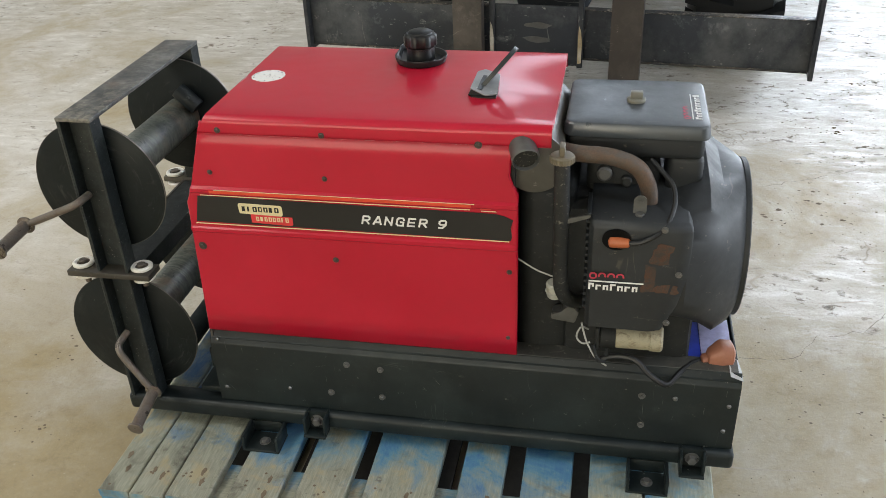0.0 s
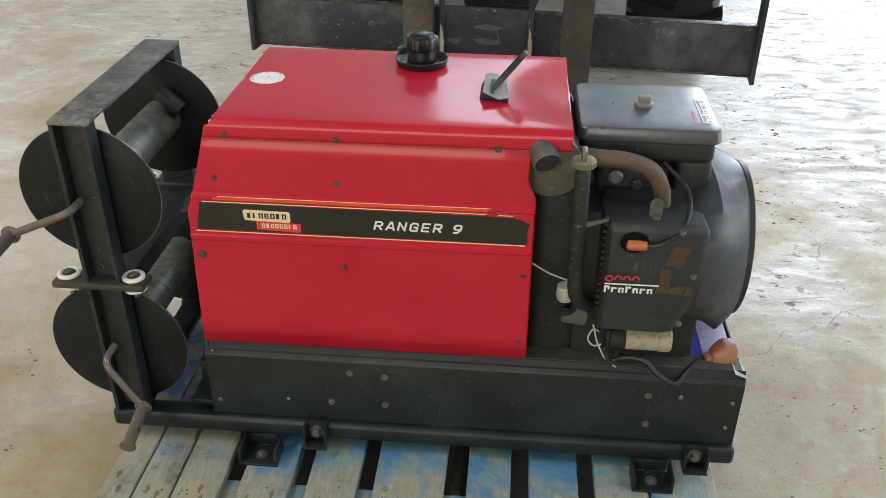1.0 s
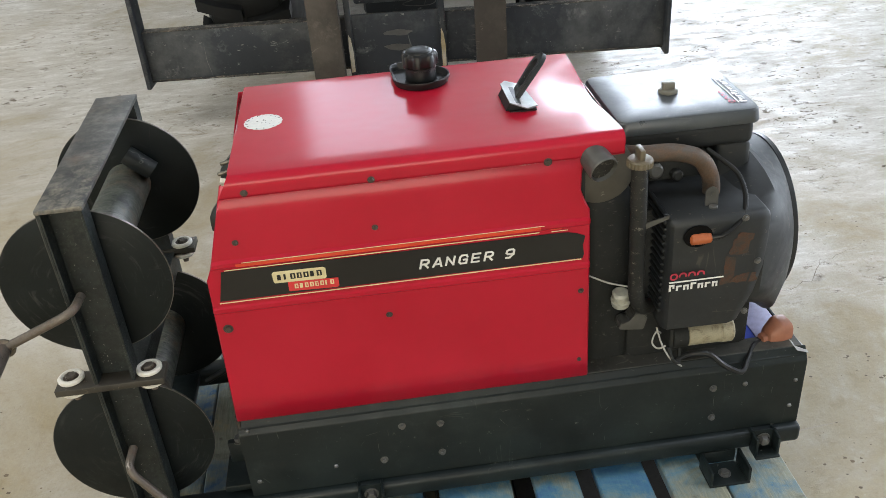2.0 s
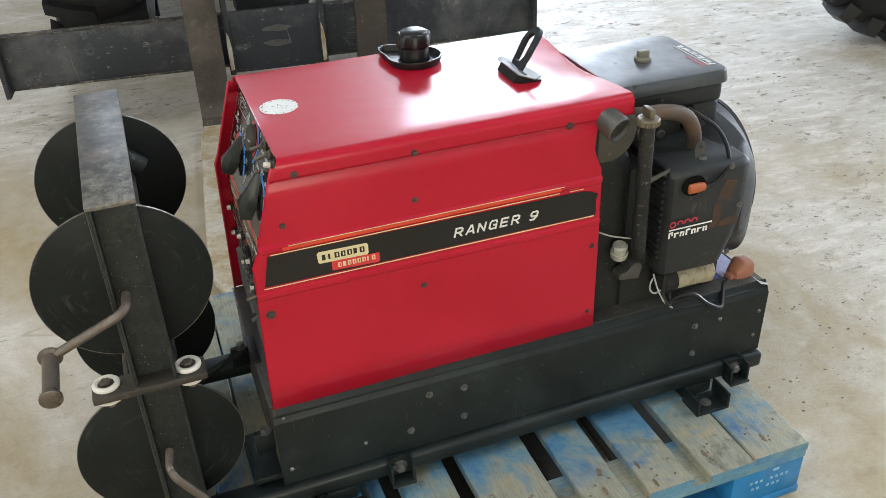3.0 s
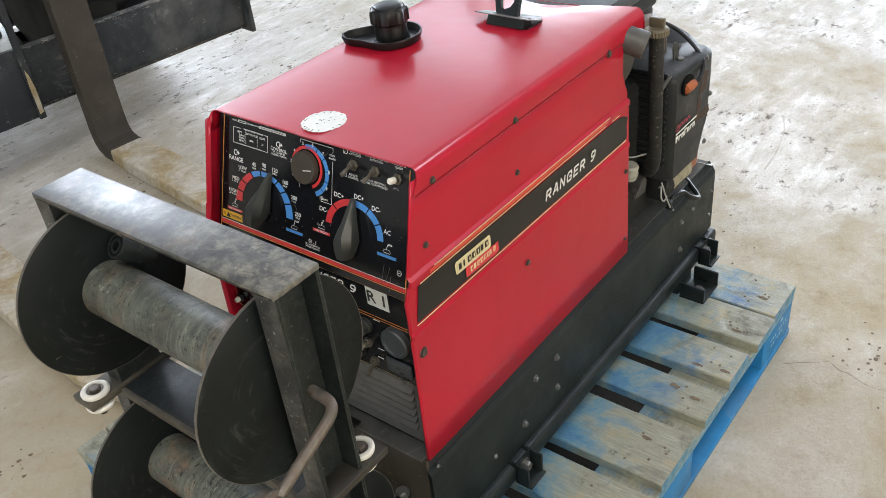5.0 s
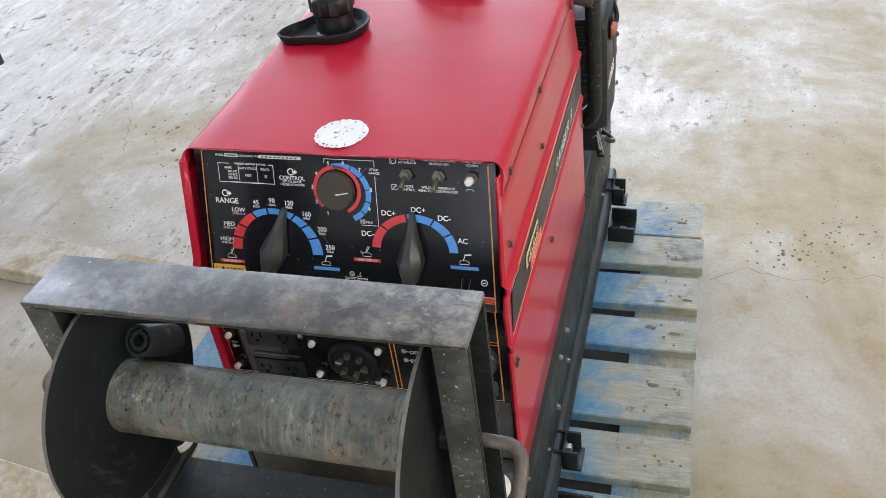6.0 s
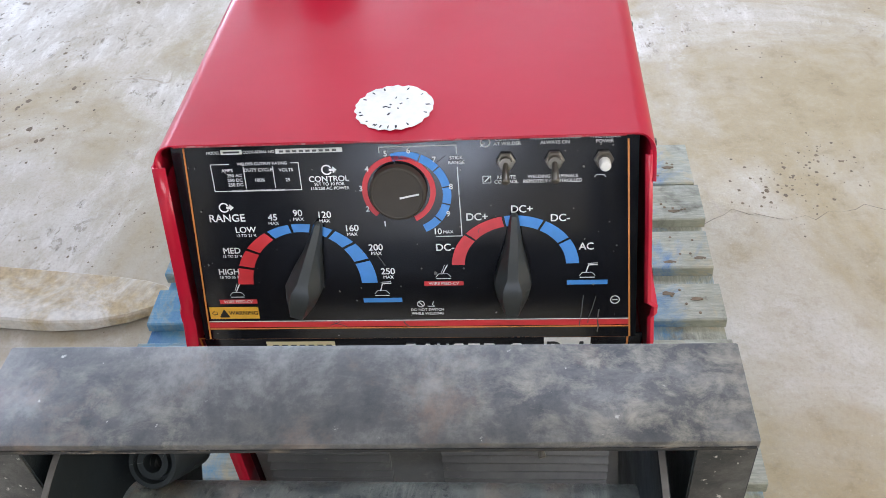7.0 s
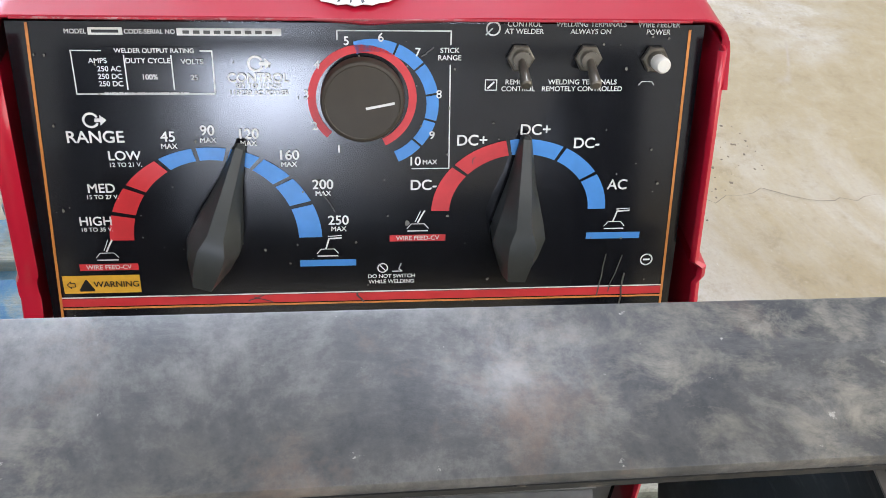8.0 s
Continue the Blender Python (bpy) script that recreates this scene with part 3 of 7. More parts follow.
def turned(bm, p0, direction, profile, seg=24):
    """A turned shape: profile of (distance along, radius)."""
    d, s, u = frame_of(direction)
    rings = []
    for a, r in profile:
        c = Vector(p0) + d * a
        rings.append([c + (s * math.cos(2 * math.pi * i / seg) + u * math.sin(2 * math.pi * i / seg)) * max(r, 0.0002) for i in range(seg)])
    skin(bm, rings)
    return bm


def rod(bm, p0, p1, r, seg=14, r1=None, soft=0.0):
    p0, p1 = Vector(p0), Vector(p1)
    ln = (p1 - p0).length
    r1 = r if r1 is None else r1
    if soft:
        prof = [(0, r - soft), (soft, r), (ln - soft, r1), (ln, r1 - soft)]
    else:
        prof = [(0, r), (ln, r1)]
    return turned(bm, p0, p1 - p0, prof, seg)


def bent(bm, points, r, seg=12, round_by=0.0, steps=6):
    """A round bar or hose along a bent line, its corners rounded."""
    pts = [Vector(p) for p in points]
    if round_by:
        out = [pts[0]]
        for a, b, c in zip(pts, pts[1:], pts[2:]):
            ra = min(round_by, (b - a).length * 0.45)
            rc = min(round_by, (c - b).length * 0.45)
            q0, q1 = b + (a - b).normalized() * ra, b + (c - b).normalized() * rc
            for i in range(steps + 1):
                t = i / steps
                out.append(q0 * (1 - t) ** 2 + b * 2 * t * (1 - t) + q1 * t * t)
        out.append(pts[-1])
        pts = out
    rings = []
    side = None
    for i, p in enumerate(pts):
        d = (pts[min(i + 1, len(pts) - 1)] - pts[max(i - 1, 0)]).normalized()
        if side is None:
            side = frame_of(d)[1]
        side = (side - d * side.dot(d)).normalized()
        up = side.cross(d)
        rings.append([p + (side * math.cos(2 * math.pi * k / seg) + up * math.sin(2 * math.pi * k / seg)) * r for k in range(seg)])
    skin(bm, rings)
    return bm


def slab(bm, outline, origin, ux, uy, thick):
    """A flat outline of (a, b) points in the plane of ux and uy, thick along their cross product."""
    ux, uy = Vector(ux), Vector(uy)
    n = ux.cross(uy).normalized() * thick
    o = Vector(origin)
    low = [o + ux * a + uy * b for a, b in outline]
    return skin(bm, [low, [p + n for p in low]])


def ring_sector(bm, origin, ux, uy, r0, r1, a0, a1, squash=1.0, thick=0.0003, steps=14, inner=None):
    """Part of a flat ring between two angles in degrees."""
    pts = []
    for i in range(steps + 1):
        a = radians(a0 + (a1 - a0) * i / steps)
        pts.append((r1 * math.cos(a), r1 * squash * math.sin(a)))
    for i in range(steps, -1, -1):
        a = radians(a0 + (a1 - a0) * i / steps)
        pts.append((r0 * math.cos(a), r0 * (inner or squash) * math.sin(a)))
    ux, uy, o = Vector(ux), Vector(uy), Vector(origin)
    n = ux.cross(uy).normalized() * thick
    vs = [bm.verts.new(o + ux * a + uy * b + n) for a, b in pts]
    m = steps + 1
    for i in range(steps):
        bm.faces.new((vs[i], vs[i + 1], vs[2 * m - 2 - i], vs[2 * m - 1 - i]))


def lettering(name, words, size, origin, ux, uy, material, parent, align="CENTER", shear=0.0):
    """Printed words as a flat mesh; origin is the middle of the line's foot."""
    data = bpy.data.curves.new(name, "FONT")
    data.body, data.size, data.align_x, data.align_y, data.shear, data.offset = words, size, align, "CENTER", shear, 0.0
    tmp = bpy.data.objects.new(name + "_tmp", data)
    scene.collection.objects.link(tmp)
    bpy.context.view_layer.update()
    mesh = bpy.data.meshes.new_from_object(tmp.evaluated_get(bpy.context.evaluated_depsgraph_get()))
    bpy.data.objects.remove(tmp)
    mesh.materials.clear()
    mesh.materials.append(material)
    ux, uy = Vector(ux).normalized(), Vector(uy).normalized()
    n = ux.cross(uy)
    m = Matrix((ux, uy, n)).transposed().to_4x4()
    m.translation = Vector(origin)
    mesh.transform(m)
    # thicken the strokes with copies laid a hair apart
    co = [v.co.copy() for v in mesh.vertices]
    polys = [tuple(p.vertices) for p in mesh.polygons]
    d = size * 0.018
    verts, faces = [], []
    for k, shift in enumerate((Vector(), ux * d, -ux * d, uy * d, -uy * d)):
        base = len(verts)
        verts += [c + shift + n * 0.00003 * k for c in co]
        faces += [tuple(base + i for i in p) for p in polys]
    mesh = bpy.data.meshes.new(name)
    mesh.from_pydata(verts, [], faces)
    mesh.materials.append(material)
    ob = new(name, mesh)
    return attach(ob, parent)


def hexbolt(bm, p, direction, r=0.008, h=0.006, washer=0.0):
    if washer:
        turned(bm, p, direction, [(0, washer), (0.0015, washer)], 18)
    turned(bm, Vector(p) + Vector(direction).normalized() * (0.0015 if washer else 0), direction, [(0, r), (h * 0.8, r), (h, r * 0.85)], 6)


# ---- the hall ----
def hall():
    bm = bmesh.new()
    bmesh.ops.create_grid(bm, x_segments=1, y_segments=1, size=60)
    tagged(part("floor", bm, CONCRETE), "pale worn concrete floor with mud and stains", "floor", kind="structure")

    def wall(name, axis, at, lo, hi, holes, outward):
        """A wall across the other axis from lo to hi, 7.2 m high, with holes (from, to, bottom, top)."""
        bm = bmesh.new()
        edges = [lo]
        for a, b, z0, z1 in holes:
            edges += [a, b]
        edges.append(hi)
        spans = []
        for i in range(0, len(edges), 2):
            spans.append((edges[i], edges[i + 1], 0.0, 7.2))
        for a, b, z0, z1 in holes:
            if z0 > 0:
                spans.append((a, b, 0.0, z0))
            spans.append((a, b, z1, 7.2))
        for a, b, z0, z1 in spans:
            t0, t1 = sorted((at, at + 0.25 * outward))
            if axis == "y":
                box(bm, a, b, t0, t1, z0, z1)
            else:
                box(bm, t0, t1, a, b, z0, z1)
        tagged(part(name, bm, WALLPAINT), "unseen pale metal wall closing the hall", "wall", kind="structure")

    # unseen walls; the high strips, south and east holes hold added lamps
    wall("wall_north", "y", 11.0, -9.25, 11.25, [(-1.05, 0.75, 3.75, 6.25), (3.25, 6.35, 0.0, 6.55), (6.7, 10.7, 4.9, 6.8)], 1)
    wall("wall_south", "y", -10.0, -9.25, 11.25, [(-5.6, 1.6, 0.0, 5.0)], -1)
    wall("wall_west", "x", -9.0, -10.0, 11.0, [(0.2, 1.4, 0.48, 1.36)], -1)
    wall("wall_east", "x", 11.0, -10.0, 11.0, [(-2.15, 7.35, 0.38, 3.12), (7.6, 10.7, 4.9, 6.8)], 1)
    # unseen ceiling; its western hole is for an added fill lamp
    bm = bmesh.new()
    for xa, xb in ((-9.25, -5.8), (-3.4, 4.2), (5.8, 11.25)):
        box(bm, xa, xb, -10.25, 11.25, 7.2, 7.35)
    for xa, xb, ya, yb in ((-5.8, -3.4, -7.05, 1.05), (4.2, 5.8, -3.15, -0.85)):
        box(bm, xa, xb, -10.25, ya, 7.2, 7.35)
        box(bm, xa, xb, yb, 11.25, 7.2, 7.35)
    tagged(part("ceiling", bm, CEILPAINT), "unseen pale metal hall ceiling with openings for rooflight lamps", "ceiling", kind="structure")


hall()


# ---- the welder's shell ----
BASE_Y = -0.239
FAR_Y = 0.184
SIDE = [(0.398, -0.2375), (0.626, -0.2345), (0.629, -0.2370), (0.636, -0.2370), (0.639, -0.2340), (0.709, -0.2325), (0.712, -0.2352), (0.719, -0.2352), (0.723, -0.2295), (0.800, -0.2268), (0.850, -0.2248)]


def along(z, table):
    if z <= table[0][0]:
        return table[0][1]
    for (a, u), (b, v) in zip(table, table[1:]):
        if z <= b:
            return u + (v - u) * (z - a) / (b - a)
    return table[-1][1]


def side_y(z):
    return along(z, SIDE)


FRONT_EDGE = [(0.398, -0.430), (0.66, -0.4235), (0.688, -0.4235), (0.700, -0.4180), (0.712, -0.4130), (0.855, -0.3715)]
REAR_EDGE = [(0.398, 0.203), (0.735, 0.203), (0.752, 0.195), (0.772, 0.188), (0.800, 0.190), (0.850, 0.196)]
PANEL_FOOT = Vector((-0.397, -0.024, 0.706))
PANEL_U = Vector((0, -1, 0))
PANEL_V = Vector((0.30, 0, 1)).normalized()
PANEL_N = PANEL_U.cross(PANEL_V).normalized()


def on_panel(u, v, lift=0.0006):
    return PANEL_FOOT + PANEL_U * u + PANEL_V * v + PANEL_N * lift


welder = thing("welder_generator", (0.1, -0.02, 0.2), "red and black engine-driven welder with worn paint and decals", "welder")


def side_panel(name, mirror):
    """A folded sheet side with two pressed creases; mirror puts it on the far side."""
    def put(x, y, z):
        return Vector((x, y if not mirror else 0.1765 + (-0.2248 - y) * 0.3, z))
    zs = sorted({z for z, _ in SIDE} | {0.45, 0.52, 0.58, 0.66, 0.688, 0.700, 0.735, 0.752, 0.772, 0.786})
    bm = bmesh.new()
    rows = []
    for z in zs:
        y, xf, xr = side_y(z), along(z, FRONT_EDGE), along(z, REAR_EDGE)
        row = [put(xf + 0.002, y + (0.034 if mirror else 0.006), z), put(xf + 0.0005, y + 0.003, z), put(xf + 0.003, y, z)]
        row += [put(xf + (xr - xf) * s, y + 0.0006 * math.sin(7 * s + 9 * z), z) for s in (0.1, 0.3, 0.5, 0.7, 0.9)]
        row += [put(xr - 0.003, y, z), put(xr, y + 0.003, z), put(xr - 0.001, y + 0.014, z)]
        rows.append([bm.verts.new(p) for p in row])
    for a, b in zip(rows, rows[1:]):
        for i in range(len(a) - 1):
            bm.faces.new((a[i], a[i + 1], b[i + 1], b[i]))
    ob = part(name, bm, RED, welder, "red sheet-steel side with screws and stripe decals", 0.5)
    solid = ob.modifiers.new("thickness", "SOLIDIFY")
    solid.thickness, solid.offset = 0.002, 1.0 if mirror else -1.0
    return ob


near_side = side_panel("side_panel", False)
side_panel("side_panel", True)


def hood():
    """The roof sheet: flat top, rounded edges, short flaps, a sagging rear edge and a knocked front lip."""
    prof = []
    y0, y1, zt, r = -0.2282, FAR_Y - 0.006, 0.8625, 0.015
    prof.append((y0, 0.8285))
    prof.append((y0, 0.834))
    for i in range(7):
        a = math.pi - math.pi / 2 * i / 6
        prof.append((y0 + r + r * math.cos(a), zt - r + r * math.sin(a)))
    for k in range(1, 12):
        prof.append((y0 + r + (y1 - y0 - 2 * r) * k / 12, zt))
    for i in range(7):
        a = math.pi / 2 - math.pi / 2 * i / 6
        prof.append((y1 - r + r * math.cos(a), zt - r + r * math.sin(a)))
    prof.append((y1, 0.8285))
    xs = [-0.3590, -0.3587, -0.3562, -0.343, -0.32, -0.25, -0.15, -0.05, 0.05, 0.10, 0.14, 0.18, 0.21, 0.23, 0.246, 0.254, 0.2575, 0.2565]
    bm = bmesh.new()
    rows = []
    for k, x in enumerate(xs):
        row = []
        for y, z in prof:
            top = max(0.0, (z - 0.83) / (zt - 0.83))
            mid = math.exp(-((y + 0.02) / 0.11) ** 2)
            dz = -0.017 * top * mid * max(0.0, (x - 0.05) / 0.2) ** 2
            dz += -0.003 * top * math.exp(-((y + 0.03) / 0.025) ** 2 - ((x + 0.359) / 0.02) ** 2)
            dz += -0.004 * top * math.exp(-((y + 0.115) / 0.02) ** 2 - ((x - 0.185) / 0.018) ** 2)
            dz += 0.0025 * top * math.exp(-((y + 0.21) / 0.03) ** 2) * max(0.0, (x - 0.1) / 0.15)
            xx = x
            if k == 0:
                dz -= 0.001 * top
            if k == len(xs) - 1:
                dz -= 0.012 * top
            slope = 0.0 if x > -0.33 else (0.8625 - z) * 0.55
            row.append(bm.verts.new((xx - slope, y, z + dz)))
        rows.append(row)
    ym = (y0 + y1) / 2
    rim = []
    for (y, z), v in zip(prof, rows[0]):
        low = min(1.0, max(0.0, (zt - z) / r))
        inward = 1 if y < ym else -1
        rim.append(bm.verts.new(v.co + Vector((0.001, inward * 0.006 * low, -0.0015 * (1 - low)))))
    rows.insert(0, rim)
    for a, b in zip(rows, rows[1:]):
        for i in range(len(a) - 1):
            bm.faces.new((a[i], a[i + 1], b[i + 1], b[i]))
    ob = part("hood", bm, RED, welder, "glossy red roof sheet with dents and a bent rear edge", 0.7)
    solid = ob.modifiers.new("thickness", "SOLIDIFY")
    solid.thickness, solid.offset = 0.0022, -1.0
    return ob


roof = hood()


def worn_edges():
    """Chipped paint along the hood's long flap and front lip and along the pressed creases of the side."""
    for p0, p1, r in (((-0.3675, -0.2286, 0.8288), (0.255, -0.2286, 0.8288), 0.0005), ((-0.3595, -0.205, 0.8612), (-0.3595, 0.160, 0.8612), 0.0007), ((0.2572, -0.205, 0.8525), (0.2572, 0.15, 0.8495), 0.0008)):
        bm = bmesh.new()
        rod(bm, p0, p1, r, 8)
        part("worn_edge", bm, REDEDGE, roof, "red edge with chipped paint")


worn_edges()


def side_screws():
    """Grey screws in chipped paint on the near side."""
    for x, z, r in ((-0.337, 0.836, 0.0055), (-0.143, 0.834, 0.0055), (0.134, 0.829, 0.0065), (-0.366, 0.752, 0.005), (-0.146, 0.750, 0.005), (-0.14, 0.584, 0.0055), (-0.406, 0.596, 0.008), (0.188, 0.583, 0.005), (0.186, 0.437, 0.004)):
        y = -0.2288 if z > 0.827 else side_y(z) - 0.0004
        bm = bmesh.new()
        turned(bm, (x, y, z), (0, -1, 0), [(0, r * 1.1), (0.0006, r * 1.0)], 9)
        turned(bm, (x, y, z), (0, -1, 0), [(0, r * 0.75), (0.0025, r * 0.75), (0.0034, r * 0.6)], 6)
        part("screw", bm, SCREWDARK, near_side, "grey screw in chipped paint")


side_screws()


def decal(name, x0, x1, z0, z1, material, lift=0.0006, skew=0.0, n=4):
    """A thin strip that lies on the near side sheet."""
    bm = bmesh.new()
    zs = sorted({z0, z1} | {z for z, _ in SIDE if z0 < z < z1})
    for a, b in zip(zs, zs[1:]):
        ya, yb = side_y(a) - lift, side_y(b) - lift
        fa, fb = (a - z0) * skew, (b - z0) * skew
        quads = [(x0 + (x1 - x0) * i / n, x0 + (x1 - x0) * (i + 1) / n) for i in range(n)]
        for p, q in quads:
            bm.faces.new([bm.verts.new(c) for c in ((p + fa, ya, a), (q + fa, ya, a), (q + fb, yb, b), (p + fb, yb, b))])
    bmesh.ops.remove_doubles(bm, verts=bm.verts, dist=1e-5)
    return part(name, bm, material, near_side)


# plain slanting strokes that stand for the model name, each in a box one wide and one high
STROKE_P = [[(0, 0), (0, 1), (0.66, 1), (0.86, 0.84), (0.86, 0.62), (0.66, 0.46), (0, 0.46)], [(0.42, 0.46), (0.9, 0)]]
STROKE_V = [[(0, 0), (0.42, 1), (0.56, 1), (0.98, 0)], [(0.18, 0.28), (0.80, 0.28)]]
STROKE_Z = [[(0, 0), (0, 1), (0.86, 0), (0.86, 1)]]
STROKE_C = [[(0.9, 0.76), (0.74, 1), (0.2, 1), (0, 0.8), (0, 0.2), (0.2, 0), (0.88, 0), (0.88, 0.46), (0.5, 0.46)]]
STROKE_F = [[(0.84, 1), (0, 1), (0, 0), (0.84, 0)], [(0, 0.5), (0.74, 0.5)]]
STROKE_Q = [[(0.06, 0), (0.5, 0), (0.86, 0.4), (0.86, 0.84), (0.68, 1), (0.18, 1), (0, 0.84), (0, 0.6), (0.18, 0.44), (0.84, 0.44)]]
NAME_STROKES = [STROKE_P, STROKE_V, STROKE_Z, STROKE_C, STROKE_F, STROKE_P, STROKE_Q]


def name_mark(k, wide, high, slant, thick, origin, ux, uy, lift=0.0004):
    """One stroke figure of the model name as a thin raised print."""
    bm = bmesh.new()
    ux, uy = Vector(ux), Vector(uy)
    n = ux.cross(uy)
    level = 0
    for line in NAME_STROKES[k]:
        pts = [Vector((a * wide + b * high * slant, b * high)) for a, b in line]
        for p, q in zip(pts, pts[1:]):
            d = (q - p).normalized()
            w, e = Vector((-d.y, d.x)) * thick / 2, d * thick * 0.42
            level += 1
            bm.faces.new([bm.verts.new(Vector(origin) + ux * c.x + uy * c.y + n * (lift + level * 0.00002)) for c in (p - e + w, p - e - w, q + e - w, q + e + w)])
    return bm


def side_decals():
    bm = bmesh.new()
    ys = side_y(0.676) - 0.0012
    out = [(-0.4085, 0.650), (0.1905, 0.648), (0.1925, 0.656), (0.1905, 0.674), (0.1945, 0.690), (0.180, 0.697), (0.165, 0.7005), (0.135, 0.7015), (-0.397, 0.7045)]
    slab(bm, [(x, z) for x, z in out], (0, ys, 0), (1, 0, 0), (0, 0, 1), -0.0008)
    part("stripe_decal", bm, INKBLACK, near_side, "black stripe decal, torn at its rear end")
    decal("cream_line", -0.410, 0.188, 0.6455, 0.6475, INKCREAM, 0.0009)
    decal("cream_line", -0.392, 0.118, 0.7052, 0.7070, INKCREAM, 0.0009)
    decal("cream_line", 0.138, 0.165, 0.7042, 0.7058, INKCREAM, 0.0009)
    decal("orange_stripe", -0.372, 0.120, 0.7110, 0.7175, INKSTRIPE, 0.0008)
    decal("cream_line", -0.362, 0.126, 0.7180, 0.7192, INKCREAM, 0.0009)
    decal("orange_stripe", 0.136, 0.155, 0.7080, 0.7110, INKSTRIPE, 0.0008)
    # maker's mark as plain shapes
    y = side_y(0.68) - 0.0026
    def plate(name, pts, mat_, lift=0.0):
        b = bmesh.new()
        slab(b, pts, (0, y - lift, 0), (1, 0, 0), (0, 0, 1), -0.0004)
        part(name, b, mat_, near_side)
    plate("mark_plate", [(-0.318, 0.676), (-0.316, 0.673), (-0.236, 0.671), (-0.233, 0.674), (-0.233, 0.690), (-0.236, 0.693), (-0.316, 0.6945), (-0.319, 0.691)], INKCREAM)
    for i in range(7):
        x = -0.3115 + i * 0.0106
        w = (0.0060, 0.0034, 0.0082, 0.0076, 0.0082, 0.0060, 0.0082)[i]
        plate("mark_bar", [(x, 0.6785), (x + w, 0.6783), (x + w, 0.6885), (x, 0.6887)], INKBLACK, 0.001)
        if w > 0.007:
            plate("mark_slot", [(x + 0.0032, 0.6805), (x + 0.0054, 0.6805), (x + 0.0054, 0.6866), (x + 0.0032, 0.6866)], INKCREAM, 0.0014)
    plate("mark_plate", [(-0.296, 0.655), (-0.219, 0.652), (-0.215, 0.654), (-0.215, 0.670), (-0.296, 0.6725)], INKRED, 0.0003)
    for i in range(8):
        x = -0.286 + i * 0.0082
        w = (0.0056, 0.0050, 0.0056, 0.0060, 0.0056, 0.0060, 0.0026, 0.0060)[i]
        plate("mark_bar", [(x, 0.6595), (x + w, 0.6593), (x + w, 0.6680), (x, 0.6683)], INKCREAM, 0.001)
        if w > 0.005:
            plate("mark_slot", [(x + 0.0024, 0.6612), (x + 0.0042, 0.6612), (x + 0.0042, 0.6664), (x + 0.0024, 0.6664)], INKRED, 0.0014)
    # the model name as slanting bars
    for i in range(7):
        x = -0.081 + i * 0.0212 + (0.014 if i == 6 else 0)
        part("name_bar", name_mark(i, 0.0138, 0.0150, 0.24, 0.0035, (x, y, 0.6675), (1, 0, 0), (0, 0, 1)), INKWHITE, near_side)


side_decals()


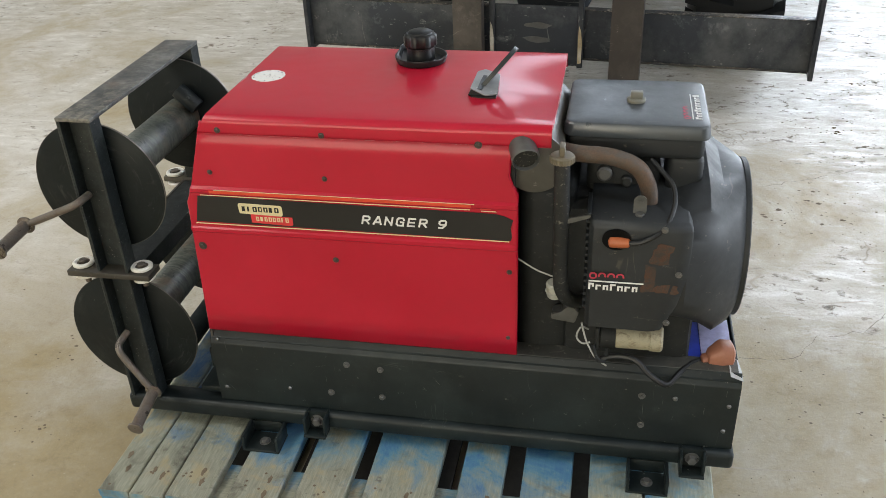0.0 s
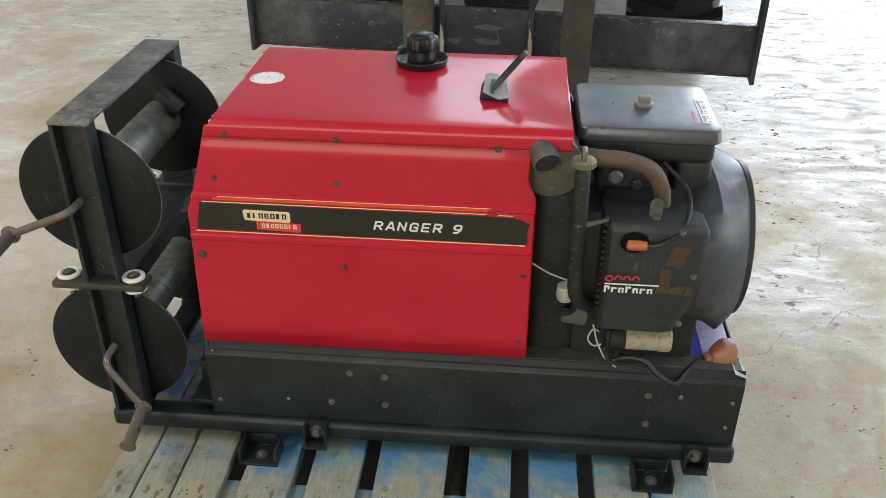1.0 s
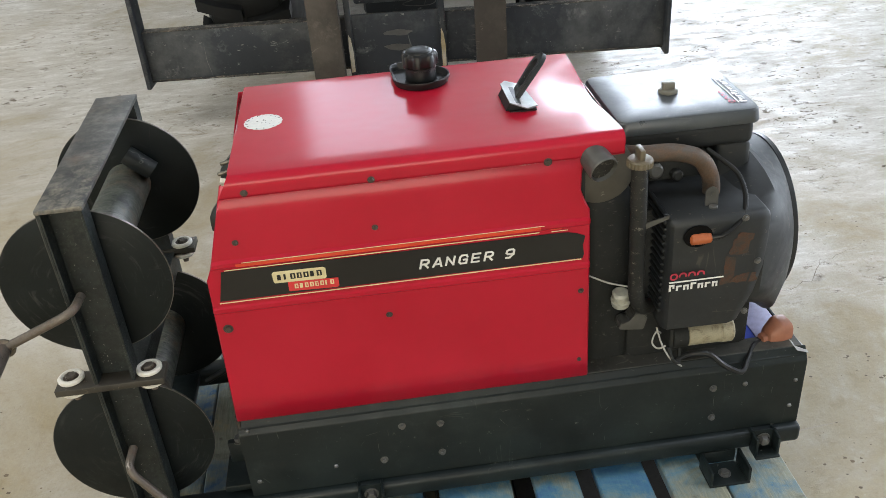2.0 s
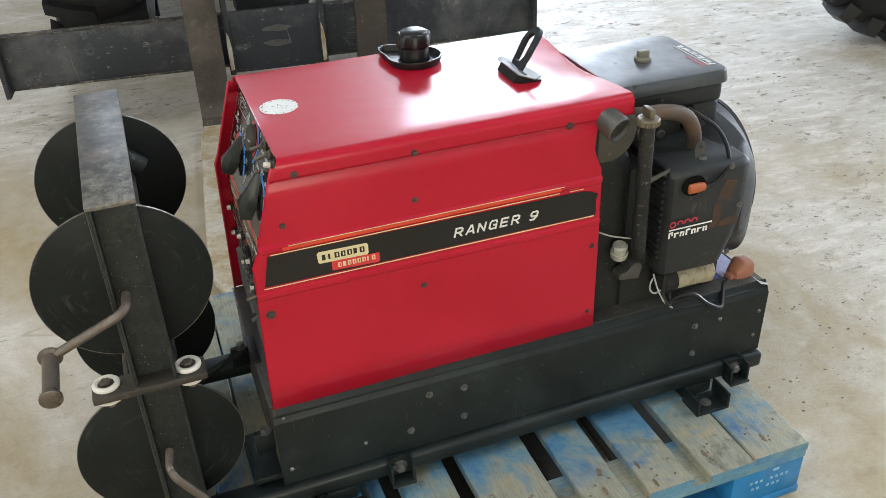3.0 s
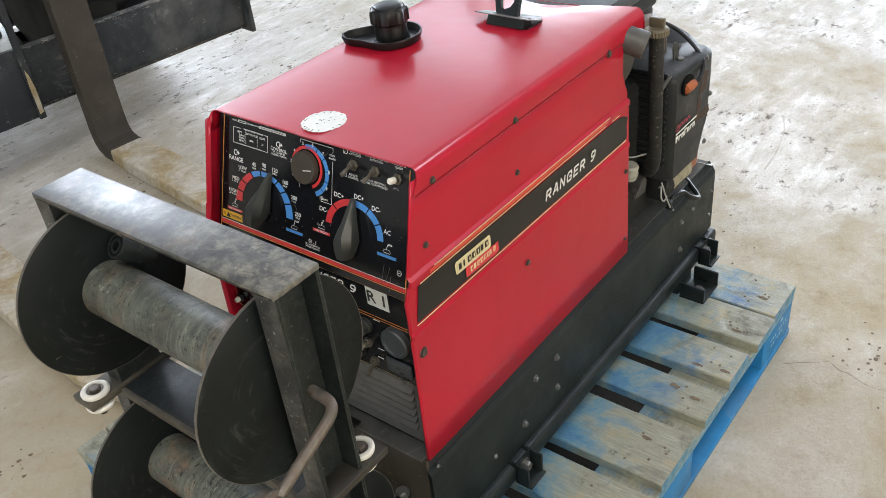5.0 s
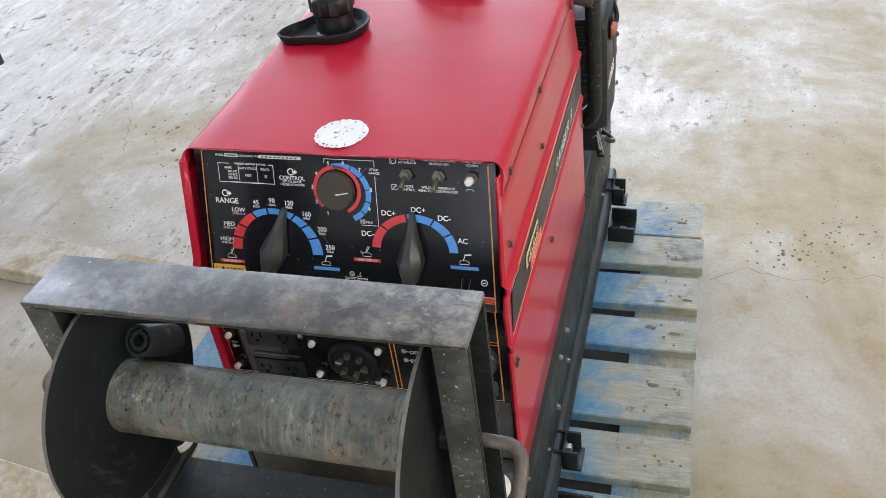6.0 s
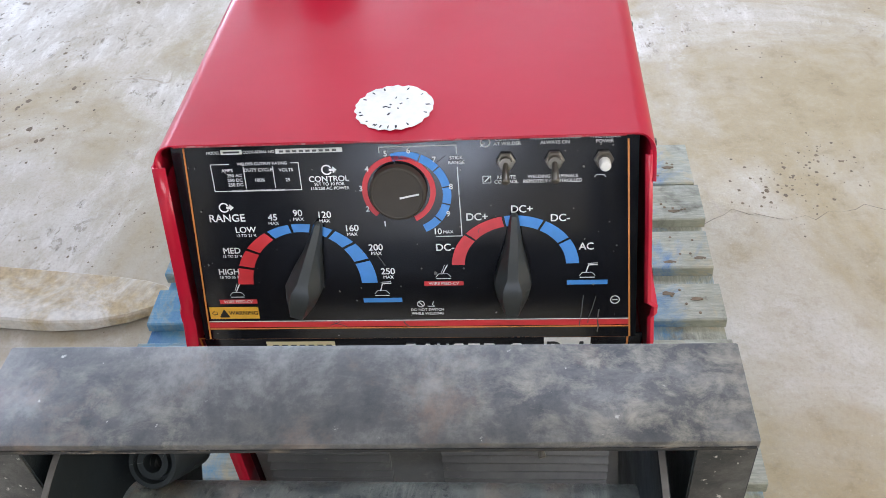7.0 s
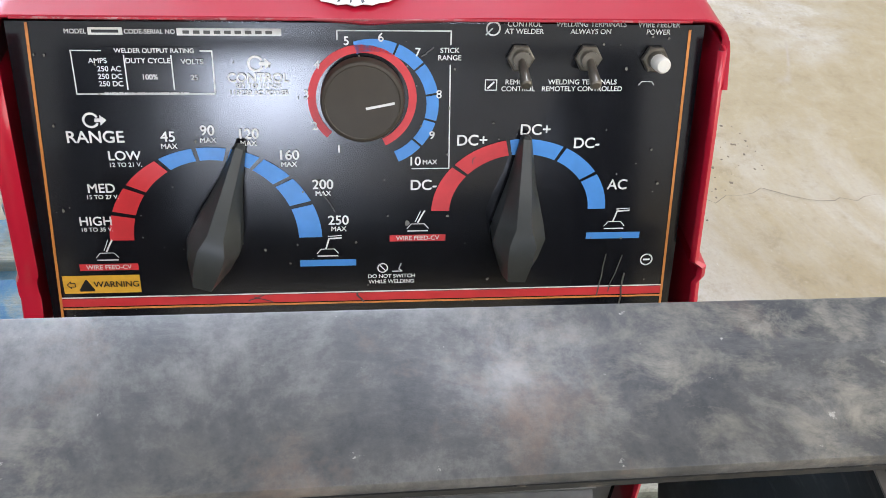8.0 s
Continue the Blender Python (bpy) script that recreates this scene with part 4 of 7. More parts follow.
# ---- the control panel ----
def control_panel():
    bm = bmesh.new()
    slab(bm, [(-0.194, -0.030), (0.196, -0.030), (0.192, 0.156), (-0.190, 0.156)], PANEL_FOOT - PANEL_N * 0.003, PANEL_U, PANEL_V, 0.003)
    face = part("control_panel", bm, PANEL, welder, "black enamel control face with printed dials")

    def stroke(name, pts, width, material, lift=0.0005):
        """A printed line through points on the face."""
        b = bmesh.new()
        for (u0, v0), (u1, v1) in zip(pts, pts[1:]):
            d = Vector((u1 - u0, v1 - v0))
            if d.length < 1e-6:
                continue
            d.normalize()
            w = Vector((-d.y, d.x)) * width / 2
            e = d * width * 0.3
            quad = [(u0 - e.x + w.x, v0 - e.y + w.y), (u0 - e.x - w.x, v0 - e.y - w.y), (u1 + e.x - w.x, v1 + e.y - w.y), (u1 + e.x + w.x, v1 + e.y + w.y)]
            b.faces.new([b.verts.new(on_panel(a, c, lift)) for a, c in quad])
        return part(name, b, material, face)

    def patch(name, u0, u1, v0, v1, material, lift=0.0004):
        b = bmesh.new()
        b.faces.new([b.verts.new(on_panel(a, c, lift)) for a, c in ((u0, v0), (u1, v0), (u1, v1), (u0, v1))])
        return part(name, b, material, face)

    def words(text, cap, u, v, material=INKWHITE, align="CENTER"):
        return lettering("printed_text", text, cap / 0.74, on_panel(u, v, 0.0007), PANEL_U, PANEL_V, material, face, align)

    def arcs(u, v, r0, r1, squash, bounds, materials, gap=1.2, inner=None):
        for (a, b), m in zip(zip(bounds, bounds[1:]), materials):
            bm = bmesh.new()
            ring_sector(bm, on_panel(u, v, 0.0002), PANEL_U, PANEL_V, r0, r1, a - gap if a > b else a + gap, b + gap if a > b else b - gap, squash, inner=inner)
            part("dial_arc", bm, m, face)

    R, B = INKRED, INKBLUE
    arcs(-0.0905, 0.026, 0.0485, 0.0625, 0.945, [180, 161.5, 143, 119, 98, 80, 62, 43, 24, 0], [R, R, R, B, B, B, B, B, B], 1.2, 1.06)
    arcs(0.092, 0.0425, 0.043, 0.054, 0.86, [180, 140, 100, 62, 32, 0], [R, R, B, B, B])
    arcs(-0.0025, 0.1135, 0.0262, 0.0308, 1.0, [-65, -20, 25, 70, 110, 150, 190, 228], [R] * 7, 0.0)
    arcs(0.0035, 0.110, 0.0305, 0.0375, 1.0, [-68, -42, -16, 10, 40, 68, 108], [B] * 6, 1.0)
    # frame lines and stripes
    stroke("orange_line", [(-0.179, 0.155), (-0.1885, -0.029)], 0.0016, INKORANGE)
    stroke("orange_line", [(0.1835, 0.153), (0.1905, -0.029)], 0.0016, INKORANGE)
    patch("red_stripe", -0.187, 0.1895, -0.0175, -0.0120, INKRED)
    patch("orange_line", -0.187, 0.1895, -0.0195, -0.0182, INKORANGE)
    patch("grey_line", -0.187, 0.1895, -0.0117, -0.0108, INKWHITE)
    # tables and boxes
    stroke("printed_frame", [(-0.1585, 0.1405), (-0.0840, 0.1405), (-0.0840, 0.1165), (-0.1585, 0.1165), (-0.1585, 0.1405)], 0.0007, INKWHITE)
    stroke("printed_line", [(-0.131, 0.138), (-0.131, 0.119)], 0.0007, INKWHITE)
    stroke("printed_line", [(-0.106, 0.138), (-0.106, 0.119)], 0.0007, INKWHITE)
    stroke("printed_frame", [(-0.016, 0.147), (-0.016, 0.152), (0.047, 0.152), (0.047, 0.1445)], 0.0007, INKWHITE)
    stroke("printed_frame", [(0.047, 0.133), (0.048, 0.071), (0.026, 0.071)], 0.0007, INKWHITE)
    patch("serial_plate", -0.1017, -0.0460, 0.1488, 0.1528, STICKER)
    patch("model_plate", -0.1480, -0.1300, 0.1490, 0.1530, STICKER)
    patch("print_bar", -0.1460, -0.1320, 0.1502, 0.1518, INKBLACK, 0.0007)
    for i in range(9):
        patch("print_bar", -0.0985 + i * 0.0055, -0.0950 + i * 0.0055, 0.1498, 0.1516, DULLGREY, 0.0007)
    words("MODEL", 0.0026, -0.1545, 0.1508)
    words("CODE-SERIAL NO", 0.0025, -0.1158, 0.1508)
    patch("title_gap", -0.1425, -0.0905, 0.1385, 0.1428, PANEL, 0.00058)
    words("WELDER OUTPUT RATING", 0.0026, -0.1145, 0.1405)
    words("AMPS", 0.0030, -0.1450, 0.1350)
    words("DUTY CYCLE", 0.0030, -0.1185, 0.1350)
    words("VOLTS", 0.0030, -0.0950, 0.1345)
    words("250 AC", 0.0030, -0.1395, 0.1305)
    words("250 DC", 0.0030, -0.1395, 0.1263)
    words("250 DC", 0.0030, -0.1395, 0.1222)
    words("100%", 0.0030, -0.1185, 0.1260)
    words("25", 0.0030, -0.0945, 0.1257)
    words("80 VOLTS MAX  OCV AT RATED 3700 RPM", 0.0018, -0.1210, 0.1167)
    words("RANGE", 0.0072, -0.1525, 0.0915)
    words("CONTROL", 0.0052, -0.0600, 0.1255)
    words("SET TO 10 FOR", 0.0028, -0.0600, 0.1210)
    words("115/230 AC POWER", 0.0028, -0.0600, 0.1172)
    for text, u, v in (("45", -0.1125, 0.0915), ("90", -0.0905, 0.0950), ("120", -0.0680, 0.0930), ("160", -0.0457, 0.0800), ("200", -0.0266, 0.0614), ("250", -0.0180, 0.0381)):
        words(text, 0.0062, u, v)
        words("MAX", 0.0032, u, v - 0.0056)
    for text, sub, u, v in (("LOW", "12 TO 21 V.", -0.1380, 0.0803), ("MED", "15 TO 27 V.", -0.1535, 0.0605), ("HIGH", "18 TO 35 V.", -0.1595, 0.0398)):
        words(text, 0.0058, u, v)
        words(sub, 0.0027, u, v - 0.0053)
    for text, u, v in (("1", -0.0165, 0.0835), ("2", -0.0300, 0.0975), ("3", -0.0340, 0.1160), ("4", -0.0275, 0.1330), ("5", -0.0110, 0.1462), ("6", 0.0080, 0.1482), ("7", 0.0285, 0.1400), ("8", 0.0410, 0.1160), ("9", 0.0375, 0.0915)):
        words(text, 0.0050, u, v)
    words("10", 0.0056, 0.0275, 0.0755)
    words("MAX", 0.0030, 0.0365, 0.0750)
    words("STICK", 0.0030, 0.0465, 0.1412)
    words("RANGE", 0.0030, 0.0465, 0.1370)
    words("CONTROL", 0.0030, 0.0880, 0.1560)
    words("AT WELDER", 0.0030, 0.0880, 0.1520)
    words("WELDING TERMINALS", 0.0030, 0.1260, 0.1562)
    words("ALWAYS ON", 0.0030, 0.1260, 0.1521)
    words("WIRE FEEDER", 0.0030, 0.1650, 0.1561)
    words("POWER", 0.0030, 0.1650, 0.1520)
    words("REMOTE", 0.0030, 0.0865, 0.1232)
    words("CONTROL", 0.0030, 0.0865, 0.1192)
    words("WELDING TERMINALS", 0.0030, 0.1240, 0.1232)
    words("REMOTELY CONTROLLED", 0.0030, 0.1240, 0.1192)
    for text, u, v in (("DC-", 0.0330, 0.0603), ("DC+", 0.0612, 0.0882), ("DC+", 0.0985, 0.0945), ("DC-", 0.1300, 0.0860), ("AC", 0.1520, 0.0592)):
        words(text, 0.0068, u, v)
    words("DO NOT SWITCH", 0.0027, 0.0140, -0.0005)
    words("WHILE WELDING", 0.0027, 0.0140, -0.0043)
    # process bars and small pictograms
    for u, v, m in ((-0.1560, 0.0095, R), (0.0300, 0.0255, R), (-0.0250, 0.0095, B), (0.1530, 0.0250, B)):
        patch("process_bar", u - 0.0172, u + 0.0172, v - 0.0022, v + 0.0022, m)
        if m is R:
            words("WIRE FEED-CV", 0.0030, u, v)
        s = 1 if m is R else -1
        stroke("pictogram", [(u - 0.006, v + 0.0048), (u + 0.006, v + 0.0048)], 0.0008, INKWHITE)
        stroke("pictogram", [(u - 0.0065, v + 0.0065), (u - 0.0040, v + 0.0095), (u + 0.0040, v + 0.0095), (u + 0.0065, v + 0.0065)], 0.0005, INKWHITE)
        if s > 0:
            stroke("pictogram", [(u, v + 0.0105), (u + 0.002, v + 0.0145), (u + 0.004, v + 0.0180)], 0.0010, INKWHITE)
            stroke("pictogram", [(u - 0.0015, v + 0.0110), (u + 0.0005, v + 0.0155), (u + 0.0015, v + 0.0180)], 0.0005, INKWHITE)
        else:
            stroke("pictogram", [(u - 0.001, v + 0.0100), (u + 0.001, v + 0.0165), (u + 0.0085, v + 0.0170)], 0.0010, INKWHITE)
            stroke("pictogram", [(u + 0.0005, v + 0.0180), (u + 0.0085, v + 0.0185)], 0.0006, INKWHITE)
    patch("warning_label", -0.1845, -0.1390, -0.0082, 0.0040, INKYELLOW)
    words("WARNING", 0.0041, -0.1531, -0.0022, INKBLACK)
    stroke("warning_sign", [(-0.1745, -0.0058), (-0.1670, -0.0058), (-0.1707, 0.0005), (-0.1745, -0.0058)], 0.0016, INKBLACK, 0.0008)
    b = bmesh.new()
    b.faces.new([b.verts.new(on_panel(u, v, 0.0007)) for u, v in ((-0.1745, -0.0058), (-0.1670, -0.0058), (-0.1707, 0.0005))])
    part("warning_sign", b, INKBLACK, face)
    stroke("warning_sign", [(-0.1820, -0.0020), (-0.1800, 0.0002), (-0.1800, -0.0008), (-0.1775, -0.0008), (-0.1775, -0.0034), (-0.1800, -0.0034), (-0.1800, -0.0044), (-0.1820, -0.0020)], 0.0005, INKBLACK, 0.0008)
    for u, v in ((-0.1525, 0.1015), (-0.0600, 0.1335)):
        b = bmesh.new()
        ring_sector(b, on_panel(u - 0.001, v, 0.0002), PANEL_U, PANEL_V, 0.0033, 0.0046, 25, 335, 1.0)
        part("pictogram", b, INKWHITE, face)
        b = bmesh.new()
        slab(b, [(u + 0.001, v - 0.001), (u + 0.004, v - 0.001), (u + 0.004, v - 0.003), (u + 0.0075, v), (u + 0.004, v + 0.003), (u + 0.004, v + 0.001), (u + 0.001, v + 0.001)], PANEL_FOOT + PANEL_N * 0.0003, PANEL_U, PANEL_V, 0.0003)
        part("pictogram", b, INKWHITE, face)
    for u, v, r in ((0.0705, 0.1535, 0.0042), (0.0085, 0.0052, 0.0034), (0.1770, 0.0075, 0.0042)):
        b = bmesh.new()
        ring_sector(b, on_panel(u, v, 0.0002), PANEL_U, PANEL_V, r * 0.78, r, 20, 380, 1.0)
        part("pictogram", b, INKWHITE, face)
    stroke("pictogram", [(0.0665, 0.1500), (0.0700, 0.1535)], 0.0007, INKWHITE)
    stroke("pictogram", [(0.0065, 0.0075), (0.0105, 0.0030)], 0.0007, INKWHITE)
    stroke("pictogram", [(0.0145, 0.0028), (0.0205, 0.0028), (0.0185, 0.0045), (0.0200, 0.0080)], 0.0006, INKWHITE)
    stroke("pictogram", [(0.0675, 0.1185), (0.0740, 0.1185), (0.0740, 0.1245), (0.0675, 0.1245), (0.0675, 0.1185)], 0.0006, INKWHITE)
    stroke("pictogram", [(0.0690, 0.1197), (0.0725, 0.1232)], 0.0010, INKWHITE)
    stroke("pictogram", [(0.1575, 0.1215), (0.1590, 0.1235), (0.1650, 0.1235), (0.1665, 0.1215)], 0.0006, INKWHITE)
    stroke("pictogram", [(0.1752, 0.0075), (0.1788, 0.0075)], 0.0012, INKWHITE)
    # scratches in the enamel
    rng = random.Random(4)
    for u, v, du, dv in ((0.1505, 0.0120, -0.003, -0.030), (0.1600, 0.0110, -0.006, -0.026), (0.1640, -0.0020, -0.002, -0.022), (-0.008, -0.012, 0.004, -0.006), (-0.072, -0.013, 0.012, -0.004), (-0.075, -0.016, 0.009, 0.004), (-0.030, 0.060, 0.010, -0.016), (0.062, 0.074, 0.001, 0.004), (0.0315, 0.138, 0.006, 0.005)):
        pts = [(u + du * k / 4 + rng.uniform(-0.0008, 0.0008), v + dv * k / 4) for k in range(5)]
        stroke("scratch", pts, rng.uniform(0.0005, 0.0013), DULLGREY, 0.0009)
    return face


face = control_panel()


def pointer_knob(u, v, angle):
    """A long pointed grip knob; angle in degrees from straight up, to the right."""
    a = radians(angle)
    d = PANEL_U * math.sin(a) + PANEL_V * math.cos(a)
    w = PANEL_N.cross(d)
    c = on_panel(u, v, 0.001)
    bm = bmesh.new()
    turned(bm, c, PANEL_N, [(0, 0.0120), (0.004, 0.0120), (0.006, 0.0105)], 28)
    rings = []
    for s, hw, lo, hi, tw in ((0.0580, 0.0016, 0.003, 0.0065, 0.8), (0.0565, 0.0030, 0.003, 0.0085, 0.7), (0.030, 0.0072, 0.002, 0.0190, 0.45), (0.008, 0.0110, 0.002, 0.0280, 0.34), (-0.002, 0.0128, 0.002, 0.0300, 0.50), (-0.015, 0.0105, 0.003, 0.0275, 0.58), (-0.029, 0.0062, 0.005, 0.0235, 0.7)):
        o = c + d * s
        g = 1.22 if s < 0.02 else 1.05
        rings.append([o + w * hw * g + PANEL_N * lo, o + w * hw * g + PANEL_N * (hi * 0.62), o + w * hw * g * tw + PANEL_N * hi, o - w * hw * g * tw + PANEL_N * hi, o - w * hw * g + PANEL_N * (hi * 0.62), o - w * hw * g + PANEL_N * lo])
    skin(bm, rings)
    es = [e for e in bm.edges if e.is_manifold and e.calc_face_angle(0) > 0.5]
    bmesh.ops.bevel(bm, geom=es, offset=0.0007, segments=2, affect="EDGES")
    part("pointer_knob", bm, KNOBPLASTIC, face, "long dark grey pointer knob", 0.5)


pointer_knob(-0.0893, 0.0333, 17.6)
pointer_knob(0.0900, 0.0350, 2.5)


def control_knob():
    c = on_panel(-0.0025, 0.1140, 0.001)
    bm = bmesh.new()
    turned(bm, c, PANEL_N, [(0, 0.0238), (0.0070, 0.0236), (0.0085, 0.0228), (0.0090, 0.0212), (0.0086, 0.0207)], 40)
    knob = part("control_knob", bm, DIALPLASTIC, face, "round brown-black control knob with a white mark")


def toggle(u, v, lever):
    c = on_panel(u, v)
    bm = bmesh.new()
    turned(bm, c, PANEL_N, [(0, 0.0080), (0.0030, 0.0080), (0.0038, 0.0070)], 6)
    turned(bm, c, PANEL_N, [(0.003, 0.0052), (0.008, 0.0050)], 16)
    if lever:
        tip = c + PANEL_N * 0.024 - PANEL_V * 0.0100
        rod(bm, c + PANEL_N * 0.006, tip, 0.0022, 12, 0.0034, 0.001)
        part("toggle_switch", bm, SWITCHSTEEL, face, "steel toggle switch with a bat lever")
    else:
        part("breaker_nut", bm, SWITCHSTEEL, face, "steel hexagon nut round a push button")
        b = bmesh.new()
        turned(b, c + PANEL_N * 0.007, PANEL_N, [(0, 0.0046), (0.009, 0.0046), (0.011, 0.0036)], 16)
        part("push_button", b, WHITE, face, "white push button")


control_knob()
mark = bmesh.new()
_c = on_panel(-0.0025, 0.1140, 0.0098)
slab(mark, [(0.0015, -0.0028), (0.0020, -0.0042), (0.0180, -0.0010), (0.0178, 0.0004)], _c, PANEL_U, PANEL_V, 0.0004)
part("knob_mark", mark, INKWHITE, face, "white pointer mark")


def paint_flecks():
    """Tiny pale chips and spatter on the control panel."""
    rng = random.Random(31)
    bm = bmesh.new()
    for k in range(75):
        u, v = rng.uniform(-0.185, 0.180), rng.uniform(-0.045, 0.150)
        big = 0.0006 * rng.uniform(0.5, 1.5) * (2.0 if rng.random() < 0.10 else 1.0)
        turn = rng.uniform(0, 6.28)
        ring = []
        for q in range(6):
            a = turn + q * math.pi / 3
            ring.append((u + big * rng.uniform(0.5, 1.3) * math.cos(a), v + big * rng.uniform(0.5, 1.6) * math.sin(a)))
        bm.faces.new([bm.verts.new(on_panel(pu, pv, 0.0013)) for pu, pv in ring])
    tagged(part("paint_spatter", bm, KNOBGREY, face), "tiny pale specks of spatter on the panel", kind="stuff")


paint_flecks()
toggle(0.0865, 0.1375, True)
toggle(0.1255, 0.1375, True)
toggle(0.1645, 0.1370, False)


# ---- lower front ----
def lower_front():
    x = -0.4045
    bm = one_box(x, x + 0.003, -0.226, FAR_Y - 0.012, 0.400, 0.679, bevel=0.0005, segs=1)
    low = part("lower_front", bm, PANEL, welder, "black lower front plate with sockets and louvres")

    def flat(name, y0, y1, z0, z1, m, lift=0.0006):
        b = bmesh.new()
        b.faces.new([b.verts.new(p) for p in ((x - lift, y1, z0), (x - lift, y0, z0), (x - lift, y0, z1), (x - lift, y1, z1))])
        return part(name, b, m, low)

    yl, yr = FAR_Y - 0.009, -0.213
    for z0, z1 in ((0.6765, 0.678), (0.6245, 0.6257), (0.620, 0.6212)):
        flat("orange_line", yr, yl, z0, z1, INKORANGE)
    flat("cream_line", yr, yl, 0.5185, 0.5195, INKCREAM)
    for y, z0, z1 in ((yl, 0.5185, 0.678), (yr, 0.5185, 0.678), (-0.0670, 0.5195, 0.621), (-0.0730, 0.5195, 0.621)):
        flat("orange_line", y - 0.0009, y + 0.0009, z0, z1, INKORANGE, 0.0008)
    # maker's plate, name bars and the unit tag
    flat("mark_plate", 0.050, 0.114, 0.6555, 0.6725, INKCREAM)
    for i in range(7):
        flat("mark_bar", 0.1025 - i * 0.0083, 0.1080 - i * 0.0083, 0.6595, 0.6688, INKBLACK, 0.0014)
    flat("mark_plate", 0.036, 0.096, 0.6390, 0.6545, INKRED)
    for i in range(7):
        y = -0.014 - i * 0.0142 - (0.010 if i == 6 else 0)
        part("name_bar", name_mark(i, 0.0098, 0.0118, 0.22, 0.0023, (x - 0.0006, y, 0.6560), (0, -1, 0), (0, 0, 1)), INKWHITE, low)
    flat("unit_tag", -0.181, -0.140, 0.6445, 0.6765, STICKER, 0.0012)
    lettering("printed_text", "R 1", 0.0285, (x - 0.0018, -0.1605, 0.6605), (0, -1, 0), (0, 0, 1), INKBLACK, low)
    lettering("printed_text", "OFF", 0.0080, (x - 0.0009, -0.100, 0.5920), (0, -1, 0), (0, 0, 1), INKWHITE, low)
    lettering("printed_text", "START", 0.0080, (x - 0.0009, -0.104, 0.5760), (0, -1, 0), (0, 0, 1), INKWHITE, low)
    for yi, zi in ((-0.085, 0.5925), (-0.086, 0.5765), (0.166, 0.568), (-0.038, 0.5255)):
        b = bmesh.new()
        turned(b, (x - 0.0005, yi, zi), (-1, 0, 0), [(0, 0.0034), (0.0004, 0.0034), (0.0004, 0.0024), (0, 0.0024)], 18)
        box(b, x - 0.0010, x - 0.0006, yi - 0.0075, yi - 0.0034, zi - 0.0005, zi + 0.0005)
        part("printed_symbol", b, INKWHITE, low)
    lettering("printed_text", "115/230V", 0.0062, (x - 0.0009, -0.012, 0.5250), (0, -1, 0), (0, 0, 1), INKWHITE, low)
    lettering("printed_text", "115V", 0.0062, (x - 0.0009, 0.166, 0.5755), (0, -1, 0), (0, 0, 1), INKWHITE, low)
    # sockets, breakers and switches
    for y, z in ((0.1655, 0.594), (0.1675, 0.5355), (0.0415, 0.595), (0.0415, 0.5380), (-0.0520, 0.594), (-0.0500, 0.5360)):
        b = bmesh.new()
        turned(b, (x, y, z), (-1, 0, 0), [(0, 0.0080), (0.004, 0.0080), (0.005, 0.0065)], 6)
        part("breaker_nut", b, RUBBER, low, "black hexagon nut round a push button")
        b = bmesh.new()
        turned(b, (x - 0.004, y, z), (-1, 0, 0), [(0, 0.0046), (0.006, 0.0046), (0.008, 0.0035)], 16)
        part("push_button", b, WHITE, low, "white push button")
    for zc in (0.5915, 0.5315):
        b = one_box(x - 0.0018, x, 0.066, 0.142, zc - 0.0175, zc + 0.0175, bevel=0.0012)
        sock = part("duplex_socket", b, RUBBER, low, "black household double socket")
        for y in (0.126, 0.086):
            for dy, dz, hw, hh in ((-0.0062, 0.0035, 0.0011, 0.0045), (0.0062, 0.0035, 0.0014, 0.0038), (0, -0.0065, 0.0024, 0.0024)):
                b = one_box(x - 0.0023, x - 0.0016, y + dy - hw, y + dy + hw, zc + dz - hh, zc + dz + hh)
                part("socket_slot", b, HOLLOW, sock)
    b = one_box(x - 0.0024, x, 0.069, 0.139, 0.5592, 0.5608)
    part("panel_rib", b, BOLT, low)
    for y, z in ((0.0605, 0.599), (0.1455, 0.5975)):
        b = bmesh.new()
        turned(b, (x, y, z), (-1, 0, 0), [(0, 0.0045), (0.0012, 0.0042), (0.0022, 0.0026), (0.0024, 0.0)], 14)
        part("screw", b, BOLT, low)
    b = bmesh.new()
    turned(b, (x, -0.0100, 0.5625), (-1, 0, 0), [(0, 0.036), (0.004, 0.036), (0.008, 0.031), (0.005, 0.028), (0.005, 0.0)], 36)
    part("power_socket", b, RUBBER, low, "large round black power socket")
    for k in range(6):
        a = 2 * math.pi * k / 6 + 0.3
        b = bmesh.new()
        rod(b, (x - 0.004, -0.010 + 0.017 * math.cos(a), 0.5625 + 0.017 * math.sin(a)), (x - 0.012, -0.010 + 0.017 * math.cos(a), 0.5625 + 0.017 * math.sin(a)), 0.0042, 10)
        part("terminal_stud", b, BOLT, low)
        b = bmesh.new()
        rod(b, (x - 0.010, -0.010 + 0.013 * math.cos(a), 0.5625 + 0.013 * math.sin(a)), (x - 0.011, -0.010 + 0.023 * math.cos(a), 0.5625 + 0.023 * math.sin(a)), 0.0022, 8)
        part("terminal_link", b, SWITCHSTEEL, low)
    b = bmesh.new()
    turned(b, (x, -0.1030, 0.5465), (-1, 0, 0), [(0, 0.0150), (0.004, 0.0150), (0.005, 0.0125), (0.010, 0.0120), (0.011, 0.0105)], 30)
    part("start_button", b, RUBBER, low, "round black rubber start button")
    b = bmesh.new()
    turned(b, (x, -0.128, 0.601), (-1, 0, 0), [(0, 0.0125), (0.006, 0.0125), (0.008, 0.0105), (0.016, 0.0098), (0.018, 0.0080)], 28)
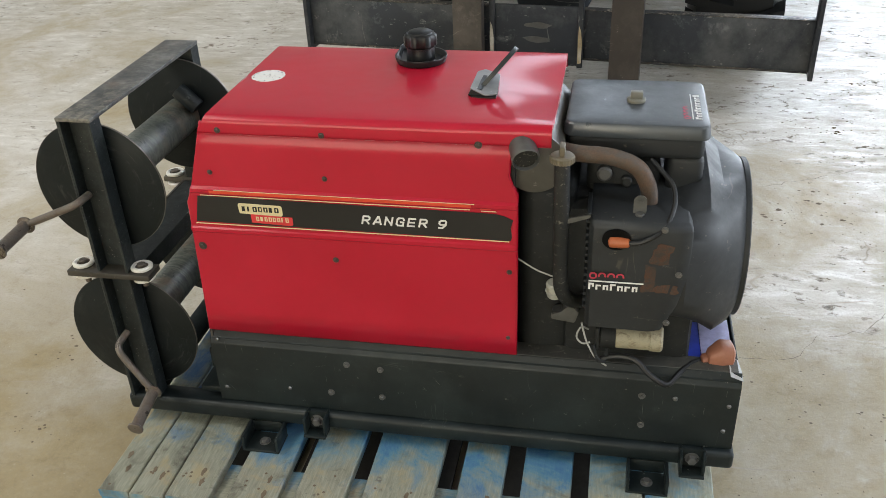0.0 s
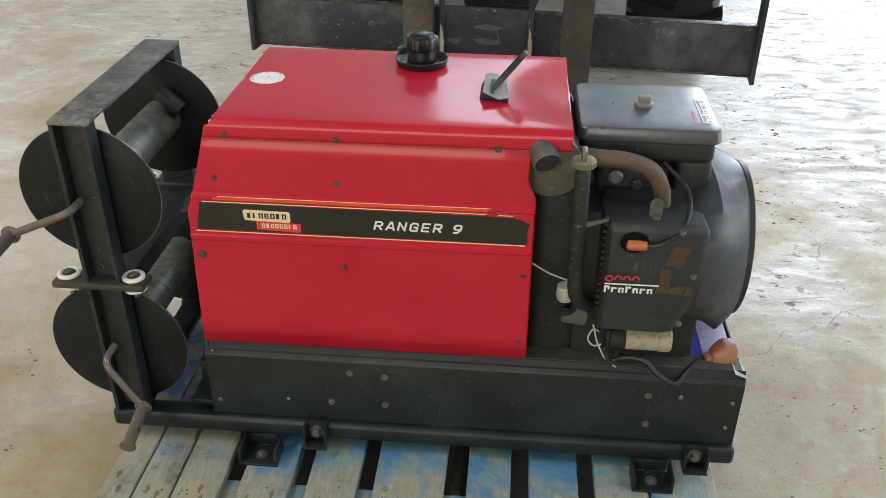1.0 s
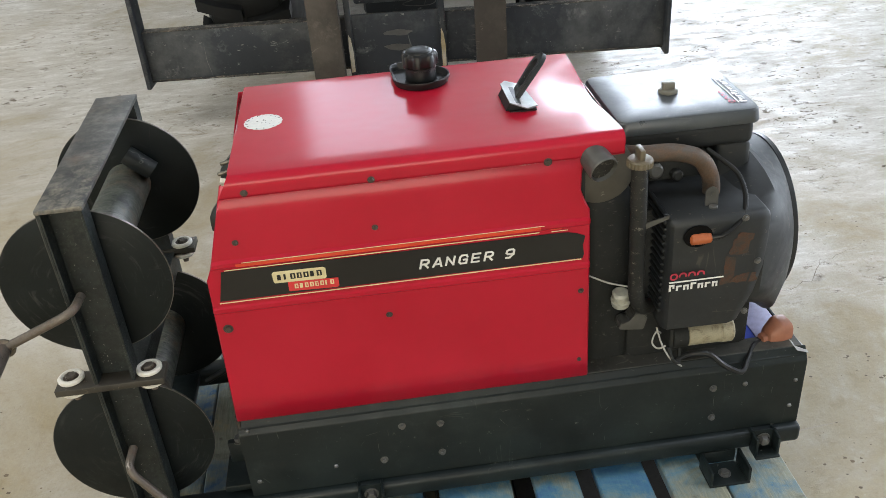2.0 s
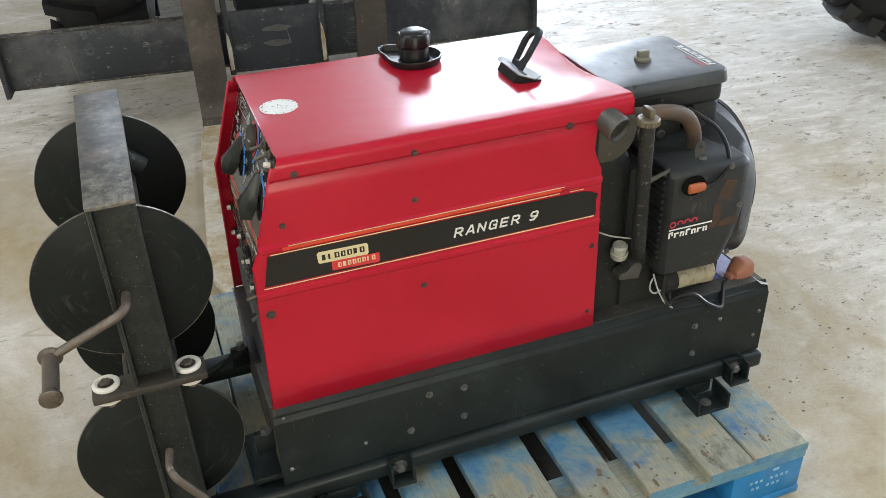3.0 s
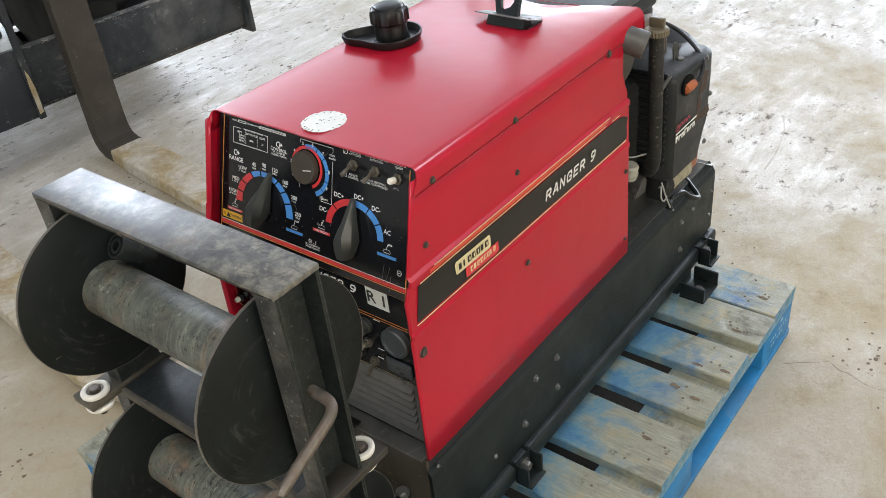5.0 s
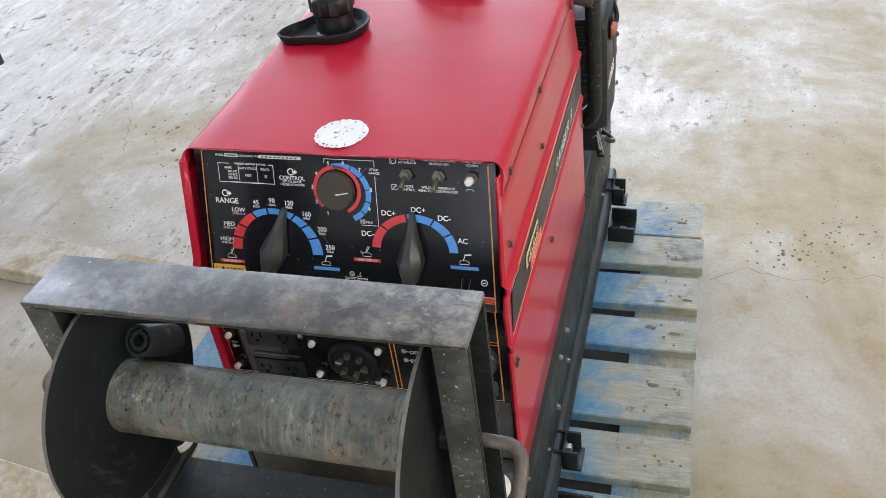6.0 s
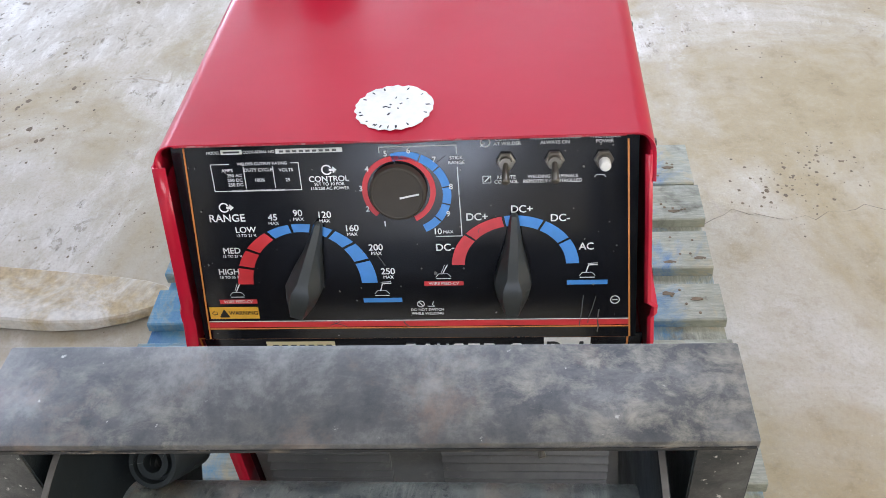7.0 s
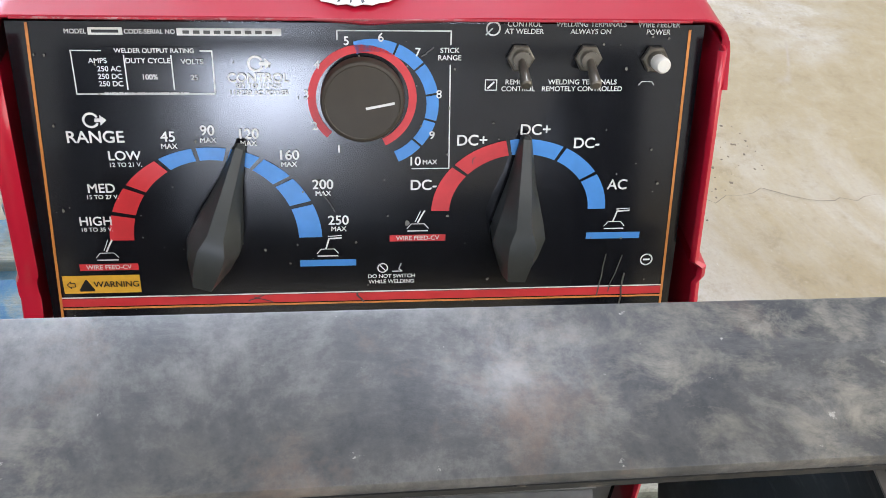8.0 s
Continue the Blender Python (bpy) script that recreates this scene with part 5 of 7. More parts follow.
    part("choke_knob", b, KNOBPLASTIC, low, "round black pull knob")
    for y, z, dy in ((-0.126, 0.567, 0.006), (-0.134, 0.534, -0.004)):
        b = bmesh.new()
        turned(b, (x, y, z), (-1, 0, 0), [(0, 0.0085), (0.004, 0.0085), (0.005, 0.0060), (0.009, 0.0056)], 6)
        rod(b, (x - 0.006, y, z), (x - 0.026, y + dy, z - 0.009), 0.0024, 10, 0.0040, 0.001)
        part("toggle_switch", b, SWITCHSTEEL, low, "steel toggle switch with a bat lever")
    for y, z in ((-0.150, 0.562), (-0.146, 0.544), (-0.151, 0.617)):
        flat("print_bar", y - 0.006, y + 0.006, z, z + 0.0016, INKWHITE)
    b = bmesh.new()
    turned(b, (x, -0.187, 0.595), (-1, 0, 0), [(0, 0.0245), (0.009, 0.0245), (0.0115, 0.0225), (0.0115, 0.0195), (0.009, 0.0185), (0.0095, 0.0)], 36)
    part("hour_meter", b, LID, low, "round black meter with a raised rim")
    part("rating_badge", one_box(x - 0.005, x, -0.208, -0.160, 0.530, 0.557, bevel=0.003), LID, low, "small black moulded badge")
    for i in range(3):
        flat("print_bar", -0.203, -0.166, 0.5360 + i * 0.006, 0.5385 + i * 0.006, BOLT, 0.0054)
    # louvres
    part("louvre_plate", one_box(x - 0.0015, x - 0.0002, -0.222, FAR_Y - 0.02, 0.402, 0.517), LOUVRE, low, "dusty black louvred plate")
    for y0, y1 in ((0.020, 0.150), (-0.205, -0.035)):
        for k in range(6):
            z = 0.430 + k * 0.0145
            b = bmesh.new()
            prof = [(0, 0), (-0.010, 0.002), (-0.0105, 0.004), (0, 0.011)]
            skin(b, [[(x + a, y, z + c) for a, c in prof] for y in (y0, y1)])
            part("louvre", b, LOUVRE, low)
    for y, z in ((-0.158, 0.418), (0.12, 0.418), (-0.185, 0.515)):
        b = bmesh.new()
        hexbolt(b, (x, y, z), (-1, 0, 0), 0.005, 0.004)
        part("screw", b, BOLT, low)


lower_front()


# ---- on the hood ----
def hood_fittings():
    zt = 0.8627
    rng = random.Random(7)
    # worn round label
    bm = bmesh.new()
    n = 44
    ring = []
    for i in range(n):
        a = 2 * math.pi * i / n
        r = 0.0335 * (1 + (rng.uniform(-0.07, 0.01) if i % 2 else 0))
        ring.append((r * math.cos(a), r * math.sin(a)))
    slab(bm, ring, (-0.314, -0.018, zt), (1, 0, 0), (0, 1, 0), 0.0005)
    part("round_label", bm, STICKER, roof, "worn white round sticker with rubbed print")
    for i in range(26):
        a = rng.uniform(0, 2 * math.pi)
        r = 0.0285 if i < 17 else rng.uniform(0.004, 0.016)
        b = bmesh.new()
        w, h = rng.uniform(0.0004, 0.0009), rng.uniform(0.0008, 0.0024)
        slab(b, [(-w, -h), (w, -h * 0.6), (w * 0.8, h), (-w, h * 0.7)], (-0.314 + r * math.cos(a), -0.018 + r * math.sin(a), zt + 0.0005), (-math.sin(a), math.cos(a), 0), (-math.cos(a), -math.sin(a), 0), 0.0003)
        part("rubbed_print", b, INKBLACK, roof)
    # fuel filler: drip tray, neck and lobed cap
    cx, cy = -0.030, 0.092
    bm = bmesh.new()
    def oval(k, grow):
        a = 2 * math.pi * k / 40
        rx, ry = 0.049 + grow, 0.047 + grow
        spout = 0.036 * max(0.0, math.cos(a - 2.08)) ** 10
        return (rx + spout) * math.cos(a), (ry + spout) * math.sin(a)
    rings = []
    for grow, z in ((-0.004, 0.0), (0.0, 0.001), (0.004, 0.012), (0.0035, 0.0145), (0.0010, 0.0145), (-0.001, 0.010), (-0.004, 0.0035), (-0.036, 0.003)):
        rings.append([Vector((cx + oval(k, grow)[0], cy + oval(k, grow)[1], zt + z)) for k in range(40)])
    skin(bm, rings)
    part("drip_tray", bm, RUBBER, roof, "black rubber drip tray round the filler")
    bm = bmesh.new()
    turned(bm, (cx, cy, zt + 0.002), (0, 0, 1), [(0, 0.0320), (0.004, 0.0285), (0.026, 0.0272), (0.027, 0.0290), (0.030, 0.0290), (0.031, 0.0245)], 36)
    part("filler_neck", bm, RUBBER, roof, "black filler neck")
    bm = bmesh.new()
    rings = []
    for r, z, lobe in ((0.0250, 0.0375, 0.0), (0.0300, 0.0380, 0.4), (0.0318, 0.0400, 1.0), (0.0318, 0.0585, 1.0), (0.0302, 0.0630, 0.7), (0.0270, 0.0655, 0.1), (0.0262, 0.0645, 0.0), (0.0250, 0.0645, 0.0), (0.0240, 0.0672, 0.0), (0.0215, 0.0688, 0.0), (0.0120, 0.0708, 0.0), (0.002, 0.0715, 0.0)):
        ring = []
        for k in range(72):
            a = 2 * math.pi * k / 72
            q = r + lobe * (0.0016 * math.tanh(4 * math.cos(7 * a)) if z < 0.064 else 0.0)
            ring.append(Vector((cx + q * math.cos(a), cy + q * math.sin(a), zt + 0.0330 + (z - 0.0375) * 0.92)))
        rings.append(ring)
    skin(bm, rings)
    part("fuel_cap", bm, RUBBER, roof, "black ribbed screw cap")
    # lifting eye that leans through a torn slot
    bx, by = 0.116, -0.045
    # the slot is not cut; a black plate paints its inner shade
    bm = bmesh.new()
    box(bm, bx - 0.016, bx + 0.030, by - 0.050, by - 0.012, zt - 0.002, zt + 0.001)
    part("slot", bm, INKBLACK, roof, "black plate for the shaded slot in the roof sheet")
    bm = bmesh.new()
    low = [Vector(p) for p in ((bx - 0.016, by - 0.050, zt + 0.0150), (bx + 0.012, by - 0.060, zt + 0.0060), (bx + 0.032, by - 0.046, zt + 0.0040), (bx + 0.024, by + 0.058, zt + 0.0030), (bx - 0.004, by + 0.066, zt + 0.0100), (bx - 0.016, by + 0.040, zt + 0.0150))]
    skin(bm, [low, [p + Vector((0, 0, 0.0020)) for p in low]])
    part("slot_flap", bm, FLAPSTEEL, roof, "bent bare steel plate round the lifting eye")
    bm = bmesh.new()
    skin(bm, [[(bx - 0.022, y, zt + 0.0005), (bx + 0.004, y, zt + 0.0005), (bx + 0.004, y, zt + 0.0120), (bx - 0.014, y, zt + 0.0148)] for y in (by - 0.044, by + 0.030)])
    part("slot_collar", bm, BLACKSTEEL, roof, "black folded collar in the torn roof slot")
    bm = bmesh.new()
    ux = Vector((0.635, 0.36, 0.683)).normalized()
    uy = Vector((-0.13, 0.93, -0.35))
    uy = (uy - ux * uy.dot(ux)).normalized()
    n = 16
    outer, inner = [], []
    for k in range(n):
        a = math.pi * k / (n - 1) - math.pi / 2
        outer.append((0.064 + 0.025 * math.cos(a), 0.028 * math.sin(a)))
        inner.append((0.062 + 0.014 * math.cos(a), 0.015 * math.sin(a)))
    outer = [(-0.004, -0.020), (0.02, -0.024)] + outer + [(0.02, 0.024), (-0.004, 0.020)]
    inner_b = []
    for k in range(4):
        a = math.pi / 2 + math.pi * (k + 0.5) / 4
        inner_b.append((0.030 + 0.014 * math.cos(a), 0.015 * math.sin(a)))
    hole = inner + inner_b
    org = Vector((bx + 0.002, by, zt + 0.006))
    nrm = ux.cross(uy).normalized()
    def P(q, t):
        return org + ux * q[0] + uy * q[1] + nrm * t
    def nearest(q):
        return min(hole, key=lambda c: math.hypot(math.atan2(c[1], c[0] - 0.046) - math.atan2(q[1], q[0] - 0.046), 0))
    hole_m = [nearest(q) for q in outer]
    rings = [[P(q, -0.004) for q in outer], [P(q, 0.004) for q in outer], [P(q, 0.004) for q in hole_m], [P(q, -0.004) for q in hole_m], [P(q, -0.004) for q in outer]]
    skin(bm, rings, False)
    bmesh.ops.remove_doubles(bm, verts=bm.verts, dist=1e-5)
    bmesh.ops.dissolve_degenerate(bm, dist=1e-5, edges=bm.edges)
    part("lifting_eye", bm, BLACKSTEEL, roof, "black forged lifting eye leaning over")


hood_fittings()


# ---- base tray ----
def base_tray():
    x0, x1 = -0.432, 0.621
    CROSS_X, CROSS_Z = -0.456, 0.280
    bm = bmesh.new()
    # near wall with a rolled top and a ledge, as one profile
    prof = [(BASE_Y, 0.2145), (BASE_Y, 0.3615), (BASE_Y + 0.0006, 0.3645), (BASE_Y + 0.0022, 0.3670), (-0.2240, 0.3868)]
    prof += [(-0.222, 0.3875), (-0.222, 0.3835), (-0.233, 0.3745), (-0.233, 0.2145)]
    xs = [x0, x0 + 0.3, x0 + 0.7, x1]
    skin(bm, [[(x, y, z) for y, z in prof] for x in xs])
    tray = part("base_tray", bm, BLACK, welder, "long black folded steel base with bolt heads")
    part("tray_ledge", one_box(x0 + 0.006, x1 - 0.006, -0.2225, -0.182, 0.3850, 0.3885, bevel=0.001, segs=1), LEDGE, welder, "dusty black top ledge of the base")
    bm = bmesh.new()
    m = FAR_Y + BASE_Y + 0.006
    skin(bm, [[(x, m - y, z) for y, z in prof] for x in xs])
    part("tray_wall", bm, BLACK, welder)
    part("tray_floor", one_box(x0, x1, -0.232, 0.182, 0.2145, 0.220), BLACK, welder)
    part("tray_front", one_box(x0, x0 + 0.006, -0.232, 0.182, 0.2145, 0.3935, bevel=0.002), ARMSTEEL, welder, "dusty brown front wall of the base")
    part("tray_end", one_box(x1 - 0.006, x1, -0.232, 0.182, 0.2145, 0.372, bevel=0.002), BLACK, welder)
    part("front_ledge", one_box(x0 - 0.003, -0.4035, -0.226, 0.180, 0.3938, 0.3965, bevel=0.001, segs=1), LOUVRE, welder, "dusty grey ledge under the louvres")
    for x, z, big in ((-0.142, 0.338, 0.0075), (-0.072, 0.333, 0.0075), (-0.073, 0.262, 0.0075), (0.443, 0.327, 0.0075), (0.505, 0.327, 0.007), (0.446, 0.255, 0.0075), (0.604, 0.320, 0.006), (0.600, 0.258, 0.006), (-0.415, 0.375, 0.005), (-0.415, 0.250, 0.006), (-0.272, 0.262, 0.006), (-0.182, 0.262, 0.008)):
        bm = bmesh.new()
        r = big * 0.62
        if big > 0.0072:
            hexbolt(bm, (x, BASE_Y, z), (0, -1, 0), r, 0.005, r * 1.5)
        else:
            turned(bm, (x, BASE_Y, z), (0, -1, 0), [(0, r * 1.2), (0.002, r), (0.0035, r * 0.6)], 12)
        part("bolt", bm, BOLT, tray)
    # scratches
    rng = random.Random(11)
    for k in range(26):
        x, z = rng.uniform(-0.40, 0.6), rng.uniform(0.23, 0.36)
        ln, w, a = rng.uniform(0.006, 0.03), rng.uniform(0.0004, 0.001), rng.choice((1.57, 1.5, 1.62, 0.2, 2.2, 0.9))
        bm = bmesh.new()
        d = Vector((math.cos(a), 0, math.sin(a)))
        s = Vector((-math.sin(a), 0, math.cos(a))) * w
        p = Vector((x, BASE_Y - 0.0005, z))
        bm.faces.new([bm.verts.new(q) for q in (p - s, p + d * ln * 0.5 - s * 0.6, p + d * ln, p + d * ln * 0.5 + s * 0.6)])
        part("scratch", bm, DULLGREY, tray)
    # lugs with bright nuts in front of the base, and the rod that ties the reel stand to it
    bm = bmesh.new()
    rod(bm, (-0.436, 0.088, 0.302), (-0.548, 0.088, 0.243), 0.0062, 14)
    rod(bm, (-0.446, 0.088, 0.297), (-0.470, 0.088, 0.284), 0.0095, 14, None, 0.0015)
    part("tie_rod", bm, BLACKSTEEL, tray, "black rod with a collar tying the reel stand to the base")
    # black block put in place of the ledge's dark slot
    part("ledge_slot_block", one_box(-0.4400, -0.4235, -0.094, -0.012, 0.3966, 0.4010, bevel=0.0015), RUBBER, welder, "black block standing in for the dark slot in the front ledge")
    bm = bmesh.new()
    hexbolt(bm, (-0.419, -0.141, 0.3966), (0, 0, 1), 0.0050, 0.004, 0.0072)
    part("bolt", bm, BOLT, welder, "bright bolt on the front ledge")
    for y in (-0.182, 0.090):
        part("tube_lug", one_box(CROSS_X - 0.012, x0 + 0.001, y - 0.006, y + 0.006, CROSS_Z - 0.022, CROSS_Z + 0.026, bevel=0.002), BLACK, tray)
        bm = bmesh.new()
        hexbolt(bm, (CROSS_X + 0.011, y, CROSS_Z + 0.026), (-0.2, 0, 1), 0.0095, 0.008, 0.0125)
        part("bolt", bm, BOLT, tray, "bright worn nut")
    bm = one_box(x0 - 0.05, x0 + 0.01, -0.228, -0.10, 0.222, 0.236, bevel=0.002)
    part("front_foot", bm, BLACK, welder)


base_tray()


# ---- engine ----
def engine():
    block = part("engine", one_box(0.285, 0.526, -0.190, 0.15, 0.225, 0.70, bevel=0.02), ENGINE, welder, "oily black petrol engine behind its cooling shroud")
    part("alternator", one_box(0.197, 0.300, -0.185, 0.150, 0.222, 0.736, bevel=0.03, segs=3), ENGINE, welder, "dark alternator and engine end behind the red side")
    part("rear_bulkhead", one_box(0.190, 0.196, -0.222, FAR_Y - 0.012, 0.388, 0.838), ENGINE, welder)
    # cooling fins beside the shroud
    for k in range(15):
        z = 0.525 + k * 0.0135
        part("cooling_fin", one_box(0.3215, 0.329, -0.247, -0.165, z, z + 0.0060, bevel=0.0015, segs=1), SHROUD, block)
    # cylinder shroud: side cheek, folded top, chamfer towards the fan ring
    bm = bmesh.new()
    rings = []
    for z, inset, xr in ((0.493, 0.006, 0.458), (0.497, 0.0, 0.462), (0.550, 0.0, 0.485), (0.605, 0.0, 0.498), (0.660, 0.0, 0.500), (0.698, 0.001, 0.500), (0.706, 0.003, 0.498), (0.713, 0.012, 0.493)):
        plan = [(0.327 + inset * 0.1, -0.150), (0.327 + inset * 0.1, -0.252), (0.335, -0.2625), (xr - 0.022, -0.2655), (xr - 0.003, -0.2590), (xr, -0.2560), (xr, 0.10), (0.327, 0.10)]
        rings.append([(x, y + (inset if y < -0.1 else 0), z) for x, y in plan])
    skin(bm, rings)
    bmesh.ops.bevel(bm, geom=[e for e in bm.edges if e.is_manifold and e.calc_face_angle(0) > 0.3], offset=0.006, segments=3, affect="EDGES")
    shroud = part("cooling_shroud", bm, SHROUD, block, "dusty black sheet shroud with rust stains", 0.7)
    # fan housing and its ring
    bm = bmesh.new()
    rings = []
    for x, hy, hz, ex, cz in ((0.450, 0.2450, 0.1000, 8.0, 0.6055), (0.497, 0.2540, 0.1200, 4.4, 0.6060), (0.530, 0.2350, 0.1420, 3.6, 0.5960), (0.560, 0.2080, 0.1450, 3.6, 0.5670), (0.590, 0.1740, 0.1540, 2.4, 0.5580), (0.603, 0.1530, 0.1530, 2.0, 0.5560)):
        ring = []
        for k in range(60):
            t = 2 * math.pi * k / 60
            cs, sn = math.cos(t), math.sin(t)
            ring.append((x, -0.004 + hy * math.copysign(abs(cs) ** (2 / ex), cs), cz + hz * math.copysign(abs(sn) ** (2 / ex), sn)))
        rings.append(ring)
    skin(bm, rings)
    part("fan_housing", bm, SHROUD, block, "round black fan housing", 0.6)
    bm = bmesh.new()
    turned(bm, (0.600, -0.002, 0.556), (1, 0, 0), [(0, 0.150), (0.002, 0.1555), (0.011, 0.1555), (0.013, 0.153), (0.013, 0.138), (0.006, 0.134), (0.006, 0.02)], 64)
    part("fan_ring", bm, SHROUD, block, "black rolled fan ring")
    # oval plug opening, its inner shade a black slab, and the lead's orange cap
    bm = bmesh.new()
    ring = [(0.0245 * math.cos(2 * math.pi * k / 28), 0.0200 * math.sin(2 * math.pi * k / 28)) for k in range(28)]
    slab(bm, ring, (0.374, -0.2645, 0.682), (1, 0, 0), (0, 0, 1), 0.002)
    part("plug_opening", bm, HOLLOW, block, "black slab for the shaded oval opening in the shroud")
    bm = bmesh.new()
    turned(bm, (0.361, -0.2630, 0.677), (1, -0.16, 0.03), [(0, 0.006), (0.003, 0.0105), (0.022, 0.0100), (0.034, 0.0080), (0.036, 0.005)], 16)
    part("plug_cap", bm, ORANGE, block, "orange rubber spark plug cap")
    bm = bmesh.new()
    bent(bm, [(0.392, -0.269, 0.679), (0.415, -0.274, 0.682), (0.452, -0.262, 0.702), (0.468, -0.225, 0.728), (0.466, -0.190, 0.752), (0.440, -0.165, 0.770), (0.425, -0.150, 0.780)], 0.0042, 10, 0.03, 5)
    part("plug_lead", bm, RUBBER, block, "black spark plug lead")
    # rust patch and faint print
    rng = random.Random(3)
    for cx, cz, w, h in ((0.455, 0.655, 0.021, 0.021), (0.437, 0.612, 0.013, 0.021), (0.436, 0.590, 0.018, 0.010), (0.464, 0.588, 0.022, 0.009)):
        bm = bmesh.new()
        ring = []
        for k in range(22):
            a = 2 * math.pi * k / 22
            q = 1 + 0.16 * math.sin(3 * a + cx * 90) + 0.10 * math.sin(7 * a + cz * 70) + rng.uniform(-0.07, 0.04)
            ring.append((w * q * math.copysign(abs(math.cos(a)) ** 0.6, math.cos(a)), h * q * math.copysign(abs(math.sin(a)) ** 0.6, math.sin(a))))
        slab(bm, ring, (cx, -0.2650 - (cx - 0.40) * 0.022 + 0.0010, cz), (1, 0, 0), (0, 0, 1), -0.0012)
        part("rust_patch", bm, RUSTSTAIN, block)
    y = -0.2656
    for i in range(4):
        bm = bmesh.new()
        x = 0.331 + i * 0.0155
        r = 0.0072
        ring_sector(bm, (x + r, y, 0.608), (1, 0, 0), (0, 0, 1), r * 0.55, r, *((0, 360) if i == 0 else (-20, 200)), 1.0, 0.0008)
        part("faint_print", bm, INKPINK, block)
    part("print_line", one_box(0.331, 0.425, y - 0.0008, y, 0.5955, 0.5980), INKWHITE, block)
    for i in range(7):
        x = 0.331 + i * 0.0125
        bm = bmesh.new()
        tall = i in (0, 3)
        box(bm, x, x + 0.0035, y - 0.0010, y - 0.0002, 0.5795, 0.5925 if tall else 0.5895)
        box(bm, x + 0.0035, x + 0.0095, y - 0.0010, y - 0.0002, 0.5865 if not tall else 0.5890, 0.5895 if not tall else 0.5925)
        if i % 2 == 0:
            box(bm, x + 0.0065, x + 0.0095, y - 0.0010, y - 0.0002, 0.5795 if not tall else 0.585, 0.5870 if not tall else 0.5890)
        part("print_bar", bm, INKWHITE, block)
    # screws and a lifting tab on the shroud
    for x, z in ((0.470, 0.519), (0.482, 0.620), (0.452, 0.706)):
        bm = bmesh.new()
        hexbolt(bm, (x, -0.2652, z), (0, -1, 0), 0.0042, 0.003, 0.006)
        part("screw", bm, BOLT, block)
    bm = bmesh.new()
    tab = [(-0.011, 0.0), (0.011, 0.0), (0.011, 0.026)] + [(0.011 * math.cos(math.pi * k / 8), 0.028 + 0.011 * math.sin(math.pi * k / 8)) for k in range(9)] + [(-0.011, 0.026)]
    slab(bm, tab, (0.410, -0.222, 0.706), (1, 0, 0), (0, 0.1, 1), 0.003)
    turned(bm, (0.410, -0.228, 0.736), (0, -1, 0), [(0, 0.0045), (0.001, 0.0045)], 12)
    box(bm, 0.397, 0.423, -0.242, -0.205, 0.7055, 0.7095)
    hexbolt(bm, (0.410, -0.232, 0.7095), (0, 0, 1), 0.008, 0.006, 0.011)
    part("lifting_tab", bm, DULLGREY, block, "dull steel tab with a bolt")
    # air cleaner
    bm = bmesh.new()
    rings = []
    for z, g in ((0.8135, -0.002), (0.8135, 0.0), (0.8165, 0.001), (0.8345, -0.0015), (0.8380, -0.004), (0.8392, -0.008), (0.8397, -0.05)):
        ring = []
        x0, x1, y0, y1, r = 0.272 - g, 0.522 + g, -0.140 - g, 0.088 + g, 0.018
        for cx, cy, a0 in ((x1 - r, y1 - r, 0), (x0 + r, y1 - r, 90), (x0 + r, y0 + r, 180), (x1 - r, y0 + r, 270)):
            for k in range(6):
                a = radians(a0 + 18 * k)
                ring.append((cx + r * math.cos(a), cy + r * math.sin(a), z))
        rings.append(ring)
    skin(bm, rings)
    lid = part("air_cleaner_lid", bm, LID, block, "satin black air cleaner lid", 0.5)
    bm = one_box(0.279, 0.515, -0.133, 0.081, 0.772, 0.8145, bevel=0.012, segs=4)
    part("air_cleaner_body", bm, SHROUD, block, "black air cleaner body under its lid")
    part("air_duct", one_box(0.455, 0.518, -0.124, -0.02, 0.700, 0.775, bevel=0.012, segs=3), SHROUD, block)
    bm = bmesh.new()
    turned(bm, (0.395, -0.030, 0.8395), (0, 0, 1), [(0, 0.0160), (0.001, 0.0168), (0.0055, 0.0168), (0.007, 0.0150)], 36)
    box(bm, 0.384, 0.406, -0.0365, -0.0235, 0.8455, 0.8590, bevel=0.002)
    part("wing_knob", bm, KNOBGREY, block, "grey plastic knob on the air cleaner")
    z = 0.8402
    for i in range(4):
        bm = bmesh.new()
        ring_sector(bm, (0.482, -0.102 + i * 0.015, z), (0, 1, 0), (-1, 0, 0), 0.0035, 0.0066, *((0, 360) if i == 0 else (-20, 200)), 1.0, 0.0005)
        part("faint_print", bm, INKPINK, block)
    part("print_line", one_box(0.4905, 0.4925, -0.109, 0.011, z, z + 0.0006), INKWHITE, block)
    for i in range(10):
        y0 = -0.108 + i * 0.0118
        bm = bmesh.new()
        tall = i in (0, 3, 9)
        box(bm, 0.4955 if tall else 0.4980, 0.5070, y0, y0 + 0.003, z, z + 0.0006)
        box(bm, 0.4955 if tall else 0.4980, 0.5005, y0 + 0.003, y0 + 0.0085, z, z + 0.0006)
        if i % 2:
            box(bm, 0.5005, 0.5070, y0 + 0.006, y0 + 0.0085, z, z + 0.0006)
        part("print_bar", bm, INKWHITE, block)
    # made-up dark box and bosses that keep the gap below the lid dark
    part("cavity_filler", one_box(0.315, 0.445, -0.115, 0.05, 0.690, 0.762, bevel=0.014, segs=3), ENGINE, block, "dark box added to fill the shaded gap under the air cleaner")
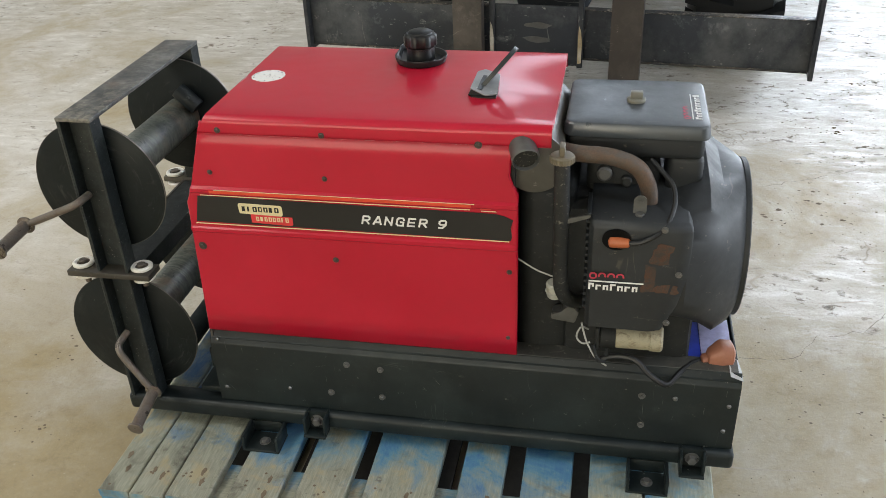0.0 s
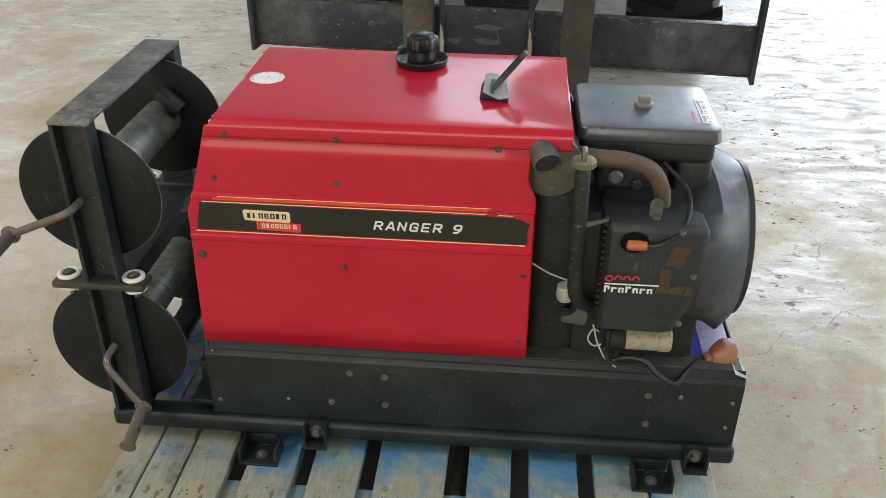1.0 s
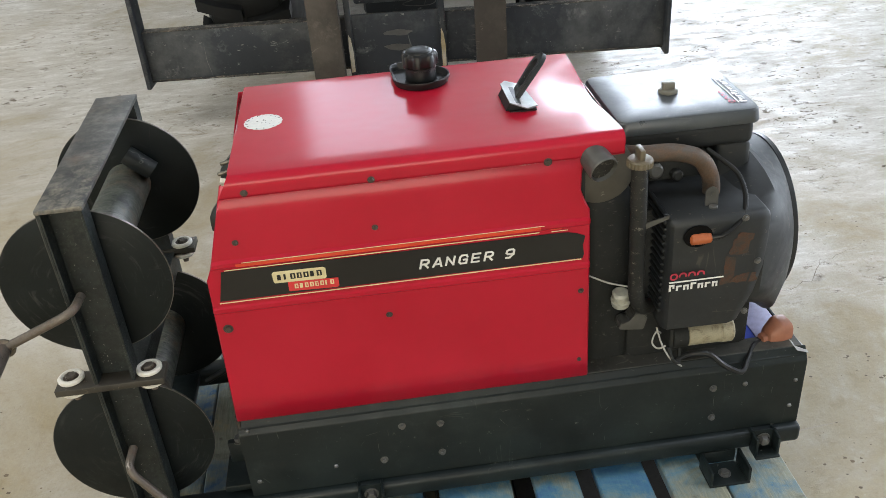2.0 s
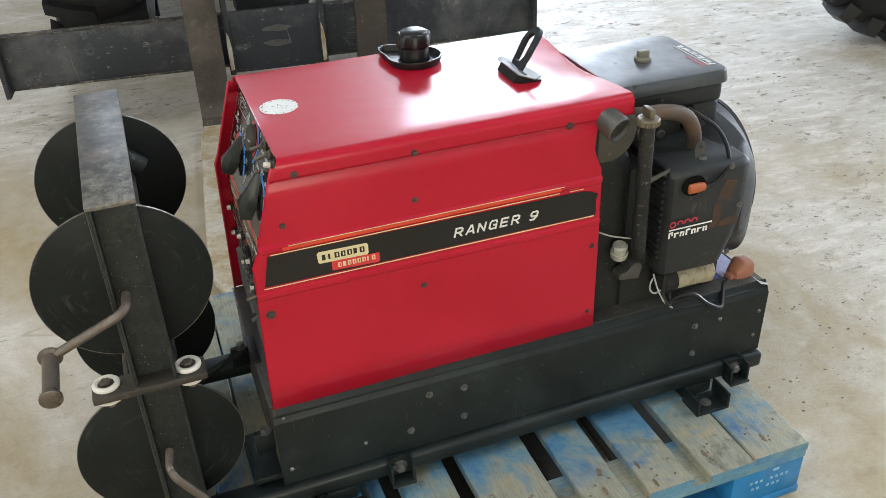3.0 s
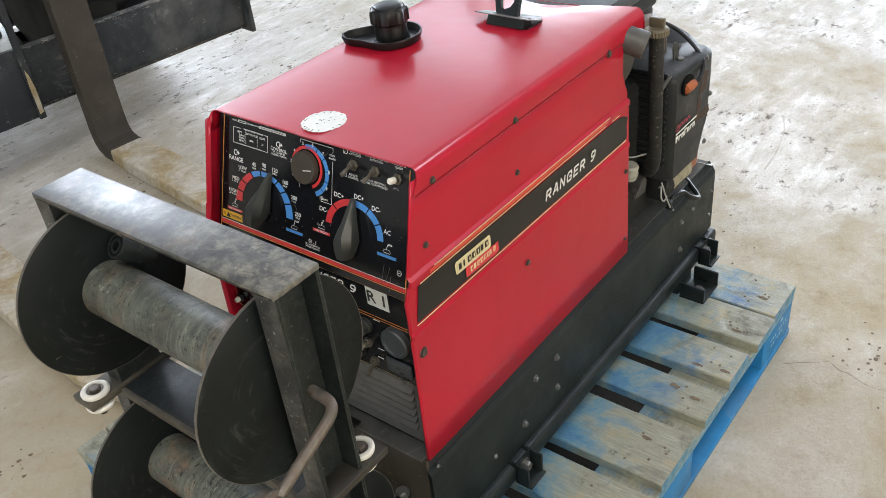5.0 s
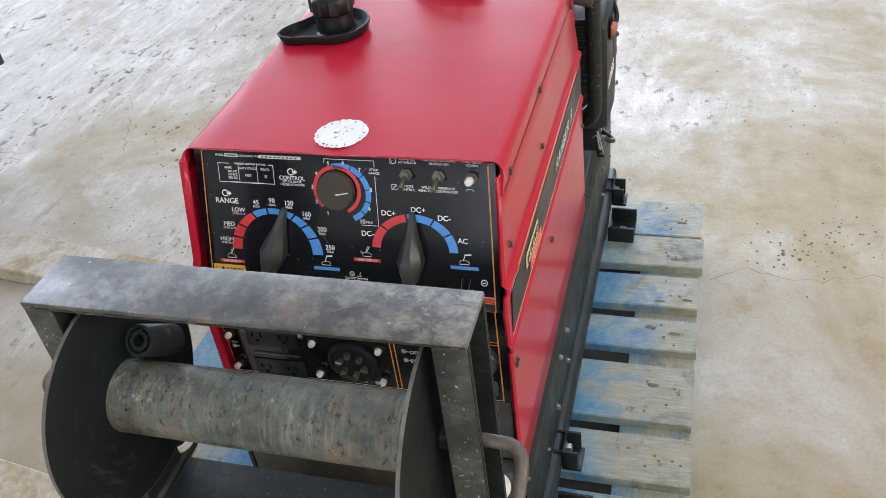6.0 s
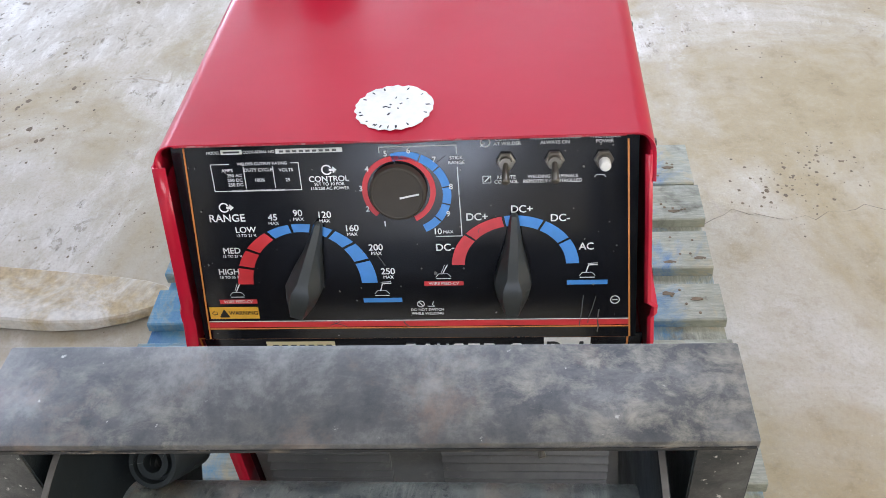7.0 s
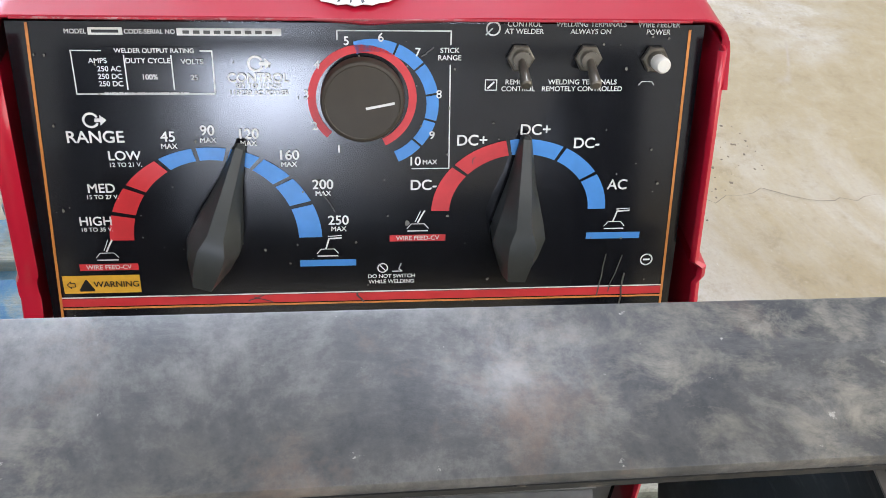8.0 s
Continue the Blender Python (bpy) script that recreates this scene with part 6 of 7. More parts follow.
    for cx, cz, r in ((0.345, 0.735, 0.014), (0.385, 0.722, 0.010)):
        bm = bmesh.new()
        turned(bm, (cx, -0.110, cz), (0.1, -1, 0.1), [(0, r), (0.018, r), (0.021, r * 0.7)], 16)
        part("filler_boss", bm, DULLGREY if r > 0.012 else ENGINE, block)
    # exhaust: can end, outlet and rusty pipe
    bm = bmesh.new()
    turned(bm, (0.226, 0.08, 0.788), (0, -1, 0), [(0, 0.050), (0.275, 0.052), (0.278, 0.056), (0.284, 0.056), (0.286, 0.050), (0.287, 0.0)], 48)
    part("muffler", bm, MUFFLER, block, "dull brown-grey exhaust can")
    bm = bmesh.new()
    turned(bm, (0.200, -0.193, 0.836), (0.30, -1, -0.35), [(0, 0.0225), (0.056, 0.0240), (0.064, 0.0240), (0.066, 0.0225), (0.058, 0.0205)], 28)
    part("exhaust_outlet", bm, DULLGREY, block, "short scuffed grey exhaust outlet")
    bm = bmesh.new()
    turned(bm, Vector((0.200, -0.193, 0.836)) + Vector((0.30, -1, -0.35)).normalized() * 0.0585, (0.30, -1, -0.35), [(0, 0.0202), (0.001, 0.0202)], 28)
    part("outlet_mouth", bm, TUBE, block, "dark disc in the mouth of the exhaust outlet")
    bm = bmesh.new()
    bent(bm, [(0.235, -0.150, 0.800), (0.295, -0.190, 0.803), (0.352, -0.186, 0.801), (0.402, -0.182, 0.783), (0.425, -0.180, 0.742), (0.428, -0.178, 0.690)], 0.0148, 18, 0.05, 9)
    part("exhaust_pipe", bm, RUST, block, "rusty bent exhaust pipe")
    # oil filler tube and its cap
    bm = bmesh.new()
    bent(bm, [(0.277, -0.244, 0.818), (0.281, -0.247, 0.560), (0.300, -0.230, 0.525), (0.330, -0.20, 0.51)], 0.0135, 16, 0.03, 6)
    part("oil_filler_tube", bm, TUBE, block, "black oil filler tube")
    bm = bmesh.new()
    rings = []
    for r, z, t in ((0.0165, 0.812, 0), (0.0205, 0.813, 1), (0.0205, 0.822, 1), (0.0185, 0.825, 0), (0.0120, 0.8265, 0)):
        rings.append([Vector((0.277 + (r + t * 0.0007 * (1 if k % 2 else -1)) * math.cos(2 * math.pi * k / 48), -0.244 + (r + t * 0.0007 * (1 if k % 2 else -1)) * math.sin(2 * math.pi * k / 48), z)) for k in range(48)])
    skin(bm, rings)
    box(bm, 0.2725, 0.2815, -0.258, -0.230, 0.826, 0.843, bevel=0.002)
    part("oil_cap", bm, OILCAP, block, "knurled grey-brown oil cap")
    bm = bmesh.new()
    slab(bm, [(0.0, 0.0), (0.038, 0.014), (0.038, 0.020), (0.0, 0.010)], (0.290, -0.250, 0.700), (1, 0, 0), (0, 0, 1), 0.003)
    part("tube_clip", bm, DULLGREY, block)
    # behind the tube: cross rod, filter, bracket
    bm = bmesh.new()
    rod(bm, (0.205, -0.05, 0.775), (0.44, -0.10, 0.770), 0.003, 8)
    part("control_rod", bm, BARESTEEL, block)
    bm = bmesh.new()
    turned(bm, (0.270, -0.200, 0.520), (-0.1, -0.25, 1), [(0, 0.016), (0.012, 0.0175), (0.013, 0.0145), (0.028, 0.0150), (0.032, 0.011)], 20)
    part("fuel_filter", bm, CLOUDY, block, "cloudy white plastic filter")
    bm = bmesh.new()
    slab(bm, [(0.0, 0.0), (0.045, -0.006), (0.052, 0.020), (0.040, 0.036), (0.026, 0.030), (0.020, 0.016), (0.002, 0.014)], (0.264, -0.218, 0.474), (1, 0, 0), (0, 0, 1), -0.03)
    bmesh.ops.bevel(bm, geom=bm.edges[:], offset=0.002, segments=2, affect="EDGES")
    part("casting_bracket", bm, DULLGREY, block, "dull grey cast bracket")
    # starter with cream solenoid
    bm = bmesh.new()
    turned(bm, (0.355, -0.222, 0.452), (1, 0, 0), [(0, 0.020), (0.004, 0.024), (0.030, 0.024), (0.031, 0.020)], 24)
    box(bm, 0.348, 0.356, -0.245, -0.20, 0.430, 0.480, bevel=0.003)
    part("starter", bm, ENGINE, block, "black starter motor")
    bm = bmesh.new()
    turned(bm, (0.385, -0.222, 0.452), (1, 0, 0), [(0, 0.0215), (0.002, 0.0235), (0.062, 0.0235), (0.064, 0.025), (0.082, 0.025), (0.086, 0.021)], 24)
    part("solenoid", bm, CREAM, block, "stained cream solenoid")
    for pts, r, m, n in (
        ([(0.335, -0.235, 0.470), (0.322, -0.246, 0.485), (0.312, -0.250, 0.462), (0.325, -0.252, 0.447), (0.340, -0.250, 0.452)], 0.0017, WIREWHITE, "grey wire"),
        ([(0.322, -0.246, 0.492), (0.332, -0.252, 0.455), (0.350, -0.255, 0.420), (0.372, -0.252, 0.402)], 0.0017, WIREWHITE, "grey wire"),
        ([(0.200, -0.215, 0.602), (0.235, -0.226, 0.586), (0.262, -0.232, 0.580), (0.284, -0.232, 0.572)], 0.0016, WIREWHITE, "grey wire"),
        ([(0.360, -0.245, 0.412), (0.390, -0.240, 0.420), (0.425, -0.245, 0.418), (0.450, -0.255, 0.392), (0.485, -0.262, 0.372), (0.512, -0.225, 0.385), (0.534, -0.198, 0.386), (0.550, -0.190, 0.384)], 0.0055, RUBBER, "thick black battery cable"),
        ([(0.345, -0.248, 0.446), (0.352, -0.256, 0.420), (0.368, -0.250, 0.405), (0.372, -0.235, 0.43)], 0.0035, ENGINE, "black starter lead")):
        bm = bmesh.new()
        bent(bm, pts, r, 8, 0.015, 4)
        part("cable" if r > 0.003 else "wire", bm, m, block, n)
    # battery and terminal boot in the tray
    bat = part("battery", one_box(0.508, 0.612, -0.215, -0.03, 0.2202, 0.374, bevel=0.004), RUBBER, welder, "black battery with a blue label in the tray")
    part("battery_label", one_box(0.528, 0.551, -0.190, -0.05, 0.3738, 0.3752), PAPERBLUE, bat)
    part("battery_label", one_box(0.552, 0.610, -0.170, -0.035, 0.3745, 0.3760), LEAD, bat)
    bm = bmesh.new()
    rings = []
    for s, w, h in ((0.0, 0.008, 0.008), (0.002, 0.011, 0.012), (0.012, 0.011, 0.012), (0.015, 0.016, 0.020), (0.034, 0.022, 0.031), (0.040, 0.0235, 0.031), (0.062, 0.0235, 0.022), (0.067, 0.016, 0.014)):
        c = Vector((0.548, -0.190, 0.384)) + Vector((0.93, 0.22, 0.24)) * s * 0.95
        rings.append([c + Vector((-0.15, 1, 0)) * math.copysign(abs(math.cos(a)) ** 0.6, math.cos(a)) * w + Vector((0, 0, 1)) * h * math.copysign(abs(math.sin(a)) ** 0.6, math.sin(a)) for a in [2 * math.pi * k / 18 for k in range(18)]])
    skin(bm, rings)
    rings_ = [[(0.5990, -0.236, 0.3880), (0.6225, -0.236, 0.3790)], [(0.5985, -0.210, 0.3890), (0.6225, -0.210, 0.3800)], [(0.5985, -0.172, 0.3860), (0.6180, -0.172, 0.3790)]]
    tag = bmesh.new()
    for r0, r1 in zip(rings_, rings_[1:]):
        low = [tag.verts.new(q) for q in (r0[0], r0[1], r1[1], r1[0])]
        top = [tag.verts.new((q.co.x, q.co.y, q.co.z + 0.0008)) for q in low]
        tag.faces.new(top)
        tag.faces.new(low[::-1])
        for k in range(4):
            tag.faces.new((low[k], low[(k + 1) % 4], top[(k + 1) % 4], top[k]))
    part("paper_tag", tag, WIREWHITE, bat, "dirty white paper tag")
    part("terminal_boot", bm, BOOT, bat, "faded orange-brown terminal boot")


engine()


# ---- skid frame under the welder ----
def skid():
    frame_ = thing("skid_frame", (0, 0, 0.141), "black welded steel skid frame lying on the pallet", "skid frame")
    for y0, y1, n in ((-0.254, -0.204, "skid_rail"), (0.158, 0.208, "skid_rail")):
        bm = one_box(-0.648, 0.627, y0, y1, 0.172, 0.2125, bevel=0.010, segs=3)
        part(n, bm, BLACK, frame_)
    for x in (-0.640, -0.355, 0.445):
        part("cross_member", one_box(x, x + 0.04, -0.204, 0.158, 0.174, 0.208, bevel=0.004), BLACK, frame_)
    for x in (-0.370, 0.430):
        part("skid_foot", one_box(x, x + 0.07, -0.250, 0.205, 0.1415, 0.1722, bevel=0.003), BLACK, frame_)
    for x in (-0.214, 0.548):
        bm = bmesh.new()
        box(bm, x - 0.024, x + 0.024, -0.286, -0.2535, 0.171, 0.176, bevel=0.001)
        box(bm, x - 0.024, x - 0.019, -0.280, -0.240, 0.1755, 0.216, bevel=0.001)
        box(bm, x + 0.019, x + 0.024, -0.280, -0.240, 0.1755, 0.216, bevel=0.001)
        box(bm, x - 0.024, x + 0.024, -0.2560, -0.2545, 0.1755, 0.219)
        lug = part("lug", bm, BLACK, frame_, "black welded lug with a bolt")
        bm = bmesh.new()
        hexbolt(bm, (x, -0.2562, 0.197), (0, -1, 0), 0.010, 0.010, 0.014)
        part("bolt", bm, BOLT, lug)
    for x in (-0.40, 0.0, 0.5):
        part("spacer", one_box(x, x + 0.06, -0.226, -0.19, 0.2125, 0.2146), BLACK, frame_)
        part("spacer", one_box(x, x + 0.06, 0.150, 0.180, 0.2125, 0.2146), BLACK, frame_)
    return frame_


skid()


def hold_down(x):
    """A piece of steel channel screwed to the pallet against the rail."""
    ob = thing("hold_down_bracket", (x, -0.29, 0.141), "short black steel channel screwed to the pallet boards", "bracket", "hold-down brackets on the pallet")
    bm = bmesh.new()
    box(bm, x - 0.040, x + 0.040, -0.312, -0.2550, 0.1415, 0.1470, bevel=0.001)
    box(bm, x - 0.040, x - 0.034, -0.312, -0.2550, 0.1465, 0.180, bevel=0.0015)
    box(bm, x + 0.034, x + 0.040, -0.312, -0.2550, 0.1465, 0.180, bevel=0.0015)
    body = part("channel", bm, BLACK, ob)
    bm = bmesh.new()
    hexbolt(bm, (x, -0.284, 0.147), (0, 0, 1), 0.008, 0.006, 0.012)
    part("screw", bm, BOLT, ob)


hold_down(-0.327)
hold_down(0.465)


# ---- cable reel stand ----
def reel_stand():
    st = thing("cable_reel_stand", (-0.605, -0.02, 0.2), "black steel stand with two crank cable reels beside the welder", "reel stand")
    x0, x1 = -0.645, -0.568
    ya, yb = -0.252, 0.209

    def tapered(bm):
        """The stand's west edge runs in a little towards the south."""
        for v in bm.verts:
            if v.co.x < -0.61:
                v.co.x += 0.0065 * (yb - v.co.y) / (yb - ya)
        return bm

    part("top_bar", tapered(one_box(x0, x1, ya, yb, 0.8495, 0.8575, bevel=0.0015)), BARSTEEL, st, "flat black bar with rubbed paint")
    for y, s in ((ya, 1), (yb, -1)):
        bm = bmesh.new()
        o = lambda d: y + s * d
        prof = [(x0 + 0.002, o(0.0)), (x0 + 0.008, o(0.0)), (x0 + 0.009, o(0.028)), (x1 - 0.009, o(0.028)), (x1 - 0.008, o(0.0)), (x1 - 0.002, o(0.0)), (x1 - 0.002, o(0.034)), (x0 + 0.002, o(0.034))]
        flange = one_box(x0 + 0.0008, x0 + 0.0026, min(o(0.001), o(0.033)), max(o(0.001), o(0.033)), 0.2, 0.849)
        skin(bm, [[(px, py, z) for px, py in prof] for z in (0.199, 0.8494)])
        post = part("post", tapered(bm), POSTSTEEL, st, "black channel post with worn edges")
        part("flange_face", tapered(flange), FLANGESTEEL, post, "outer flange of the post with pale paint chips")
        for px in (x0 + 0.0045, x1 - 0.0045):
            bm = bmesh.new()
            rod(bm, (px, o(0.0004), 0.2), (px, o(0.0004), 0.849), 0.0012, 8)
            part("worn_edge", tapered(bm), POSTSTEEL, post, "post edge rubbed to grey steel")
    part("bar_edge", tapered(one_box(x0 - 0.0006, x0 + 0.002, ya + 0.002, yb - 0.002, 0.8500, 0.8525)), CHIPPEDEDGE, st, "rusty lower edge of the bar")
    part("foot_bar", one_box(x0 + 0.01, x1 - 0.01, ya + 0.05, yb - 0.05, 0.199, 0.215, bevel=0.002), BLACK, st)
    # middle angle with porcelain guide rings at its ends
    bm = bmesh.new()
    prof = [(x0, 0.525), (x0, 0.519), (x1 - 0.004, 0.519), (x1 - 0.004, 0.485), (x1 + 0.002, 0.485), (x1 + 0.002, 0.525)]
    skin(bm, [[(px, y, pz) for px, pz in prof] for y in (ya + 0.041, yb - 0.041)])
    part("middle_bar", bm, POSTSTEEL, st, "black steel angle between the posts")
    part("front_lip", one_box(x0 - 0.007, x0 - 0.0003, ya + 0.041, yb - 0.041, 0.512, 0.5265, bevel=0.001), ARMSTEEL, st, "worn brown lip of the middle angle")
    for y in (-0.230, 0.190):
        bm = bmesh.new()
        s = -1 if y < 0 else 1
        box(bm, -0.702, -0.524, y - (0.028 if s < 0 else 0.020), y + (0.020 if s < 0 else 0.028), 0.517, 0.530, bevel=0.002)
        arm = part("guide_arm", bm, ARMSTEEL, st, "brown steel arm with two guide rings")
        for x in (-0.679, -0.551):
            for z in (0.5302, 0.5050):
                bm = bmesh.new()
                turned(bm, (x, y, z), (0, 0, 1), [(0, 0.0190), (0.0015, 0.0215), (0.0055, 0.0218), (0.0080, 0.0195), (0.0086, 0.0160), (0.0070, 0.0135), (0.003, 0.012)], 32)
                part("guide_ring", bm, WHITE, arm, "white porcelain ring, grubby")
            bm = bmesh.new()
            hexbolt(bm, (x, y, 0.5340), (0, 0, 1), 0.0095, 0.006, 0.0130)
            rod(bm, (x, y, 0.490), (x, y, 0.534), 0.006, 10)
            part("bolt", bm, CRANK, arm)
    # reels
    def reel(cx, cz, r, crank_pts, grip):
        for y in (-0.2050, 0.1620):
            bm = bmesh.new()
            prof = [(0, 0.0), (0, r - 0.002), (0.0012, r), (0.0042, r), (0.0054, r - 0.002), (0.0054, 0.0)]
            turned(bm, (cx, y, cz), (0, 1, 0), prof, 72)
            disc = part("reel_disc", bm, DISC_HIGH if cz > 0.5 else DISC_LOW, st, "round black reel disc with scuffs")
            bm = bmesh.new()
            turned(bm, (cx, y + 0.0008, cz), (0, 1, 0), [(0, r - 0.002), (0, r + 0.0003), (0.0038, r + 0.0003), (0.0038, r - 0.002)], 72)
            part("disc_edge", bm, BAREEDGE, disc, "disc edge rubbed to bare steel")
        bm = bmesh.new()
        turned(bm, (cx, -0.2000, cz), (0, 1, 0), [(0, 0.0415), (0.362, 0.0415)], 36)
        part("reel_drum", bm, DRUM, st, "scraped steel drum with faded paint")
        bm = bmesh.new()
        rod(bm, (cx, -0.2155, cz), (cx, 0.220, cz), 0.013, 18)
        part("axle", bm, BLACKSTEEL, st)
        bm = bmesh.new()
        bent(bm, crank_pts, 0.0072, 14, 0.025, 7)
        crank = part("crank", bm, CRANK, st, "brown bent crank")
        (gx, gy, gz), (hx, hy, hz) = grip
        bm = bmesh.new()
        ln = (Vector(grip[1]) - Vector(grip[0])).length
        turned(bm, grip[0], Vector(grip[1]) - Vector(grip[0]), [(0, 0.013), (0.003, 0.0175), (0.006, 0.0175), (0.008, 0.0118), (ln - 0.008, 0.0118), (ln - 0.005, 0.0160), (ln - 0.001, 0.0160), (ln, 0.014)], 22)
        part("grip", bm, CRANK, crank, "worn brown steel grip")

    reel(-0.614, 0.696, 0.1335, [(-0.614, -0.245, 0.700), (-0.616, -0.290, 0.700), (-0.733, -0.292, 0.651)], [(-0.733, -0.286, 0.651), (-0.733, -0.384, 0.645)])
    reel(-0.622, 0.352, 0.1400, [(-0.612, -0.245, 0.378), (-0.617, -0.290, 0.368), (-0.556, -0.292, 0.263)], [(-0.556, -0.286, 0.263), (-0.555, -0.384, 0.240)])
    # brown end fitting of the upper axle outside the far post
    bm = bmesh.new()
    turned(bm, (-0.614, 0.2095, 0.700), (0, 1, 0), [(0, 0.0120), (0.030, 0.0120), (0.032, 0.0175), (0.050, 0.0185), (0.054, 0.0160)], 22)
    part("axle_end", bm, CRANK, st, "brown rusty axle end")
    part("lock_bar", one_box(-0.622, -0.606, 0.226, 0.236, 0.700, 0.776, bevel=0.002), CRANK, st, "short brown flat bar on the axle end")
    # short cable socket welded to the far disc
    bm = bmesh.new()
    turned(bm, (-0.555, 0.129, 0.730), (-0.74, 0.07, 0.67), [(0, 0.0185), (0.055, 0.0185), (0.057, 0.0175), (0.057, 0.0145), (0.050, 0.0140), (0.050, 0.0118), (0.0565, 0.0115), (0.0565, 0.0070), (0.03, 0.0066)], 26)
    part("cable_socket", bm, BLACKSTEEL, st, "black tube stub on the reel disc")


reel_stand()


# ---- pallet ----
def pallet():
    pal = thing("pallet", (-0.014, 0.048, 0), "blue-painted wooden pallet with worn pale boards", "pallet")
    y0, y1 = -0.460, 0.556
    rng = random.Random(21)
    boards = [(-0.622, -0.556), (-0.553, -0.480), (-0.477, -0.387), (-0.353, -0.251), (-0.219, -0.117), (-0.086, 0.056), (0.099, 0.187), (0.222, 0.322), (0.353, 0.459), (0.463, 0.594)]
    for a, b in boards:
        bm = bmesh.new()
        n = 9
        dz = rng.uniform(-0.001, 0.0012)
        rings = []
        for k in range(n + 1):
            y = y0 + (y1 - y0) * k / n + (rng.uniform(-0.004, 0.004) if k in (0, n) else 0)
            e0, e1 = a + rng.uniform(0, 0.0016), b - rng.uniform(0, 0.0016)
            t = 0.141 + dz + rng.uniform(-0.0008, 0.0008)
            c = 0.0025
            rings.append([(e0, y, 0.1205), (e1, y, 0.1205), (e1, y, t - c), (e1 - c, y, t), (e0 + c, y, t), (e0, y, t - c)])
        skin(bm, rings)
        board = part("deck_board", bm, WOOD_DIRTY if b < -0.38 else WOOD_BARE, pal)
        for k in range(3 if b - a > 0.08 else 2):
            for yy in (-0.385, -0.42):
                nx, ny = a + (b - a) * rng.uniform(0.15, 0.85), yy + rng.uniform(-0.025, 0.03)
                bm = bmesh.new()
                turned(bm, (nx, ny, 0.1413 + dz), (0, 0, 1), [(0, 0.0029), (0.0006, 0.0024)], 9)
                part("nail", bm, DIRT, board)
                if rng.random() < 0.30:
                    bm = bmesh.new()
                    ring = [(0.005 * math.cos(2 * math.pi * q / 12) * rng.uniform(0.6, 1.2), 0.010 * math.sin(2 * math.pi * q / 12) * rng.uniform(0.6, 1.2)) for q in range(12)]
                    slab(bm, ring, (nx, ny + 0.01, 0.1412 + dz), (1, 0, 0), (0, 1, 0), 0.0007)
                    part("knot_stain", bm, DIRT, board)
    for ya, yb in ((-0.458, -0.334), (-0.014, 0.110), (0.430, 0.554)):
        part("stringer_board", one_box(-0.620, 0.592, ya, yb, 0.1000, 0.1204, bevel=0.002), WOOD_BLUE, pal)
        for xa, xb in ((-0.619, -0.474), (-0.086, 0.058), (0.420, 0.591)):
            part("block", one_box(xa, xb, ya + 0.001, yb - 0.001, 0.0182, 0.0999, bevel=0.003), BLUEPAINT, pal)
    # inner bottom boards added so the deck gaps look as dark as shade
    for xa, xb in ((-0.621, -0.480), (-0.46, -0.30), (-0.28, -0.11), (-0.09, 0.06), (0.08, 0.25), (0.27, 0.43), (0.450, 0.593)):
        part("bottom_board", one_box(xa, xb, -0.334, 0.430, 0.0, 0.018, bevel=0.002), GAPWOOD, pal)
    for ya, yb in ((-0.459, -0.336), (0.432, 0.555)):
        part("bottom_board", one_box(-0.621, 0.593, ya, yb, 0.0, 0.018, bevel=0.002), BLUEPAINT, pal)
    # faded stencil on the corner block as bars
    for row, (z, n, xs) in enumerate(((0.066, 8, 0.462), (0.048, 6, 0.468))):
        for k in range(n):
            if (k + row) % 5 == 3:
                continue
            x = xs + k * 0.0125
            bm = bmesh.new()
            box(bm, x, x + 0.0065, -0.4580, -0.4567, z, z + 0.0065)
            part("stencil_bar", bm, STENCIL, pal)
    part("stencil_bar", one_box(0.515, 0.530, -0.4580, -0.4567, 0.088, 0.094), STENCIL, pal)


pallet()


